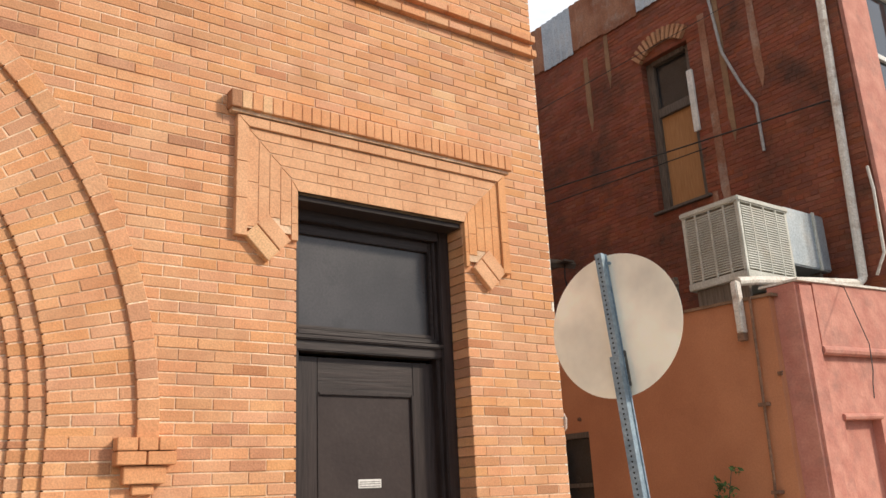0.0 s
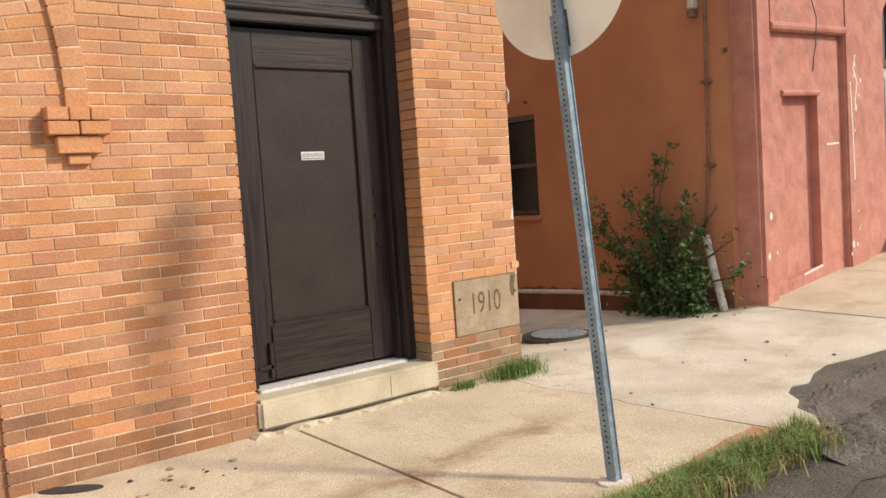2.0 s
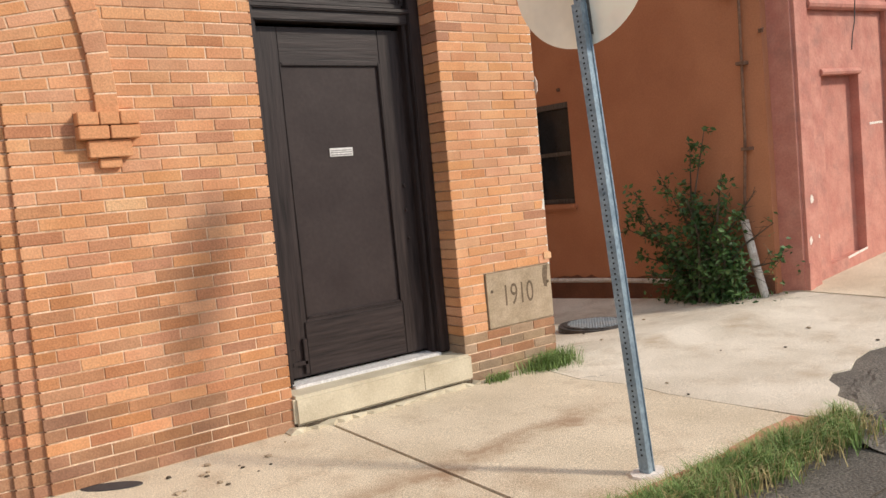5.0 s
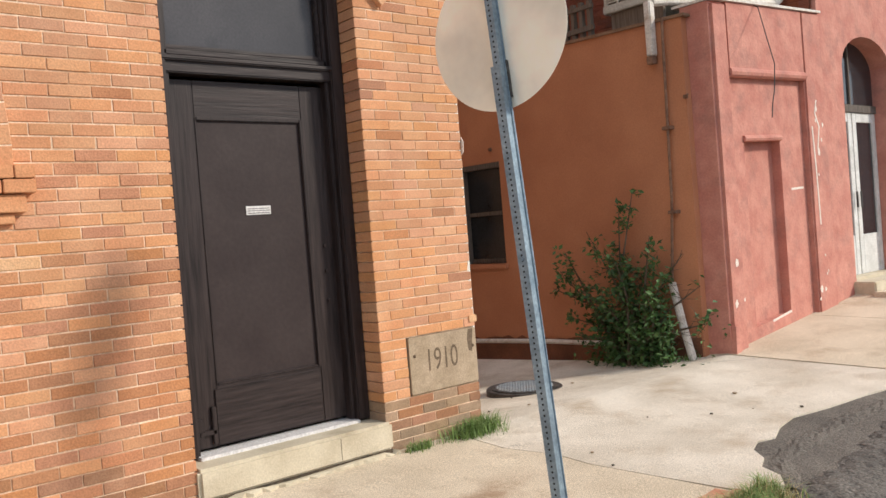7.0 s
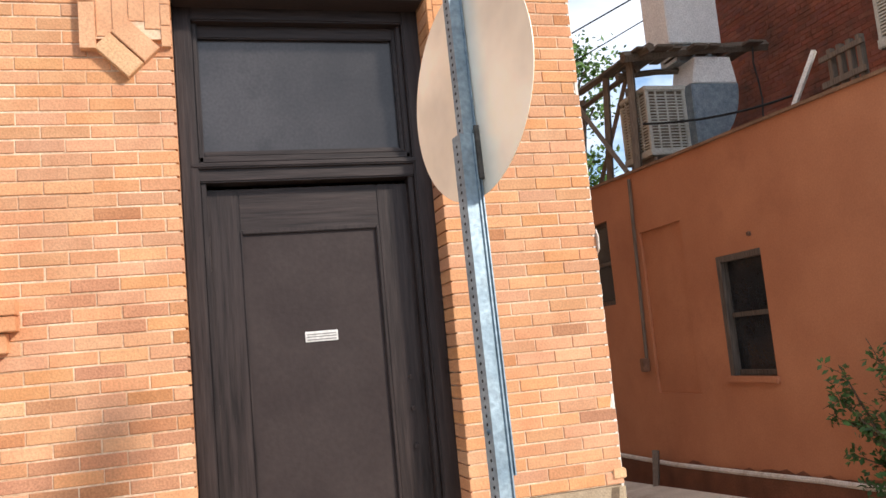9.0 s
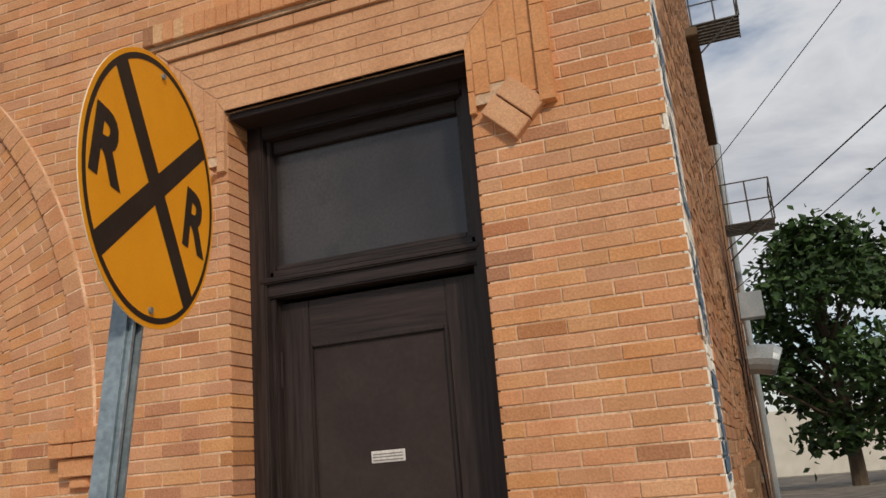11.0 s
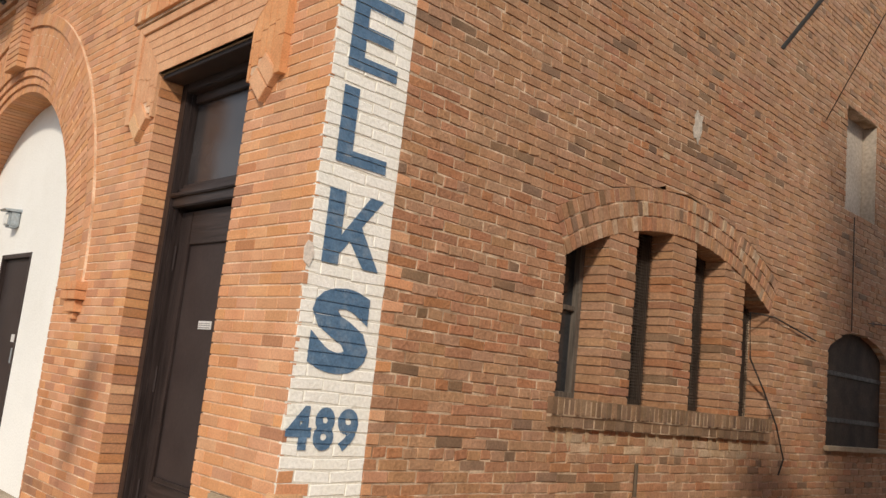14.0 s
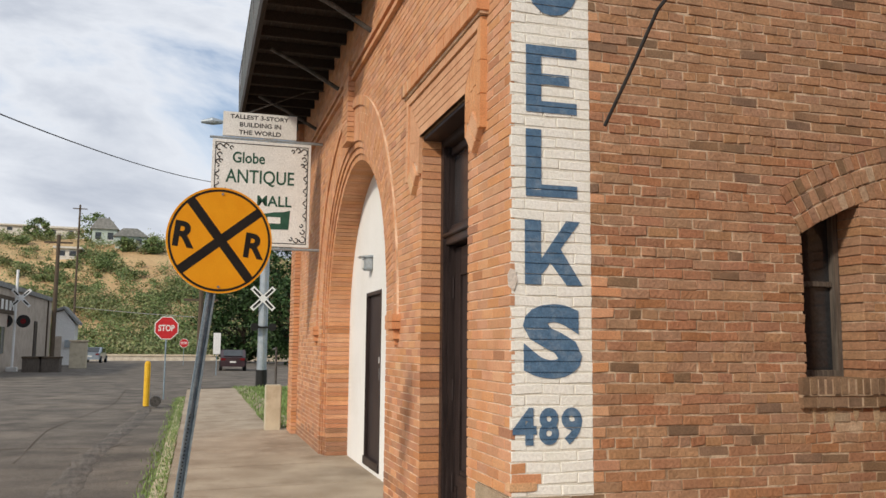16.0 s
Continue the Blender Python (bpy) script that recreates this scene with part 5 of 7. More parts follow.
def sash_window(name, wall_x, y0, y1, z0, z1, sgn, label, depth=0.15, panes=2, mat=M_FRAME_D, glass=M_GLASS):
    """A sash window in a wall that faces sgn along x."""
    xa, xb = sorted((wall_x - sgn * depth, wall_x - sgn * (depth + 0.07)))
    w = thing(name, (wall_x, (y0 + y1) / 2, z0), label, "window", kind="structure")
    part("window_frame", box(((xa, y0, z0), (xb, y0 + 0.06, z1)), ((xa, y1 - 0.06, z0), (xb, y1, z1)), ((xa + 0.002, y0 + 0.06, z0), (xb - 0.002, y1 - 0.06, z0 + 0.06)), ((xa + 0.002, y0 + 0.06, z1 - 0.06), (xb - 0.002, y1 - 0.06, z1)), bevel=0.006), mat, w)
    xm = (xa + xb) / 2
    for k in range(panes):
        za, zb = z0 + 0.06 + (z1 - z0 - 0.12) * k / panes, z0 + 0.06 + (z1 - z0 - 0.12) * (k + 1) / panes
        part("pane", box(((xm - 0.005, y0 + 0.06, za), (xm + 0.005, y1 - 0.06, zb))), glass, w)
        if k:
            part("meeting_rail", box(((xa - 0.01, y0 + 0.05, za - 0.025), (xb + 0.01, y1 - 0.05, za + 0.025)), bevel=0.004), mat, w)
    return w


w5 = thing("window_5", (0, 7.46, W2[2]), "high window recess closed with grey plaster", "window", kind="structure")
part("plaster_infill", box(((-0.22, W2[0] - 0.02, W2[2] - 0.02), (-0.17, W2[1] + 0.02, W2[3] + 0.02)), bevel=0.003), M_GREYWALL, w5)
part("plaster_reveal", box(((-0.17, W2[1] - 0.012, W2[2] + 0.012), (-0.012, W2[1] - 0.001, W2[3])), bevel=0.003), M_GREYWALL, w5)
part("window_sill", box(((-0.18, W2[0] + 0.003, W2[2] - 0.03), (-0.012, W2[1] - 0.003, W2[2] + 0.012)), bevel=0.004), M_STONE, w5)
lg = thing("stone_ledge", (0, 9.8, 7.0), "long soot-dark stone ledge high on the side wall", "ledge")
part("slab", box(((-0.05, 7.5, 7.02), (0.16, 12.1, 7.15)), bevel=0.012), M_STONE_DK, lg)
w6 = sash_window("window_6", 0, W3[0], W3[1], W3[2], W3[3], 1, "tall window with white sashes in the side wall", 0.15, 3, M_FRAME_W)
part("window_sill", box(((-0.05, W3[0] - 0.08, W3[2] - 0.16), (0.06, W3[1] + 0.08, W3[2])), bevel=0.01), M_STONE, w6)
ht = thing("iron_shutter", (0, 7.54, 1.25), "dark closed arched iron shutter in the side wall", "shutter")
part("panel", slab([(D3[0], D3[2]), (D3[1], D3[2])] + [(7.54 + 0.86 * c, max(2.27, 0.916 + math.sqrt(1.604 ** 2 - (0.86 * c) ** 2))) for c in (1.0, 0.85, 0.65, 0.4, 0.15, -0.15, -0.4, -0.65, -0.85, -1.0)], -0.14, -0.08, "yz", bevel=0.004), M_IRON_DULL, ht)
for z in (1.5, 2.0):
    part("strap", box(((-0.085, D3[0], z), (-0.07, D3[1], z + 0.05)), bevel=0.003), M_IRON, ht)
part("ledge", box(((-0.1, D3[0] - 0.05, D3[2] - 0.05), (0.05, D3[1] + 0.05, D3[2])), bevel=0.006), M_STONE, ht)
wp = thing("plaster_patch", (0, 3.78, 3.9), "small whitish plaster patch on the side wall", "patch")
part("patch", slab([(3.71, 3.82), (3.735, 3.75), (3.77, 3.76), (3.8, 3.71), (3.83, 3.77), (3.86, 3.84), (3.85, 3.92), (3.87, 3.98), (3.81, 3.97), (3.77, 4.01), (3.73, 3.95), (3.74, 3.89)], 0.003, 0.007, "yz"), M_PATCH, wp)
cable = thing("hanging_cable", (4.154, -0.1, 3.55), "cut black cable dangling from the pink parapet", "cable")
part("wire", tube([(4.154, -0.05, 3.56), (4.12, -0.13, 3.5), (3.86, -0.33, 3.17), (3.43, -0.63, 2.77), (3.1, -0.785, 2.48), (3.01, -0.808, 2.36), (2.92, -0.842, 2.225)], 0.0048, 6), M_CABLE, cable)
cb2 = thing("slack_wire", (0, 5.4, 1.2), "thin black wire slack beside the arched window", "wire")
part("wire", tube([(0.02, 6.3, 2.3), (0.03, 5.8, 2.36), (0.02, 5.35, 2.42), (-0.05, 5.0, 2.42), (-0.08, 5.1, 2.0), (0.0, 5.25, 1.7), (0.06, 5.4, 1.4), (0.07, 5.55, 1.1), (0.05, 5.5, 0.95)], 0.008, 5), M_CABLE, cb2)
cdt = thing("conduit", (0, 3.17, 0.0), "short dark rusted conduit stub on the side wall", "conduit")
part("pipe", tube([(0.02, 3.17, 0.0), (0.022, 3.17, 0.6), (0.02, 3.175, 1.02)], 0.015, 8), M_BARK, cdt)
part("collar", tube([(0.02, 3.172, 0.72), (0.02, 3.172, 0.78)], 0.024, 8), M_PIPE_R, cdt)
for k, pts in enumerate((((0.03, 8.89, 5.6), (0.03, 9.1, 4.74), (0.03, 8.62, 3.78), (0.03, 9.1, 3.23), (0.03, 8.7, 2.42), (0.03, 8.71, 1.54)), ((0.02, 7.22, 3.8), (0.02, 7.23, 2.51)), ((0.03, 12.5, 9.38), (0.03, 12.22, 7.25), (0.2, 12.2, 7.04), (0.03, 12.06, 3.64), (0.03, 11.96, 0.2)), ((0.02, 7.72, 2.66), (0.05, 8.32, 2.7), (0.03, 8.61, 2.56), (0.02, 8.65, 2.3)))):
    ww = thing("wall_wire", pts[0], "thin dark wire clipped to the side wall", "wire", "wires on the side wall")
    part("wire", tube(pts, 0.006, 6), M_CABLE, ww)
# fire escapes and vent at the far end of the side wall
for fy, fz in ((15.5, 6.3), (14.5, 10.7)):
    fe = thing("fire_escape", (0.6, fy, fz), "black iron fire-escape landing on brackets", "fire escape", "fire escapes")
    for k in range(7):
        part("slat", box(((0.0, fy + k * 0.16, fz), (1.05, fy + k * 0.16 + 0.1, fz + 0.03))), M_IRON, fe)
    for x, y in ((1.05, fy), (1.05, fy + 1.1), (0.05, fy), (0.55, fy)):
        part("post", tube([(x, y, fz), (x, y, fz + 0.95)], 0.018, 6), M_IRON, fe)
    for z in (0.5, 0.95):
        part("rail", tube([(0.02, fy, fz + z), (1.05, fy, fz + z), (1.05, fy + 1.1, fz + z)], 0.016, 6), M_IRON, fe)
    part("brace", tube([(0.0, fy, fz - 0.8), (0.95, fy, fz)], 0.02, 6), M_IRON, fe)
vt = thing("wall_vent", (0.4, 16.0, 3.3), "round galvanised vent hood on the side wall", "vent")
part("drum", tube([(-0.05, 16, 3.4), (0.2, 16, 3.4), (0.5, 16, 3.35), (0.62, 16, 3.3)], [0.3, 0.32, 0.34, 0.3], 16), M_ZINC, vt)
dpi = thing("rear_downpipe", (0.1, 17.5, 0.0), "grey downpipe at the far end of the side wall", "downpipe")
part("pipe", tube([(0.1, 17.5, 0.0), (0.1, 17.5, 9.9)], 0.08, 10), M_ZINC, dpi)
mb = thing("meter_box", (0.2, 14.0, 3.9), "small pale meter box on the side wall", "box")
part("box", box(((-0.01, 15.2, 4.2), (0.5, 15.6, 4.75)), bevel=0.01), M_ZINC, mb)

# ---- low orange wing of the neighbour ----
NX = 3.22
ztop = lambda y: 3.385 + 0.034 * y


def yz_piece(bm, y0, y1, z0=None, z1=None, x0=NX, x1=NX + 0.3):
    a0, a1 = (z1, z1) if z1 is not None else (ztop(y0), ztop(y1))
    slab([(y0, -1.2 if z0 is None else z0), (y1, -1.2 if z0 is None else z0), (y1, a1), (y0, a0)], x0, x1, "yz", bm)


bm = bmesh.new()
yz_piece(bm, 0.2, 2.92)
yz_piece(bm, 2.92, 3.68, None, 1.0)
yz_piece(bm, 2.92, 3.68, 2.27)
yz_piece(bm, 3.68, 4.3)
yz_piece(bm, 4.3, 5.25, None, 0.79)
yz_piece(bm, 4.3, 5.25, 2.79)
yz_piece(bm, 4.3, 5.25, 0.79, 2.79, NX + 0.035)
yz_piece(bm, 5.25, 6.1)
yz_piece(bm, 6.1, 6.9, None, 1.95)
yz_piece(bm, 6.1, 6.9, 3.1)
yz_piece(bm, 6.9, 10.0)
wo = tagged(part("wall_orange_wing", bm, M_ORANGE, None), "plain orange-brown stucco alley wall with dark base stains", "wall", kind="structure")
tagged(part("wall_wing_back", box(((NX + 0.3, 9.8, -1.2), (9.0, 10.0, 3.6))), M_ORANGE, None), "plain back wall of the low wing", "wall", kind="structure")
tagged(part("roof_wing", slab([(0.1, 3.28), (9.9, 3.55), (9.9, 3.4), (0.1, 3.15)], NX + 0.2, 5.6, "yz"), M_ROOF_G, None), "flat tarred roof of the low wing", "roof", kind="structure")
tagged(part("roof_edge_trim", slab([(0.15, ztop(0.15)), (9.9, ztop(9.9)), (9.9, ztop(9.9) + 0.035), (0.15, ztop(0.15) + 0.03)], NX - 0.03, NX + 0.3, "yz"), M_BRICK_DK, None), "ragged dark roof edge along the alley wall", "trim", kind="structure")
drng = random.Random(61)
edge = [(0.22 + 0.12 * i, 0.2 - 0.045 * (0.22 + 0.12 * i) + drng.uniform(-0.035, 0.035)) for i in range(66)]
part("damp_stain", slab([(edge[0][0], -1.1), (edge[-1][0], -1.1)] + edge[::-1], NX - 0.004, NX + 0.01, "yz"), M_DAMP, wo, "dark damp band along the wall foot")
wa = sash_window("window_7", NX, 2.92, 3.68, 1.0, 2.27, -1, "small old sash window with dark glass in the alley wall", 0.06, 2)
part("window_sill", box(((NX - 0.05, 2.88, 0.93), (NX + 0.1, 3.72, 1.0)), bevel=0.012), M_ORANGE, wa)
part("curtain", box(((NX + 0.16, 3.45, 1.05), (NX + 0.19, 3.6, 2.2)), bevel=0.01), M_WHITE, wa, "pale curtain edge behind the glass")
part("side_casing", box(((NX - 0.012, 3.6, 1.0), (NX + 0.06, 3.68, 2.27)), ((NX - 0.01, 2.92, 2.2), (NX + 0.058, 3.6, 2.27)), bevel=0.005), M_FRAME_D, wa)
wb = sash_window("window_8", NX, 6.1, 6.9, 1.95, 3.1, -1, "dark window deep in the alley wall", 0.06, 2)
# pipes on the alley wall
lp2 = thing("low_pipe", (NX, 3.0, 0.0), "pale water pipe low along the alley wall", "pipe")
part("pipe", tube([(NX - 0.06, 1.2, 0.09), (NX - 0.06, 2.4, 0.06), (NX - 0.06, 3.7, -0.0), (NX - 0.06, 5.0, -0.05), (NX - 0.05, 8.5, -0.08)], 0.028, 8), M_PIPE_W, lp2)
bl = thing("leaning_board", (2.95, 5.1, -0.56), "short pale board leaning by the alley wall", "board")
part("board", tube([(2.92, 5.1, -0.56), (3.08, 5.25, 0.1)], [0.045, 0.05], 4), M_WOOD_GREY, bl)
dp = thing("downpipe", (NX, 0.45, 0.0), "thin stained downpipe with a white lower length", "downpipe")
part("upper_pipe", tube([(NX - 0.05, 0.385, 3.42), (NX - 0.05, 0.4, 2.6), (NX - 0.05, 0.42, 1.6), (NX - 0.06, 0.48, 0.72)], 0.015, 8), M_PIPE_R, dp)
part("lower_pipe", tube([(NX - 0.075, 0.47, 0.75), (NX - 0.09, 0.36, 0.3), (NX - 0.1, 0.262, -0.05)], 0.042, 10), M_PIPE_W, dp, "peeling white lower pipe")
for z in (2.3, 1.45):
    part("clip", box(((NX - 0.08, 0.36, z), (NX + 0.01, 0.46, z + 0.035)), bevel=0.004), M_PIPE_R, dp)
lh = thing("leader_box", (NX, 0.52, 3.2), "peeling white leader head at the roof edge", "leader head")
part("box", box(((NX - 0.1, 0.485, 3.06), (NX - 0.01, 0.565, 3.62)), bevel=0.012), M_PIPE_W, lh)
part("outlet", box(((NX - 0.11, 0.48, 2.98), (NX - 0.03, 0.56, 3.06)), bevel=0.006), M_PIPE_R, lh)
for (y, z) in ((3.05, 2.43), (0.2, 2.6)):
    hk = thing("wall_hook", (NX, y, z), "small rusty bracket on the alley wall", "bracket")
    part("plate", box(((NX - 0.03, y - 0.02, z - 0.02), (NX + 0.01, y + 0.02, z + 0.02)), bevel=0.004), M_PIPE_R, hk)
    part("arm", tube([(NX - 0.02, y, z), (NX - 0.06, y - 0.06, z + 0.01)], 0.01, 6), M_PIPE_R, hk)
tp2 = thing("rear_conduit", (NX, 5.25, 0.8), "thin conduit with a tap on the alley wall", "conduit")
part("pipe", tube([(NX - 0.03, 5.3, 3.5), (NX - 0.03, 5.4, 1.2)], 0.022, 8), M_WOOD_GREY, tp2)
part("tap", box(((NX - 0.1, 5.36, 1.05), (NX - 0.01, 5.46, 1.22)), bevel=0.01), M_PIPE_R, tp2)

# ---- pink front of the low wing ----
PX0, PX1 = 3.31, 5.56
top_l, top_r = 3.5, 3.6


def xz(bm, x0, x1, z0, z1, y0, y1, bevel=0.0):
    return box(((x0, y0, z0), (x1, y1, z1)), bevel=bevel, bm=bm)


bm = bmesh.new()
slab([(PX0, -0.2), (3.6, -0.2), (3.6, 3.515), (PX0, 3.5)], -0.08, 0.3, "xz", bm, bevel=0.035)
slab([(5.12, -0.2), (PX1, -0.2), (PX1, 3.6), (5.12, 3.58)], -0.085, 0.3, "xz", bm, bevel=0.02)
slab([(3.6, 2.82), (5.12, 2.86), (5.12, 3.58), (3.6, 3.515)], -0.075, 0.3, "xz", bm)
slab([(3.6, -0.2), (3.87, -0.2), (3.87, 2.83), (3.6, 2.82)], -0.01, 0.3, "xz", bm)
slab([(4.6, -0.2), (5.12, -0.2), (5.12, 2.86), (4.6, 2.85)], -0.01, 0.3, "xz", bm)
slab([(3.87, 2.15), (4.6, 2.17), (4.6, 2.85), (3.87, 2.83)], -0.01, 0.3, "xz", bm)
slab([(3.87, -0.2), (4.6, -0.2), (4.6, 0.28), (3.87, 0.22)], -0.01, 0.3, "xz", bm)
slab([(3.87, 0.22), (4.6, 0.28), (4.6, 2.17), (3.87, 2.15)], 0.09, 0.3, "xz", bm)
slab([(PX0 - 0.005, -0.2), (PX0 + 0.12, -0.2), (PX0 + 0.08, 0.3), (PX0 + 0.02, 0.3)], -0.1, 0.2, "xz", bm)
wpk = tagged(part("wall_pink_front", bm, M_PINK, None), "faded pink stucco front with pilasters and a blind niche", "wall", kind="structure")
part("ledge_moulding", tube([(3.58, -0.06, 2.815), (5.13, -0.06, 2.86)], 0.05, 10), M_PINK, wpk)
part("niche_moulding", tube([(3.86, -0.01, 2.16), (4.62, -0.01, 2.18)], 0.035, 8), M_PINK, wpk)
tagged(part("coping_trim", slab([(3.3, 3.505), (5.56, 3.605), (5.56, 3.63), (3.3, 3.53)], -0.1, 0.35, "xz"), M_PIPE_W, None), "thin pale coping strip on the pink front", "coping", kind="structure")
crng = random.Random(5)
for k in range(22):
    x, z = crng.choice(((3.5, 0.8), (3.32, 1.3), (5.2, 0.5), (4.9, 1.55), (3.4, 0.6), (5.35, 2.2), (5.3, 1.6), (4.3, 0.25)))
    x, z = x + crng.gauss(0, 0.06), z + crng.gauss(0, 0.18)
    yy = -0.0875 if x > 5.12 else (-0.0825 if x < 3.6 else -0.0125)
    if 3.84 < x < 4.63 and z > 0.2 or z < 0.15 or x < 3.4:
        continue
    s = crng.uniform(0.012, 0.035)
    poly = [(x + s * crng.uniform(0.5, 1.2) * math.cos(a), z + 1.6 * s * crng.uniform(0.4, 1.2) * math.sin(a)) for a in (0, 1.0, 2.1, 3.1, 4.2, 5.3)]
    part("plaster_chip", slab(poly, yy, yy + 0.004, "xz"), M_CHIP, wpk)
for k, pts in enumerate((((5.33, 2.6), (5.28, 2.45), (5.36, 2.3), (5.3, 2.05)), ((5.25, 1.2), (5.23, 1.8), (5.2, 2.3)), ((4.78, 1.62), (5.05, 1.63)), ((4.2, 0.24), (4.6, 0.3)))):
    yy = -0.0885 if pts[0][0] > 5.12 else -0.0125
    strip = [(x, z + 0.012) for x, z in pts] + [(x + 0.008, z - 0.012) for x, z in pts[::-1]]
    part("plaster_scratch", slab([(x - 0.012, z) for x, z in pts] + [(x + 0.012, z + 0.006) for x, z in pts[::-1]] if k < 2 else strip, yy, yy + 0.004, "xz"), M_CHIP, wpk)

# ---- two-storey part of the neighbour ----
bm = bmesh.new()
DXL, DXR, DSP = 6.12, 7.5, 3.05
dcx, drz = (DXL + DXR) / 2, 0.4
seg = [(dcx + (DXR - dcx) * math.cos(math.pi * i / 16), DSP + drz * math.sin(math.pi * i / 16)) for i in range(17)]
slab([(PX1, -0.2), (DXL, -0.2), (DXL, DSP), (DXL, 5.9), (PX1, 5.9)], -0.05, 0.3, "xz", bm)
slab([(DXR, -0.2), (13.0, -0.2), (13.0, 5.9), (DXR, 5.9)], -0.05, 0.3, "xz", bm)
slab(seg[::-1] + [(DXR, 5.9), (DXL, 5.9)], -0.05, 0.3, "xz", bm)
slab([(PX1, 5.9), (6.25, 5.9), (6.25, 8.2), (PX1, 8.2)], -0.05, 0.3, "xz", bm)
slab([(7.3, 5.9), (13.0, 5.9), (13.0, 8.2), (7.3, 8.2)], -0.05, 0.3, "xz", bm)
slab([(PX1, 8.2), (13.0, 8.2), (13.0, 10.0), (PX1, 10.0)], -0.05, 0.3, "xz", bm)
tagged(part("wall_pink_upper", bm, M_PINK, None), "two-storey faded pink stucco front with an arched doorway", "wall", kind="structure")
d4 = thing("door_3", (dcx, 0.2, 0.5), "white glazed double doors under an arched fanlight", "door", kind="structure")
part("sill_block", box(((DXL, 0.0, -0.1), (DXR, 0.35, 0.5)), bevel=0.015), M_STEP, d4)
for k in range(2):
    xa = DXL + k * (DXR - DXL) / 2
    xb = xa + (DXR - DXL) / 2
    lf = part("leaf", box(((xa + 0.01, 0.18, 0.5), (xa + 0.12, 0.23, 2.55)), ((xb - 0.12, 0.18, 0.5), (xb - 0.01, 0.23, 2.55)), ((xa + 0.12, 0.182, 2.43), (xb - 0.12, 0.228, 2.55)), ((xa + 0.12, 0.182, 0.5), (xb - 0.12, 0.228, 1.0)), bevel=0.006), M_FRAME_W, d4)
    part("pane", box(((xa + 0.1, 0.2, 1.0), (xb - 0.1, 0.21, 2.43))), M_GLASS, lf)
    part("handle", tube([(dcx + (-0.06 if k == 0 else 0.06), 0.15, 1.35), (dcx + (-0.06 if k == 0 else 0.06), 0.15, 1.55)], 0.012, 8), M_IRON, lf)
part("transom_rail", box(((DXL, 0.16, 2.55), (DXR, 0.25, 2.65)), bevel=0.006), M_FRAME_D, d4)
part("fanlight", slab([(DXL, 2.65), (DXR, 2.65)] + seg, 0.2, 0.21, "xz"), M_GLASS, d4, "dusty fanlight glass")
part("fan_bar", box(((dcx - 0.02, 0.18, 2.65), (dcx + 0.02, 0.23, 3.44)), bevel=0.004), M_FRAME_D, d4)
s2 = thing("door_step", (dcx, -0.2, 0.2), "worn concrete steps before the white doors", "step")
part("upper_step", box(((6.05, -0.3, 0.1), (7.6, 0.02, 0.47)), bevel=0.015), M_STEP, s2)
part("lower_step", box(((5.95, -0.55, 0.1), (7.7, -0.3, 0.36)), bevel=0.015), M_CONC, s2)
w9 = thing("window_9", (6.8, 0.1, 5.9), "old upstairs window with peeling pale frame", "window", kind="structure")
part("window_frame", box(((6.25, 0.05, 5.9), (6.35, 0.15, 8.2)), ((7.2, 0.05, 5.9), (7.3, 0.15, 8.2)), ((6.35, 0.052, 5.9), (7.2, 0.148, 6.0)), ((6.35, 0.052, 7.0), (7.2, 0.148, 7.08)), ((6.35, 0.052, 8.1), (7.2, 0.148, 8.2)), bevel=0.006), M_FRAME_W, w9)
part("pane", box(((6.33, 0.095, 5.98), (7.22, 0.105, 8.12))), M_GLASS, w9)
part("window_sill", box(((6.15, -0.14, 5.8), (7.4, 0.1, 5.9)), bevel=0.012), M_FRAME_W, w9)
upper = Wall((5.5, 0, 0), (0, 1, 0), (-1, 0, 0), 0.005)
urng = random.Random(44)
UW = (2.32, 3.23, 5.6, 8.15)
upper.courses(0.0, 6.6, 3.25, 9.15, ((UW[2], UW[3], lambda z: UW[0], lambda z: UW[1], 0.15),), bond="common", rng=urng, jit=0.003)
wu = tagged(upper.backing("wall_red_brick", M_REDPAINT), "old dark red painted brick wall streaked with soot and rust", "wall", kind="structure")
upper.build(wu, {"": M_REDPAINT}, M_REDPAINT, lambda u, z: False)
tagged(part("wall_upper_back", box(((5.9, 5.6, 3.2), (13.0, 6.0, 9.2))), M_REDPAINT, None), "plain back wall of the two-storey part", "wall", kind="structure")
tagged(part("roof_upper", box(((5.6, 0.3, 9.0), (13.0, 5.6, 9.15))), M_ROOF_G, None), "flat roof of the two-storey part", "roof", kind="structure")
uw = thing("window_10", (5.6, 2.78, 5.6), "tall boarded upstairs window with a dark weathered frame", "window", kind="structure")
part("window_frame", box(((5.62, 2.32, 5.6), (5.72, 2.46, 8.2)), ((5.62, 3.09, 5.6), (5.72, 3.23, 8.2)), ((5.622, 2.46, 7.15), (5.718, 3.09, 7.3)), ((5.6, 2.46, 8.05), (5.718, 3.09, 8.2)), bevel=0.008), M_FRAME_D, uw)
part("plywood", box(((5.68, 2.44, 5.6), (5.7, 3.1, 7.2)), bevel=0.003), M_PLY, uw, "weathered orange plywood board")
part("pane", box(((5.69, 2.44, 7.3), (5.7, 3.1, 8.06))), M_GLASS, uw)
part("window_sill", box(((5.44, 2.25, 5.555), (5.65, 3.3, 5.6)), bevel=0.008), M_FRAME_D, uw)
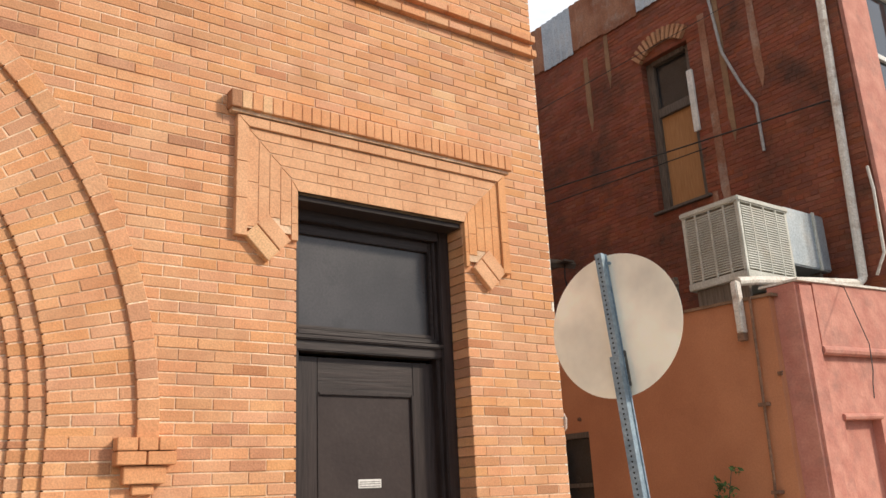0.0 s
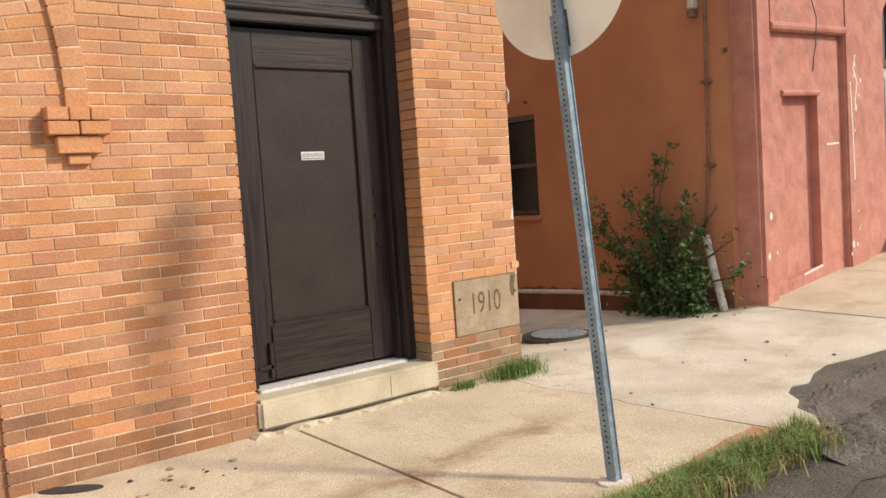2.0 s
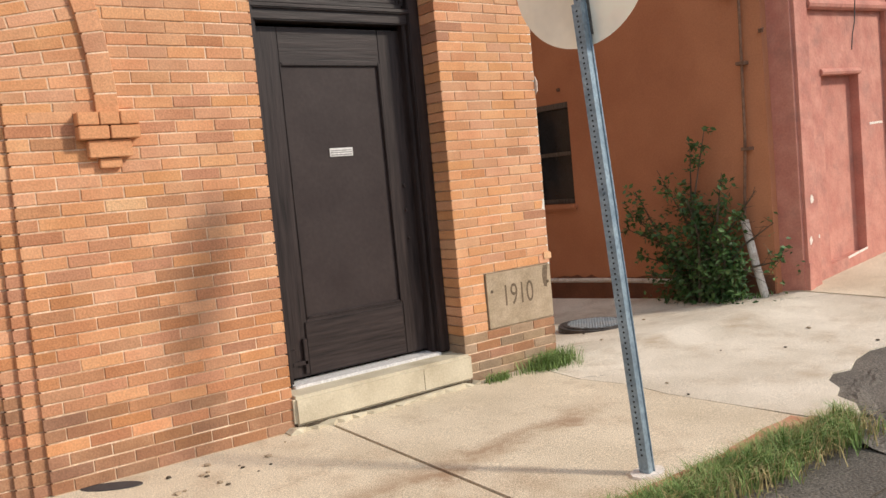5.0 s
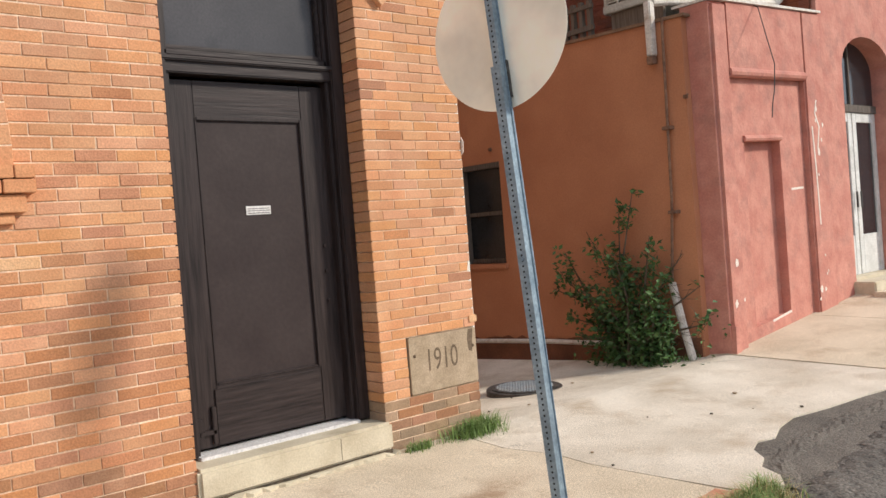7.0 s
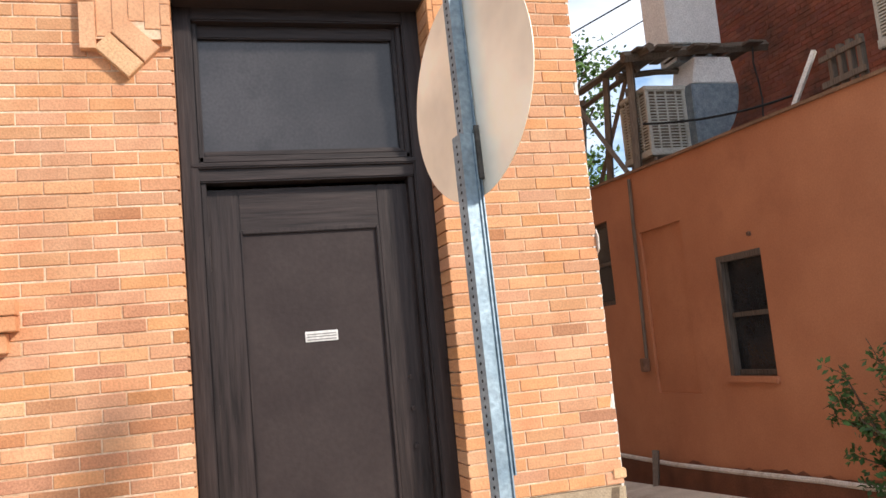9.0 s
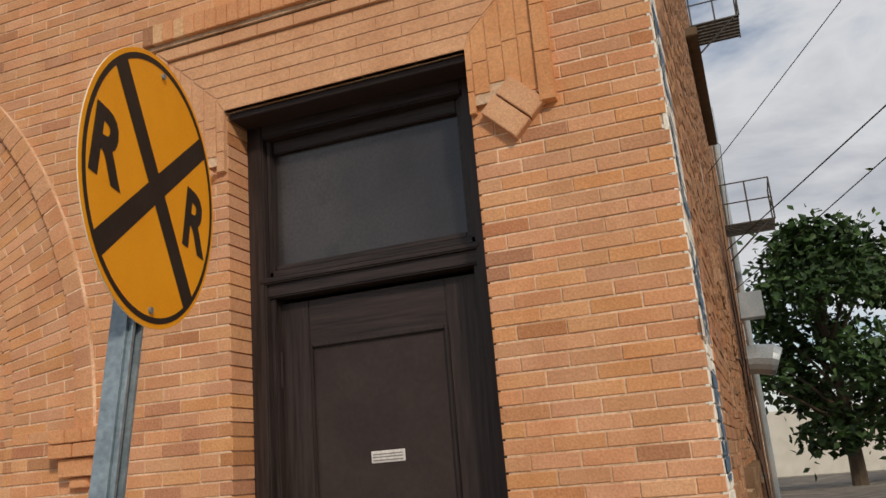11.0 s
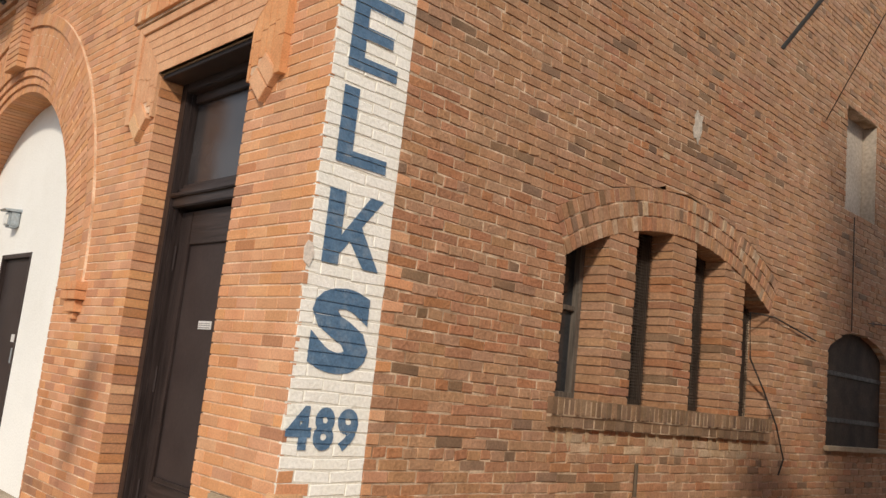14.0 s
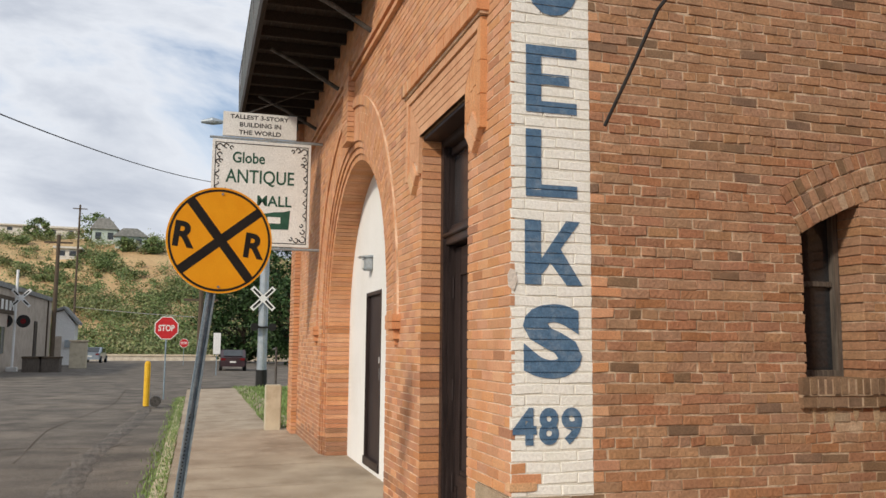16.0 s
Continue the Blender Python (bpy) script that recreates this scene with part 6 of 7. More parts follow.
part("loose_casing", box(((5.46, 2.28, 6.6), (5.5, 2.38, 7.6)), bevel=0.004), M_FRAME_W, uw, "hanging strip of white casing")
for i in range(12):
    a0 = radians(45 + 90 * i / 12)
    bmv = box(((-0.06, -0.03, 0.0), (0.02, 0.03, 0.22)), bevel=0.004)
    turned(bmv, Matrix.Translation((5.49, 2.775, 7.72)) @ Matrix.Rotation(a0 - math.pi / 2, 4, "X") @ Matrix.Translation((0, 0, 0.58)))
    part("arch_brick", bmv, M_BRICK_S, uw)
tin = thing("tin_parapet", (5.5, 4.0, 9.15), "rust-streaked corrugated tin parapet on the red wall", "parapet")
for i in range(8):
    y0 = 0.2 + i * 0.74
    bm = bmesh.new()
    prof = [(y0 + j * 0.037, 5.47 + 0.012 * math.sin(j * 1.57)) for j in range(21)]
    slab([(x, y) for y, x in prof] + [(x + 0.012, y) for y, x in prof[::-1]], 9.0 + 0.04 * (i % 2), 9.95, "xy", bm)
    part("tin_sheet", bm, M_ROOFTIN if i % 3 else M_ZINC, tin)
for k, (y, w, z0, z1) in enumerate(((2.02, 0.07, 5.2, 8.4), (1.75, 0.05, 6.2, 8.6), (1.2, 0.06, 6.8, 9.0), (4.4, 0.06, 7.4, 8.8), (2.2, 0.05, 4.6, 5.6), (3.9, 0.05, 8.0, 9.0))):
    poly = [(y - w, z0 + 0.2), (y, z0), (y + w, z0 + 0.4), (y + w * 0.8, z1), (y - w * 0.9, z1)]
    part("rust_streak", slab(poly, 5.4915, 5.495, "yz"), M_ROOFTIN if k % 2 == 0 else M_BRICK_DK, wu)
dr = thing("roof_drain", (5.4, 0.2, 3.7), "peeling white drainpipe bending along the wing roof", "drainpipe")
part("upright", tube([(5.42, 0.12, 9.0), (5.42, 0.16, 7.5), (5.4, 0.28, 4.1), (5.38, 0.28, 3.85)], 0.055, 10), M_PIPE_W, dr)
part("run", tube([(5.38, 0.28, 3.85), (5.3, 0.3, 3.78), (4.4, 0.38, 3.72), (3.5, 0.5, 3.66), (3.2, 0.52, 3.62)], 0.05, 10), M_PIPE_W, dr)
part("thin_conduit", tube([(5.44, 0.0, 5.2), (5.44, -0.02, 4.9), (5.43, 0.0, 4.1), (5.4, 0.12, 3.85)], 0.018, 6), M_PIPE_W, dr)
cl2 = thing("wall_flex", (5.45, 1.6, 6.0), "pale flexible conduit hanging on the red wall", "conduit")
part("hose", tube([(5.45, 1.85, 9.0), (5.45, 1.72, 7.6), (5.44, 1.5, 7.0), (5.45, 1.32, 6.6), (5.46, 1.32, 5.9)], 0.022, 6), M_CABLE_G, cl2)


def cooler(base, size, label, slats=26):
    """An evaporative cooler: corner posts, louvred sides, top and feet."""
    (x, y, z), (sx, sy, sz) = base, size
    c = thing("evaporative_cooler", (x + sx / 2, y + sy / 2, z), label, "cooler", "rooftop coolers")
    part("pad", box(((x + 0.03, y + 0.03, z + 0.04), (x + sx - 0.03, y + sy - 0.03, z + sz - 0.05))), M_AC_IN, c)
    part("top", box(((x - 0.02, y - 0.02, z + sz - 0.07), (x + sx + 0.02, y + sy + 0.02, z + sz)), bevel=0.015), M_AC, c)
    part("tray", box(((x - 0.01, y - 0.01, z), (x + sx + 0.01, y + sy + 0.01, z + 0.09)), bevel=0.01), M_AC, c)
    for px in (x, x + sx - 0.05):
        for py in (y, y + sy - 0.05):
            part("corner_post", box(((px, py, z), (px + 0.05, py + 0.05, z + sz - 0.04)), bevel=0.006), M_AC, c)
    for k in range(slats):
        zz = z + 0.11 + k * (sz - 0.2) / slats
        part("louvre", box(((x - 0.004, y + 0.05, zz), (x + 0.02, y + sy - 0.05, zz + 0.016)), ((x + 0.05, y - 0.004, zz), (x + sx - 0.05, y + 0.02, zz + 0.016))), M_AC, c)
    for k in (1, 2, 3):
        part("rib", box(((x - 0.008, y + sy * k / 4 - 0.012, z + 0.08), (x + 0.012, y + sy * k / 4 + 0.012, z + sz - 0.06)), bevel=0.003), M_AC, c)
        part("rib", box(((x + sx * k / 4 - 0.012, y - 0.008, z + 0.08), (x + sx * k / 4 + 0.012, y + 0.012, z + sz - 0.06)), bevel=0.003), M_AC, c)
    for px in (x + 0.05, x + sx - 0.1):
        part("foot", box(((px, y + 0.05, z - 0.4), (px + 0.05, y + sy - 0.05, z)), bevel=0.004), M_WOOD_GREY, c)
    return c


cooler((3.5, 0.57, 3.72), (0.95, 0.78, 0.95), "chalky white evaporative cooler on the wing roof")
cooler((3.4, 5.0, 3.74), (0.58, 0.7, 0.9), "weathered cooler among old timber on the wing roof", 18)
hb = thing("duct_box", (5.0, 0.8, 4.0), "dull zinc duct box beside the cooler", "duct")
part("body", box(((4.5, 0.62, 4.0), (5.35, 1.3, 4.72)), bevel=0.015), M_ZINC, hb)
part("seam", box(((5.08, 0.6, 3.99), (5.13, 0.63, 4.73)), bevel=0.004), M_AC, hb)
for sx in (4.6, 5.2):
    part("stand", box(((sx, 0.7, 3.3), (sx + 0.06, 1.2, 4.0)), bevel=0.004), M_WOOD_GREY, hb)
ed = thing("duct_elbow", (4.35, 4.9, 3.6), "large zinc duct elbow on the wing roof", "duct")
# darker steel than the other ducts: its colour carries the elbow's shade
part("elbow", slab([(3.98, 3.75)] + [(3.98 + 0.7 * math.sin(k * math.pi / 20), 4.62 - 0.86 * math.cos(k * math.pi / 20)) for k in range(1, 11)] + [(3.98, 4.62)], 4.84, 5.4, "xz", bevel=0.012), M_GALV, ed)
part("riser", slab([(4.02, 4.63), (4.68, 4.63), (4.62, 4.98), (4.1, 4.98)], 4.86, 5.38, "xz", bevel=0.01), M_WHITE, ed, "crumpled pale transition piece")
wd = thing("white_duct", (4.25, 5.3, 4.98), "tall white sheet-metal duct on the wing roof", "duct")
part("shaft", box(((3.86, 5.02, 5.22), (4.64, 5.6, 8.2)), bevel=0.012), M_WHITE, wd)
part("throat", box(((3.98, 5.06, 4.98), (4.58, 5.5, 5.23)), bevel=0.02), M_ZINC, wd)
lum = thing("timber_frame", (3.4, 5.9, 3.6), "collapsing grey timber frame on the wing roof", "timber frame")
for p, q, r in (((3.34, 5.3, 3.5), (3.32, 5.14, 5.02), 0.06), ((3.34, 6.08, 3.52), (3.34, 5.84, 5.1), 0.055), ((3.34, 6.94, 3.55), (3.36, 6.66, 4.98), 0.055), ((3.3, 7.0, 5.2), (3.28, 5.46, 3.62), 0.045), ((3.4, 6.6, 3.55), (3.4, 5.4, 4.9), 0.035), ((3.9, 6.3, 3.55), (3.85, 6.2, 5.0), 0.045)):
    part("post", tube([p, q], r, 4), M_WOOD_GREY, lum)
for p, q, r in (((3.1, 4.92, 4.98), (5.16, 4.82, 5.12), 0.075), ((3.3, 6.6, 5.08), (3.32, 4.6, 5.0), 0.06), ((3.36, 7.0, 4.86), (3.4, 5.1, 4.9), 0.045), ((3.2, 5.3, 4.86), (4.3, 5.25, 4.93), 0.05)):
    part("beam", tube([p, tuple((a + b) / 2 + 0.03 for a, b in zip(p, q)), q], [r, r * 0.85, r], 5), M_WOOD_GREYY, lum)
rk = random.Random(17)
for k in range(7):
    x, y = 3.2 + 0.26 * k, 4.7 + rk.uniform(-0.1, 0.1)
    part("lath", box(((x, y, 5.02 + 0.012 * k), (x + rk.uniform(0.12, 0.24), y + rk.uniform(0.6, 1.1), 5.05 + 0.012 * k))), M_WOOD_GREYY, lum)
cdr = thing("roof_cable", (3.2, 4.6, 4.2), "black cable slung in front of the old cooler", "cable")
part("wire", tube(wobble((3.28, 4.93, 4.12), (5.1, 4.4, 4.3), 8, 0.08), 0.016, 5), M_CABLE, cdr)
part("drop", tube(wobble((4.9, 4.75, 5.08), (4.85, 4.6, 3.9), 5, 0.0, 0.03), 0.012, 5), M_CABLE, cdr)
stk = thing("leaning_stick", (3.3, 2.3, 3.45), "pale stick leaning on the wing roof", "stick")
part("stick", tube([(3.32, 2.32, 3.45), (3.62, 2.24, 4.05)], 0.03, 4), M_PIPE_W, stk)
wr = thing("roof_crate", (3.5, 1.7, 3.45), "broken grey timber crate on the wing roof", "crate")
for k in range(4):
    part("slat", box(((3.5, 1.55 + 0.12 * k, 3.4), (3.56, 1.6 + 0.12 * k, 3.95)), bevel=0.004), M_WOOD_GREY, wr)
part("rail", box(((3.48, 1.5, 3.6), (3.51, 2.05, 3.66)), ((3.48, 1.5, 3.85), (3.51, 2.05, 3.9)), bevel=0.004), M_WOOD_GREY, wr)


# ---- crossing sign by the kerb ----
PB, PT = Vector((-1.34, -2.003, -0.05)), Vector((-1.272, -1.682, 2.76))
pax = (PT - PB).normalized()
fwd = Vector((0.974, 0.225, 0.0))
fwd = (fwd - pax * fwd.dot(pax)).normalized()
lat = pax.cross(fwd)
POLE = Matrix((( *lat, 0), (*fwd, 0), (*pax, 0), (0, 0, 0, 1))).transposed()
POLE = Matrix.Translation(PB) @ POLE
rr = thing("crossing_sign", PB, "round amber railroad-crossing sign on a leaning punched steel post", "road sign")


def channel(w, y0, y1, t, z0, z1):
    """A rolled steel U: the web towards the back, two flanges and narrow lips towards the sign."""
    h, e = w / 2, w / 2 + 0.007
    outline = [(-h, y0), (h, y0), (h, y1 - t), (e, y1 - t), (e, y1), (h - t, y1), (h - t, y0 + t), (-h + t, y0 + t), (-h + t, y1), (-e, y1), (-e, y1 - t), (-h, y1 - t)]
    return slab(outline, z0, z1, "xy", bevel=0.001)


def punched(y0, y1, z0, z1):
    """Holes down the web, shown on its two faces."""
    bm, z = bmesh.new(), z0
    while z < z1:
        for y, turn in ((y0 - 0.0006, 1), (y1 + 0.0006, -1)):
            ring = [bm.verts.new((0.0055 * math.cos(k * math.pi / 4), y, z + 0.0055 * math.sin(k * math.pi / 4))) for k in range(8)]
            bm.faces.new(ring[::turn])
        z += 0.0254
    return bm


LEN = (PT - PB).length
part("lower_post", turned(channel(0.05, -0.034, 0.014, 0.0045, 0.0, 2.27), POLE), M_GALV, rr)
part("upper_post", turned(channel(0.039, -0.016, 0.03, 0.0045, 1.22, LEN), POLE), M_GALV, rr)
tagged(part("web_punching", turned(punched(-0.034, -0.0295, 0.1, 2.25), POLE), M_HOLE, rr), kind="stuff")
tagged(part("web_punching", turned(punched(-0.016, -0.0115, 2.29, LEN - 0.02), POLE), M_HOLE, rr), kind="stuff")
part("clamp", turned(box(((-0.036, 0.016, 2.12), (-0.028, 0.036, 2.3)), bevel=0.002), POLE), M_IRON, rr)
part("post_bolt", turned(tube([(0.0, -0.042, 1.35), (0.0, 0.0, 1.35)], 0.007, 8), POLE), M_GALV, rr)
part("base_grout", turned(slab([(0.1 * math.cos(a * 0.6), 0.07 * math.sin(a * 0.6)) for a in range(10)], -0.02, 0.012), Matrix.Translation((PB.x, PB.y, -0.045))), M_CHIP, rr, "pale grout patch round the post")
# the disc, in its own plane: u to the reader's right, v up
SC = PB + pax * (2.43 / pax.z)
sn = fwd
tilt = (Vector((0, 0, 1)) - sn * sn.z).normalized()
su, sv = tilt.cross(sn), tilt
DISC = Matrix(((*su, 0), (*sv, 0), (*sn, 0), (0, 0, 0, 1))).transposed()
DISC = Matrix.Translation(SC + sn * 0.036) @ DISC
RS = 0.376
circ = lambda r, n=72: [(r * math.cos(2 * math.pi * i / n), r * math.sin(2 * math.pi * i / n)) for i in range(n)]
plate = part("plate", turned(slab(circ(RS), -0.0025, 0.0), DISC), M_SIGN_BACK, rr, "bare aluminium back")
part("face", turned(slab(circ(RS - 0.001), 0.0002, 0.0012), DISC), M_SIGN_Y, plate, "amber reflective face")


def annulus(r0, r1, z, n=72):
    bm = bmesh.new()
    a, b = [[bm.verts.new((x, y, z)) for x, y in circ(r, n)] for r in (r0, r1)]
    for i in range(n):
        bm.faces.new((a[i], b[i], b[(i + 1) % n], a[(i + 1) % n]))
    return bm


part("border", turned(annulus(RS - 0.03, RS - 0.014, 0.0022), DISC), M_BLACK, plate)
bm = bmesh.new()
rx, w = RS - 0.028, 0.033
for a in (radians(39), radians(-51)):
    d, s = Vector((math.cos(a), math.sin(a), 0)), Vector((-math.sin(a), math.cos(a), 0))
    e = math.sqrt(rx * rx - w * w)
    lift = Vector((0, 0, 0.0020 if a > 0 else 0.0024))
    bm.faces.new([bm.verts.new(p + lift) for p in (d * e + s * w, -d * e + s * w, -d * e - s * w, d * e - s * w)][::1])
for f in bm.faces:
    f.normal_update()
    if f.normal.z < 0:
        f.normal_flip()
part("cross", turned(bm, DISC), M_BLACK, plate, "black diagonal cross")
for cx in (-0.25, 0.25):
    ru, rv = su * 0.9945 - sv * 0.1045, sv * 0.9945 + su * 0.1045
    base = SC + sn * 0.0386 + ru * (cx - 0.075) - rv * 0.09
    lettering("R", base, ru, rv, 0.15, 0.18, M_BLACK, plate, 0.035, "letter_R")
for y in (-0.33, 0.33):
    part("bolt", turned(tube([(0, y, -0.012), (0, y, 0.008)], 0.009, 8), DISC), M_GALV, rr)

# ---- hanging shop sign ----
ss = thing("shop_sign", (-8.6, -0.95, 3.19), "white double-board shop sign hung from iron rods", "sign")
lo = part("lower_board", box(((-8.63, -1.735, 3.19), (-8.57, -0.19, 4.87)), bevel=0.006), M_SIGNBOARD, ss)
up = part("upper_board", box(((-8.62, -1.588, 4.93), (-8.58, -0.43, 5.325)), bevel=0.005), M_SIGNBOARD, ss)
fx = -8.568
for z0, z1, y0, y1 in ((3.24, 4.82, -1.69, -0.235),):
    part("border_line", box(((fx, y0, z0), (fx + 0.002, y0 + 0.012, z1)), ((fx, y1 - 0.012, z0), (fx + 0.002, y1, z1)), ((fx, y0, z0), (fx + 0.002, y1, z0 + 0.012)), ((fx, y0, z1 - 0.012), (fx + 0.002, y1, z1))), M_BLACK, lo)
U, V = (0, 1, 0), (0, 0, 1)
for text, y0, y1, z0, z1 in (("TALLEST 3-STORY", -1.48, -0.56, 5.215, 5.285), ("BUILDING IN", -1.33, -0.68, 5.09, 5.165), ("THE WORLD", -1.34, -0.68, 4.965, 5.04)):
    lettering(text, (-8.5785, y0, z0), U, V, y1 - y0, z1 - z0, M_BLACK, up, 0.025)
for text, y0, y1, z0, z1, b in (("Globe", -1.42, -0.92, 4.50, 4.68, 0.02), ("ANTIQUE", -1.52, -0.45, 4.14, 4.40, 0.012), ("MALL", -1.02, -0.48, 3.83, 4.0, 0.02)):
    lettering(text, (fx + 0.001, y0, z0), U, V, y1 - y0, z1 - z0, M_GREEN_INK, lo, b)
part("flag_shape", slab([(-1.05, 3.5), (-0.95, 3.46), (-0.52, 3.47), (-0.5, 3.78), (-0.6, 3.75), (-0.75, 3.74), (-0.95, 3.7)], fx, fx + 0.002, "yz"), M_GREEN_INK, lo)
part("number_bar", box(((fx + 0.002, -0.85, 3.56), (fx + 0.004, -0.65, 3.66))), M_SIGNBOARD, lo)
for (yc, zc, sy, sz) in ((-1.62, 4.74, 1, 1), (-0.3, 4.74, -1, 1), (-1.62, 3.32, 1, -1), (-0.3, 3.32, -1, -1)):
    bm = bmesh.new()
    for k, (a, b, r) in enumerate(((0.0, 0.0, 0.05), (0.1, 0.02, 0.035), (0.0, -0.12, 0.035), (0.18, 0.0, 0.025), (0.02, -0.22, 0.025))):
        pts = [(fx + 0.001, yc + sy * (a + r * math.cos(t)), zc + sz * (b + r * math.sin(t))) for t in [i * 0.7 for i in range(8)]]
        tube(pts, 0.009, 4, bm)
    part("scroll", bm, M_BLACK, lo, "black scroll ornament")
for k in range(5):
    bm = bmesh.new()
    for yy in (-1.65, -0.275):
        zz = 3.7 + k * 0.2
        tube([(fx + 0.001, yy + 0.03 * math.sin(i * 1.1), zz - 0.08 + i * 0.02) for i in range(9)], 0.008, 4, bm)
    part("scroll", bm, M_BLACK, lo, "black scroll ornament")
for z in (4.9, 3.16):
    part("hanging_rod", tube([(-8.6, -1.78, z), (-8.6, 0.02, z)], 0.022, 8), M_ZINC, ss)
part("stay", tube([(-8.6, -1.2, 5.33), (-8.6, -0.3, 5.75), (-8.6, 0.02, 5.8)], 0.01, 6), M_IRON, ss)

# ---- shrub by the alley wall ----
brng = random.Random(8)
bush = thing("shrub", (2.75, 0.75, -0.06), "leggy green shrub growing against the alley wall", "shrub")
spots, stems = [], bmesh.new()
heads = [(2.85, 0.66, 1.7), (2.86, 0.86, 1.5), (2.75, 1.22, 1.33), (2.7, 1.5, 1.12), (2.74, 1.75, 0.72), (2.7, 1.55, 0.85), (2.98, 0.2, 1.05), (3.02, 0.05, 0.72), (3.0, -0.02, 0.35), (2.8, 0.45, 1.25), (2.72, 1.0, 1.1), (2.62, 0.75, 1.0), (2.6, 1.2, 0.7), (2.72, 1.5, 0.4), (2.58, 0.95, 0.55), (2.6, 0.4, 0.7), (2.68, 0.2, 0.3), (2.55, 1.25, 0.2), (2.95, 1.0, 0.9), (2.95, 0.6, 1.0)]
for i, h in enumerate(heads):
    h = Vector(h) + Vector((0.13, 0.1, 0.0))
    root = Vector((2.93 + brng.uniform(-0.1, 0.1), 0.76 + brng.uniform(-0.15, 0.2), -0.1))
    midp = root.lerp(h, 0.5) + Vector((brng.uniform(-0.06, 0.06), brng.uniform(-0.06, 0.06), 0.16))
    tube([root, midp, h], [0.018, 0.012, 0.004], 5, stems)
    # side twigs carry the leaves in sprays
    for _ in range(10 if h.z > 1.05 else 15):
        k = brng.uniform(0.3, 1.0)
        p = root.lerp(midp, k * 2) if k < 0.5 else midp.lerp(h, k * 2 - 1)
        d = Vector((brng.gauss(0, 0.6), brng.gauss(0, 1), brng.gauss(0.35, 0.7))).normalized() * brng.uniform(0.1, 0.26) * (0.55 if h.z > 1.2 and k > 0.7 else 1.0)
        tube([p, p + d], [0.004, 0.002], 3, stems)
        for m in range(10):
            q = p + d * brng.uniform(0.15, 1.1) + Vector((brng.gauss(0, 0.022), brng.gauss(0, 0.022), brng.gauss(0, 0.022)))
            if q.z > -0.08 and q.x < 3.17 and not (abs((q.x - 3.13) * 0.66 - (q.y - 0.36) * 0.75) < 0.11 and q.y < 0.5):
                spots.append(q)
for _ in range(2600):
    q = Vector((brng.gauss(2.95, 0.11), brng.gauss(0.76, 0.3), abs(brng.gauss(0, 0.34)) - 0.1))
    if q.x < 3.17 and q.y < 1.5 and not (abs((q.x - 3.13) * 0.66 - (q.y - 0.36) * 0.75) < 0.11 and q.y < 0.5):
        spots.append(q)
part("stem", stems, M_BARK, bush)
part("foliage", leaves(spots, 0.066, brng), M_LEAF, bush)

# ---- grass ----
grng = random.Random(9)


def tuft(name, spots, h, mat, label, wide=0.006):
    ob = part(name, blades(spots, h, grng, wide), mat, None)
    return tagged(ob, label, "grass", kind="stuff")


kerb_spots = []
for _ in range(15000):
    x = grng.uniform(-2.0, -0.02)
    y = -2.2 - abs(grng.gauss(0, 0.09)) - 0.05 * math.sin(x * 5) ** 2
    if noise.noise((x * 9, y * 9, 4.0)) > -0.22 + 0.25 * grng.random():
        kerb_spots.append((x, y, -0.09))
tuft("grass_strip", kerb_spots, 0.13, M_GRASS, "ragged green grass strip along the kerb", 0.0028)
tuft("dry_grass", [(grng.uniform(-2.0, -0.0), -2.2 - abs(grng.gauss(0, 0.12)), -0.09) for _ in range(3200)], 0.13, M_STRAW, "dry straw among the kerb grass", 0.0026)
tuft("corner_grass", [(-0.22 + grng.gauss(0, 0.1), -0.07 - abs(grng.gauss(0, 0.06)), -0.01) for _ in range(700)] + [(-0.03 + grng.gauss(0, 0.06), -0.02 - abs(grng.gauss(0, 0.07)), -0.01) for _ in range(350)], 0.13, M_GRASS, "bright grass tuft at the wall corner", 0.003)
tuft("step_weeds", [(-0.66 + grng.gauss(0, 0.05), -0.07 - abs(grng.gauss(0, 0.03)), -0.01) for _ in range(260)], 0.07, M_GRASS, "small weeds beside the step", 0.0035)
tuft("gutter_grass", [(grng.uniform(-24, -2.0), -2.13 - abs(grng.gauss(0, 0.13)), -0.08) for _ in range(7500)], 0.075, M_GRASS, "thin grass along the street kerb", 0.007)
weed_y = [grng.uniform(0.2, 4.5) for _ in range(500)]
tuft("alley_weeds", [(3.1 + grng.gauss(0, 0.05), y, gz(3.1, y) - 0.005) for y in weed_y], 0.07, M_GRASS, "thin weeds along the alley wall")
tagged(part("lawn_ground", slab([(-30, -0.45), (-12.3, -0.35), (-12.3, 14), (-30, 14)], -0.2, -0.015), M_LAWN, None), "patchy lawn beyond the hall", "lawn", kind="structure")
tuft("lawn_grass", [(-12.4 - 17 * grng.random() ** 1.3, grng.uniform(-0.4, 3.0), -0.02) for _ in range(9000)], 0.12, M_GRASS, "green lawn grass beyond the hall", 0.012)
pl = thing("entry_pier", (-12.25, -0.35, 0.0), "low cream masonry pier at the end of the hall", "pier")
part("block", box(((-12.5, -0.5, -0.1), (-12.15, -0.2, 0.86)), bevel=0.015), M_STEP, pl)
part("rail_post", tube([(-12.45, -0.3, 0.85), (-12.45, -0.3, 1.6)], 0.025, 6), M_IRON, pl)
part("handrail", tube([(-12.45, -0.3, 1.58), (-13.2, -0.3, 1.55)], 0.022, 6), M_IRON, pl)

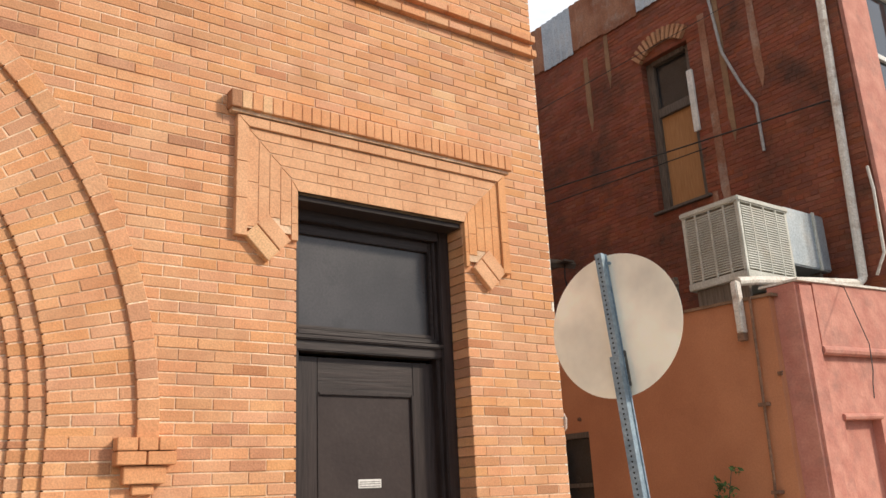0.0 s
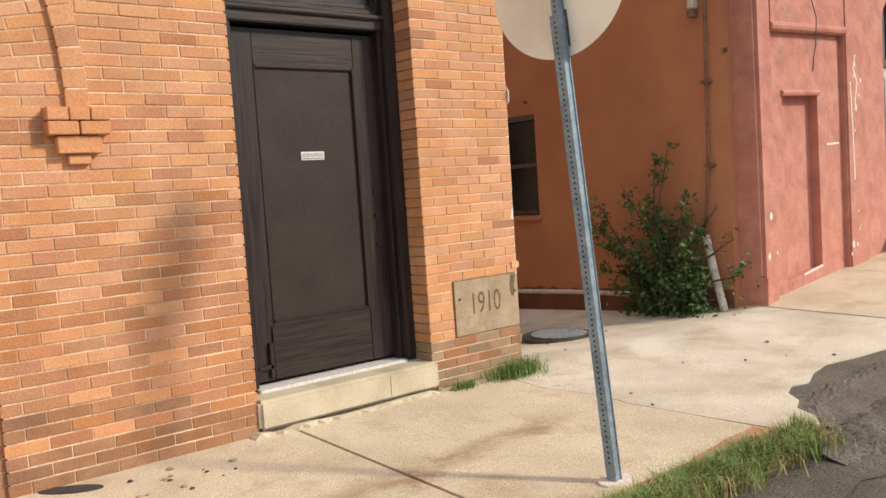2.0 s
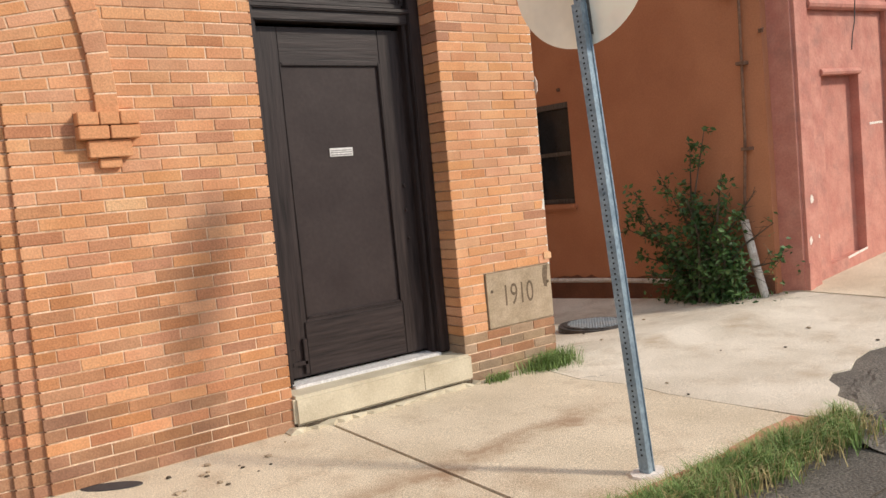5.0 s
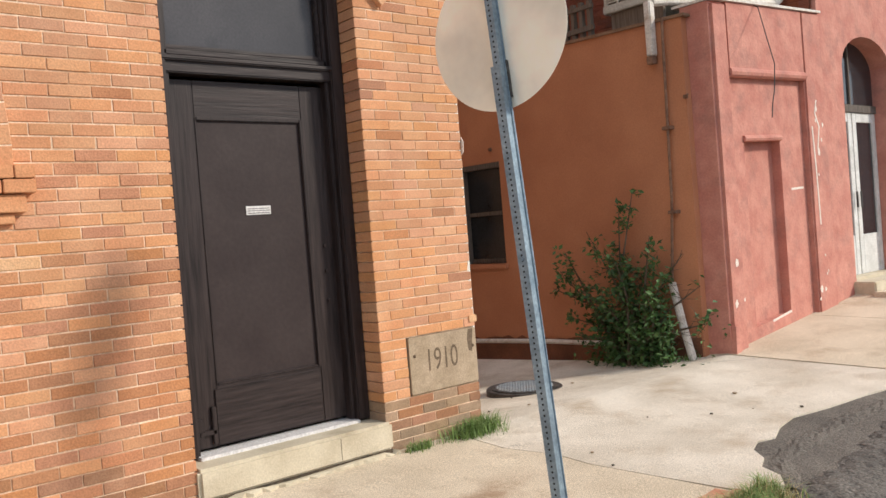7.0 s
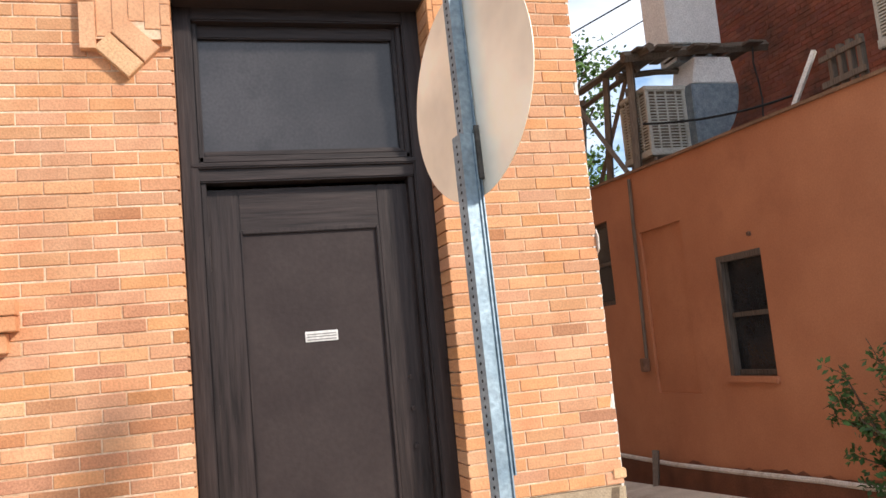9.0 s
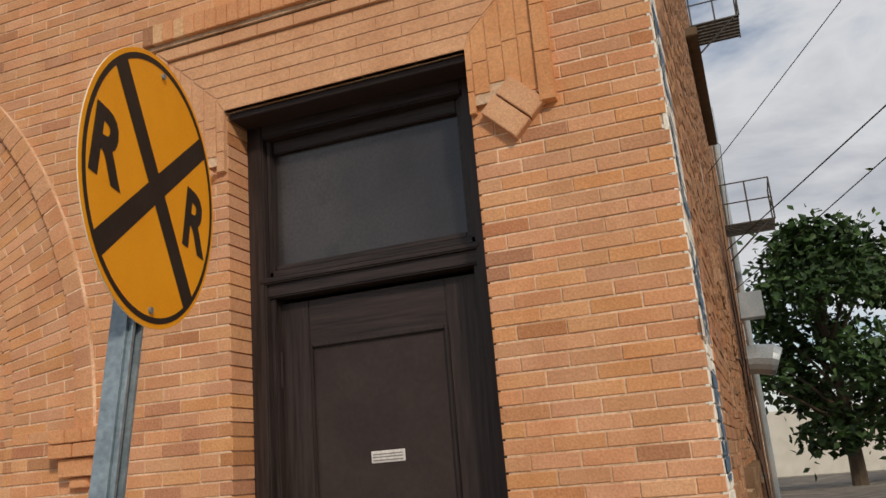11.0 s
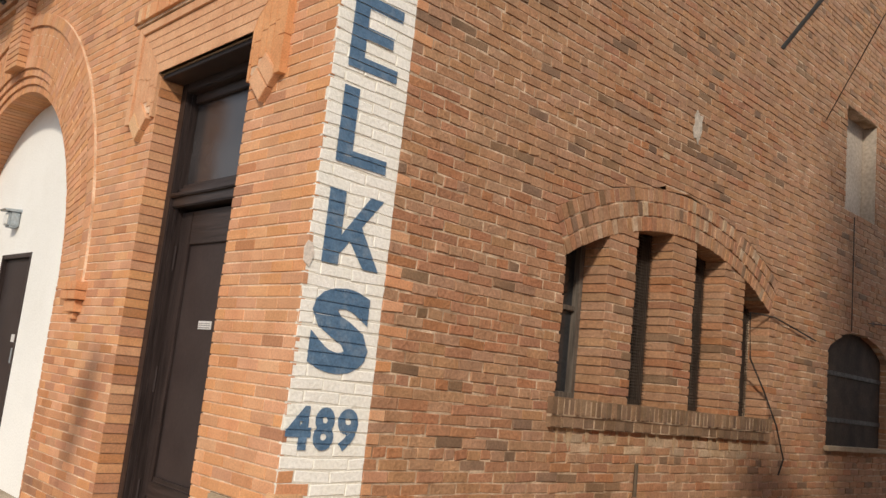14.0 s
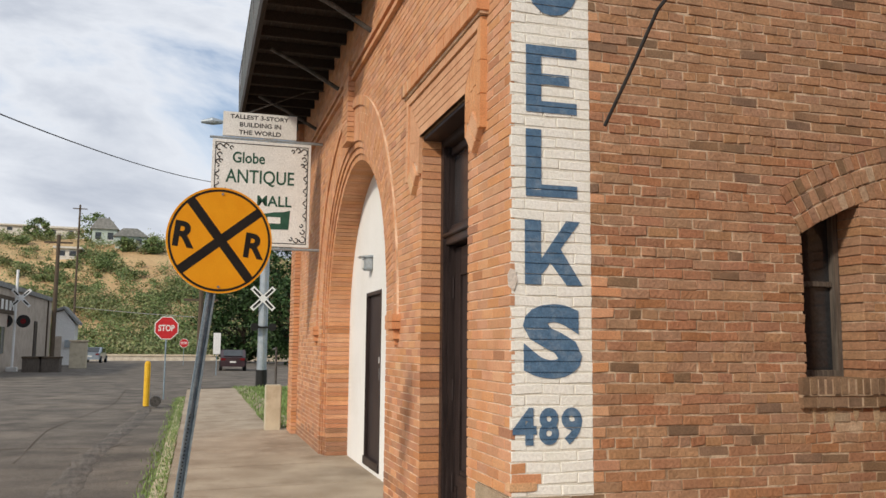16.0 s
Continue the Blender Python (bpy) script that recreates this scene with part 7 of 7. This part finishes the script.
# ---- wires in the alley ----
for k, (a, b, r, m) in enumerate((((0.0, 6.4, 4.695), (6.5, -0.54, 8.98), 0.005, M_CABLE), ((0.0, 14.0, 4.609), (6.5, 0.1, 6.62), 0.009, M_CABLE), ((0.0, 13.0, 5.226), (5.45, 0.31, 6.22), 0.011, M_CABLE), ((5.4, 0.3, 6.2), (8.0, -0.6, 5.3), 0.009, M_CABLE))):
    wv = thing("overhead_wire", a, "thin overhead wire crossing the alley", "wire", "wires over the alley")
    part("wire", tube(wobble(a, b, 8, 0.03), r, 5), m, wv)


# ---- trees ----
def tree(base, height, spread, crown_low, leaf_mat, seed, clumps=60, per=70, leaf=0.28, label="leafy tree with an uneven crown"):
    r = random.Random(seed)
    b = Vector(base)
    t = thing("tree", base, label, "tree", "trees")
    bm = bmesh.new()
    top = b + Vector((r.uniform(-0.4, 0.4), r.uniform(-0.4, 0.4), height * 0.7))
    tube([b, b.lerp(top, 0.4) + Vector((0.1, 0.05, 0)), top], [height * 0.03, height * 0.022, height * 0.008], 8, bm)
    spots = []
    for i in range(clumps):
        a, q = r.uniform(0, 6.283), r.random() ** 0.5
        h = crown_low + (height - crown_low) * r.random()
        k = math.sin(math.pi * min(0.97, max(0.08, (h - crown_low) / (height - crown_low) * 0.9 + 0.1))) ** 0.6
        c = b + Vector((math.cos(a) * q * spread * k, math.sin(a) * q * spread * k, h))
        if i % 4 == 0:
            s = b.lerp(top, min(0.95, max(0.3, (h - 0.3 * height) / height + 0.2)))
            tube([s, s.lerp(c, 0.5) + Vector((0, 0, 0.1 * height * 0.1)), c], [height * 0.01, height * 0.006, height * 0.002], 5, bm)
        cs = spread * r.uniform(0.12, 0.26)
        for _ in range(per):
            spots.append(c + Vector((r.gauss(0, cs * 0.6), r.gauss(0, cs * 0.6), r.gauss(0, cs * 0.42))))
    part("trunk", bm, M_BARK, t)
    part("crown", leaves(spots, leaf, r), leaf_mat, t)
    return t


tree((3.0, 32.0, -0.1), 9.8, 4.0, 1.5, M_LEAF_D, 3, 90, 90, 0.45, "tall dark-leaved tree behind the hall")
tree((6.0, 15.2, -0.1), 9.7, 2.9, 2.2, M_LEAF_L, 4, 150, 90, 0.17, "bright green tree behind the wing roof")
tree((-72, 6.6, -0.3), 13.0, 5.2, 1.2, M_LEAF_D, 5, 120, 90, 0.45, "dark street tree beyond the lawn")
tree((-80, 2.4, -0.3), 10.5, 4.6, 0.8, M_LEAF_D, 6, 100, 80, 0.45, "dark street tree beyond the lawn")
tree((-76, 13.5, -0.3), 15.5, 6.5, 1.0, M_LEAF_D, 7, 120, 90, 0.5, "dark street tree beyond the lawn")
tagged(part("far_white_wall", box(((-2, 48, -0.2), (14, 49, 3.4)), bevel=0.05), M_HOUSE_W, None), "far pale building wall behind the hall", "building")


# ---- the street beyond ----
EX, EY, EZ, FPX, VX, VY = 4.88, -1.85, 1.645, 1491.0, 347.0, 610.0


def street(px, dist):
    """Lateral place of what stands at that bearing and distance down the street."""
    rel = math.atan((px - 784) / FPX) - math.atan((VX - 784) / FPX)
    return EX - dist, EY + math.tan(rel) * dist


def rise(py, dist):
    return EZ + (VY - py) * dist * 0.955 / FPX


# bollard
x, y = street(263, 25.5)
bo = thing("bollard", (x, y, -0.1), "yellow painted steel bollard at the kerb", "bollard")
part("post", tube([(x, y, -0.1), (x, y, 1.1), (x, y, 1.16)], [0.085, 0.085, 0.05], 14), M_YELLOW, bo)
x, y = street(280, 25.3)
hl = thing("drum_lid", (x, y, -0.08), "dark round drain pipe end beside the bollard", "drain pipe")
part("pipe", tube([(x, y, 0.06), (x + 0.35, y, 0.06)], 0.15, 14), M_IRON, hl)


def stop_sign(px, dist, size, zc, text=True):
    x, y = street(px, dist)
    s = thing("stop_sign", (x, y, -0.1), "red octagonal stop sign on a thin steel post", "road sign", "stop signs")
    part("post", tube([(x, y, -0.15), (x, y, zc)], 0.025, 8), M_GALV, s)
    oct_ = lambda r: [(y + r * math.cos(math.pi / 8 + k * math.pi / 4), zc + r * math.sin(math.pi / 8 + k * math.pi / 4)) for k in range(8)]
    pl = part("plate", slab(oct_(size / 2 * 1.08), x + 0.03, x + 0.034, "yz"), M_WHITE, s)
    part("face", slab(oct_(size / 2 * 1.0), x + 0.0345, x + 0.038, "yz"), M_STOP, pl)
    if text:
        lettering("STOP", (x + 0.0395, y - size * 0.34, zc - size * 0.14), (0, 1, 0), (0, 0, 1), size * 0.68, size * 0.28, M_WHITE, pl, 0.03)
    else:
        part("word_bar", box(((x + 0.0385, y - size * 0.3, zc - size * 0.1), (x + 0.04, y + size * 0.3, zc + size * 0.1))), M_WHITE, pl)


stop_sign(293, 29.0, 0.74, rise(582, 29))
stop_sign(325, 75.0, 0.72, rise(608, 75))


def crossbuck(parent, x, y, zc, arm):
    for a in (radians(45), radians(-45)):
        bm = box(((-0.015, -arm, -0.1), (0.015, arm, 0.1)), bevel=0.004)
        blade = part("blade", turned(bm, Matrix.Translation((x + (0.02 if a > 0 else 0.05), y, zc)) @ Matrix.Rotation(a, 4, "X")), M_WHITE, parent)
        for k in (-1, 1):
            bm = box(((-0.002, k * arm * 0.55 - 0.2, -0.045), (0.002, k * arm * 0.55 + 0.2, 0.045)))
            part("word_bar", turned(bm, Matrix.Translation((x + (0.037 if a > 0 else 0.067), y, zc)) @ Matrix.Rotation(a, 4, "X")), M_BLACK, blade)


x, y = street(463, 35)
lpole = thing("signal_pole", (x, y, -0.05), "stout grey steel pole with a crossbuck and lamp arm", "pole")
part("shaft", tube([(x, y, 0.6), (x, y, 8.0), (x, y + 0.1, 10.6)], [0.2, 0.17, 0.1], 14), M_ZINC, lpole)
part("base", tube([(x, y, -0.1), (x, y, 0.65)], 0.23, 14), M_BLACK, lpole, "black base sleeve")
part("lamp_arm", tube([(x, y + 0.1, 10.5), (x, y - 0.8, 10.75), (x, y - 2.0, 10.75)], 0.05, 8), M_ZINC, lpole)
part("lamp_head", tube([(x, y - 1.9, 10.73), (x, y - 2.3, 10.74), (x, y - 2.75, 10.68)], [0.08, 0.16, 0.06], 10), M_ZINC, lpole)
crossbuck(lpole, x + 0.22, y - 0.05, rise(527, 35), 0.62)
for k in (-1, 1):
    part("signal_lamp", tube([(x + 0.2, y + k * 0.35, rise(578, 35)), (x + 0.42, y + k * 0.35, rise(578, 35))], 0.16, 12), M_BLACK, lpole)
part("signal_bar", box(((x + 0.18, y - 0.4, rise(580, 35)), (x + 0.25, y + 0.4, rise(577, 35)))), M_BLACK, lpole)
x, y = street(24, 58)
cs = thing("crossing_signal", (x, y, -0.1), "white crossing signal post with twin dark lamps", "crossing signal")
part("post", tube([(x, y, -0.2), (x, y, 6.2)], 0.08, 10), M_WHITE, cs)
part("base", box(((x - 0.3, y - 0.3, -0.2), (x + 0.3, y + 0.3, 0.15)), bevel=0.03), M_WHITE, cs)
crossbuck(cs, x + 0.1, y + 0.3, rise(535, 58), 0.75)
for k in (-1, 1):
    d = part("lamp_disc", tube([(x + 0.12, y + k * 0.5 + 0.02, rise(574, 58)), (x + 0.2, y + k * 0.5 + 0.02, rise(574, 58))], 0.4, 20), M_BLACK, cs)
    part("lens", tube([(x + 0.2, y + k * 0.5 + 0.02, rise(574, 58)), (x + 0.25, y + k * 0.5 + 0.02, rise(574, 58))], 0.16, 14), M_REDLENS, d)
for px, dist, h in ((93, 62, 9.0), (352, 48, 4.6), (128, 120, 20), (540, 90, 11)):
    x, y = street(px, dist)
    up_ = thing("utility_pole", (x, y, -0.2), "brown wooden utility pole", "pole", "utility poles")
    part("shaft", tube([(x, y, -0.3), (x, y, h)], [0.16, 0.12], 8), M_BARK, up_)
    part("crossarm", box(((x - 0.06, y - 0.9, h - 0.6), (x + 0.06, y + 0.9, h - 0.48))), M_BARK, up_)
x, y = street(383, 50)
ws = thing("white_notice", (x, y, -0.1), "small white notice board on a post", "sign")
part("post", tube([(x, y, -0.2), (x, y, 1.6)], 0.03, 6), M_GALV, ws)
part("board", box(((x + 0.03, y - 0.2, 1.1), (x + 0.05, y + 0.2, 2.3))), M_WHITE, ws)


def car(px, dist, body, label, yaw=90):
    """A small saloon from behind: lower body, cabin, glass, wheels, lamps."""
    x, y = street(px, dist)
    c = thing("car", (x, y, -0.1), label, "car", "parked cars")
    m = Matrix.Translation((x, y, -0.1)) @ Matrix.Rotation(radians(yaw), 4, "Z")
    prof = [(-2.1, 0.3), (2.1, 0.3), (2.15, 0.65), (1.3, 0.85), (0.75, 1.35), (-0.9, 1.4), (-1.55, 0.95), (-2.1, 0.9)]
    part("body", turned(slab(prof, -0.82, 0.82, "xz", bevel=0.06), m), body, c)
    part("rear_glass", turned(slab([(-1.5, 1.0), (-0.95, 1.36), (-0.99, 1.38), (-1.56, 1.0)], -0.62, 0.62, "xz"), m), M_CAR_GLASS, c)
    part("side_glass", turned(box(((-0.85, -0.835, 0.95), (0.7, 0.835, 1.28))), m), M_CAR_GLASS, c)
    part("windscreen", turned(slab([(0.8, 1.3), (1.25, 0.88), (1.3, 0.9), (0.83, 1.34)], -0.65, 0.65, "xz"), m), M_CAR_GLASS, c)
    for wx in (-1.3, 1.3):
        for wy in (-0.78, 0.78):
            wh = part("wheel", turned(tube([(wx, wy - 0.1, 0.31), (wx, wy + 0.1, 0.31)], 0.31, 16), m), M_TYRE, c)
            part("rim", turned(tube([(wx, wy - 0.105, 0.31), (wx, wy + 0.105, 0.31)], 0.18, 12), m), M_ZINC, wh)
    for k in (-1, 1):
        part("tail_lamp", turned(box(((-2.13, k * 0.62 - 0.14, 0.7), (-2.08, k * 0.62 + 0.14, 0.85)), bevel=0.01), m), M_REDLENS, c)
    part("plate_bar", turned(box(((-2.125, -0.2, 0.55), (-2.1, 0.2, 0.66))), m), M_SIGNBOARD, c)


car(168, 84, M_CAR_A, "silver-blue saloon parked across the street", 176)
car(412, 60, M_CAR_B, "dark saloon parked down the street", 178)

# buildings across the street
gy1 = street(88, 74)[1]
gx0, gx1, gtop = EX - 74, EX - 46, 4.95
gb = thing("corner_building", ((gx0 + gx1) / 2, gy1 - 4, -0.2), "long grey stucco one-storey building across the street", "building")
part("wall", box(((gx0, gy1 - 9, -0.3), (gx1, gy1, gtop)), bevel=0.03), M_GREYWALL, gb)
part("roof", box(((gx0 - 0.2, gy1 - 9.2, gtop), (gx1 + 0.2, gy1 + 0.15, gtop + 0.3))), M_ROOF_G, gb)
for dx, w, z0, z1 in ((67.3, 0.55, -0.2, 3.2), (56.0, 0.9, 1.0, 2.6)):
    part("door" if z0 < 0 else "window", box(((EX - dx - w, gy1 - 0.02, z0), (EX - dx + w, gy1 + 0.06, z1))), M_DOOR if z0 < 0 else M_GLASS, gb)
part("signboard", box(((EX - 60, gy1, 3.4), (EX - 53.5, gy1 + 0.05, 4.5))), M_BARK, gb)
for k in range(5):
    part("letter_bar", box(((EX - 59.5 + k * 1.15, gy1 + 0.05, 3.65), (EX - 58.9 + k * 1.15, gy1 + 0.08, 4.25))), M_WHITE, gb)
part("downpipe", tube([(gx0 + 2.0, gy1 + 0.06, -0.2), (gx0 + 2.0, gy1 + 0.06, gtop)], 0.06, 6), M_BARK, gb)
bx, by = street(140, 66)
blk = thing("masonry_block", (bx, by, -0.2), "square cream masonry block beside the shed", "block")
part("block", box(((bx - 0.5, by - 0.55, -0.3), (bx + 0.5, by + 0.55, 1.75)), bevel=0.05), M_STEP, blk)
part("cap", box(((bx - 0.58, by - 0.62, 1.75), (bx + 0.58, by + 0.62, 1.88)), bevel=0.03), M_CONC, blk)
for px in (62, 92):
    x, y = street(px, 57)
    bn = thing("planter_bin", (x, y, -0.15), "dark brown square planter bin", "bin", "bins by the building")
    part("tub", box(((x - 0.6, y - 0.55, -0.2), (x + 0.6, y + 0.55, 0.75)), bevel=0.04), M_FRAME_D, bn)
    part("rim", box(((x - 0.66, y - 0.6, 0.7), (x + 0.66, y + 0.6, 0.82)), bevel=0.02), M_BARK, bn)
x, y0 = street(90, 75)
_, y1 = street(131, 75)
sh = thing("white_shed", (x - 2, (y0 + y1) / 2, -0.2), "small white gabled shed", "shed")
part("wall", slab([(y0, -0.3), (y1, -0.3), (y1, rise(575, 70)), ((y0 + y1) / 2, rise(550, 70)), (y0, rise(556, 70))], x - 2, x, "yz"), M_WHITE, sh)
part("roof", slab([(y0 - 0.15, rise(556, 70)), ((y0 + y1) / 2, rise(548, 70)), (y1 + 0.3, rise(577, 70)), (y1 + 0.3, rise(572, 70)), ((y0 + y1) / 2, rise(543, 70)), (y0 - 0.15, rise(552, 70))], x - 2.2, x + 0.3, "yz"), M_ROOF_G, sh)
part("door", box(((x, y0 + 0.3, -0.2), (x + 0.05, y0 + 0.8, 2.2))), M_GREYWALL, sh)
part("meter", box(((x, y1 - 0.7, 1.3), (x + 0.2, y1 - 0.3, 1.9))), M_ZINC, sh)
x, y0 = street(170, 95)
_, y1 = street(640, 95)
rw = thing("retaining_wall", (x, (y0 + y1) / 2, -0.2), "long low pale retaining wall at the foot of the hill", "wall")
part("wall", box(((x - 0.5, y0 - 20, -0.3), (x, y1, rise(631, 95))), bevel=0.05), M_CONC_GREY, rw)
part("coping", box(((x - 0.6, y0 - 20, rise(631, 95)), (x + 0.08, y1, rise(628, 95)))), M_CONC, rw)


# hill with scrub and houses
def hill_z(x, y):
    d = EX - x
    k = max(0.0, min(1.0, (d - 105) / 120))
    s = k * k * (3 - 2 * k)
    lat_px = VX + (y - EY) * FPX / d
    crest = 30.5 - 9 * max(0.0, min(1.0, (lat_px - 250) / 260)) + 3.0 * math.sin(y * 0.045)
    return -0.6 + s * crest + 2.0 * s * noise.noise((x * 0.03, y * 0.03, 3.0)) + 0.8 * s * noise.noise((x * 0.11, y * 0.11, 1.0))


hxs, hys = [-100 - 5 * i for i in range(50)], [-190 + 6 * i for i in range(60)]
hill = part("hill_ground", sheet(hxs, hys, hill_z), M_HILL, None)
tagged(hill, "dry ochre hillside with scattered scrub", "hill", kind="structure")
hr = random.Random(12)
scrub, green = [], []
for i in range(1500):
    x = -103 - 130 * hr.random()
    y = hr.uniform(-95, 45) * (EX - x) / 170
    s = hr.uniform(0.6, 2.2) * (1.25 if x > -150 else 0.9)
    if hr.random() < 0.2 and x < -140:
        continue
    c = Vector((x, y, hill_z(x, y) + s * 0.45))
    for _ in range(110):
        a = Vector((hr.gauss(0, 0.55), hr.gauss(0, 0.55), hr.gauss(0, 0.36))) * s
        (scrub if i % 3 else green).append(c + a)
for i in range(430):
    x = -101 - 50 * hr.random() ** 1.3
    y = hr.uniform(-95, 45) * (EX - x) / 170
    s = hr.uniform(1.2, 2.6)
    c = Vector((x, y, hill_z(x, y) + s * 0.55))
    for _ in range(210):
        a = Vector((hr.gauss(0, 0.6), hr.gauss(0, 0.6), hr.gauss(0, 0.42))) * s
        (scrub if i % 2 else green).append(c + a)


def on_hill(px, py):
    # distance at which a sight line over the street meets the slope
    d = 108.0
    while d < 228 and rise(py, d) > hill_z(*street(px, d)):
        d += 0.5
    return d


# large rounded thickets between bare ochre patches
for px, py, wide, tall in ((22, 432, 26, 14), (60, 488, 38, 24), (90, 496, 26, 14), (180, 452, 26, 12), (165, 468, 30, 22), (195, 476, 34, 26), (235, 486, 26, 16), (268, 440, 18, 12), (120, 470, 16, 8), (40, 520, 40, 16), (90, 540, 40, 18), (170, 540, 44, 18), (262, 530, 36, 16), (215, 560, 44, 18), (300, 520, 30, 16), (150, 508, 26, 8), (330, 500, 34, 20), (10, 470, 24, 8)):
    d = on_hill(px - 9, py + 10)
    x, y = street(px - 9, d)
    w, t = wide * d / FPX, tall * d / FPX
    for k in range(9):
        c = Vector((x + hr.uniform(-0.5, 0.5) * w, y + hr.uniform(-0.8, 0.8) * w, 0))
        c.z = hill_z(c.x, c.y) + t * hr.uniform(0.25, 0.6)
        for _ in range(150):
            a = Vector((hr.gauss(0, 0.16) * w, hr.gauss(0, 0.17) * w, hr.gauss(0, 0.2) * t))
            (green if k % 3 else scrub).append(c + a)
tagged(part("hill_scrub", leaves(scrub, 0.44, hr), M_SCRUB, None), "olive desert scrub on the hillside", "scrub", kind="stuff")
tagged(part("hill_bushes", leaves(green, 0.44, hr), M_BUSH, None), "darker bushes on the hillside", "bushes", kind="stuff")


def house(px0, px1, dist, py0, py1, wall, label, gable=True):
    x, y0 = street(px0, dist)
    _, y1 = street(px1, dist)
    z0, z1 = rise(py1, dist), rise(py0, dist)
    h = thing("house", (x - 3, (y0 + y1) / 2, z0), label, "house", "houses on the hill")
    wt = z0 + (z1 - z0) * (0.6 if gable else 0.85)
    part("wall", box(((x - 7, y0, z0 - 7), (x, y1, wt))), wall, h)
    if gable:
        part("roof", slab([(y0 - 0.5, wt), (y1 + 0.5, wt), (y1 - 0.3 * (y1 - y0), z1), (y0 + 0.25 * (y1 - y0), z1)], x - 7.5, x + 0.5, "yz"), M_ROOF_G, h)
    else:
        part("roof", box(((x - 7.5, y0 - 0.6, wt), (x + 0.6, y1 + 0.6, z1))), M_HOUSE_W, h)
    n = max(2, int((y1 - y0) / 3))
    for k in range(n):
        yy = y0 + (k + 0.5) * (y1 - y0) / n
        w = part("window", box(((x - 0.02, yy - 0.6, z0 + (wt - z0) * 0.35), (x + 0.05, yy + 0.6, z0 + (wt - z0) * 0.8))), M_GLASS, h)
        part("sill", box(((x, yy - 0.7, z0 + (wt - z0) * 0.3), (x + 0.12, yy + 0.7, z0 + (wt - z0) * 0.35))), M_WHITE, w)


house(-70, 47, on_hill(21, 425), 410, 425, M_HOUSE_W, "long low cream house on the hill", False)
house(66, 130, on_hill(98, 432), 411, 432, M_HOUSE_W, "low cream house with a flat roof on the hill", False)
house(90, 129, on_hill(109, 468), 445, 468, M_HOUSE_W, "small cream house below the ridge", False)
house(194, 250, on_hill(223, 444), 409, 444, M_HOUSE_G, "pale green house with a grey roof on the hill")
house(152, 196, on_hill(223, 444) + 7.5, 393, 440, M_HOUSE_G, "taller pale green house behind a round tree")
for i, (px, py, hgt) in enumerate(((158, 437, 7.0), (56, 434, 4.8), (214, 450, 3.2), (261, 450, 3.4))):
    d = on_hill(px, py)
    x, y = street(px, d)
    tree((x, y, hill_z(x, y) - 0.5), hgt, hgt * 0.55, 0.4, M_BUSH, 30 + i, 40, 60, 0.5, "rounded green tree on the hill")

# street wires
wv = thing("street_wire", (-25, -9, 9), "black power line over the street", "wire")
a, b = street(-60, 30), street(372, 62)
part("wire", tube(wobble((a[0], a[1], rise(212, 30)), (b[0], b[1], rise(318, 62)), 14, 0.35), 0.025, 5), M_CABLE, wv)
wv2 = thing("street_wire", (-80, -9, 3), "thin pale wire at the foot of the hill", "wire")
a, b = street(128, 119.9), street(440, 90)
part("wire", tube(wobble((a[0], a[1], rise(548, 119.9)), (b[0], b[1], rise(565, 90)), 10, 0.2), 0.03, 4), M_CABLE_G, wv2)
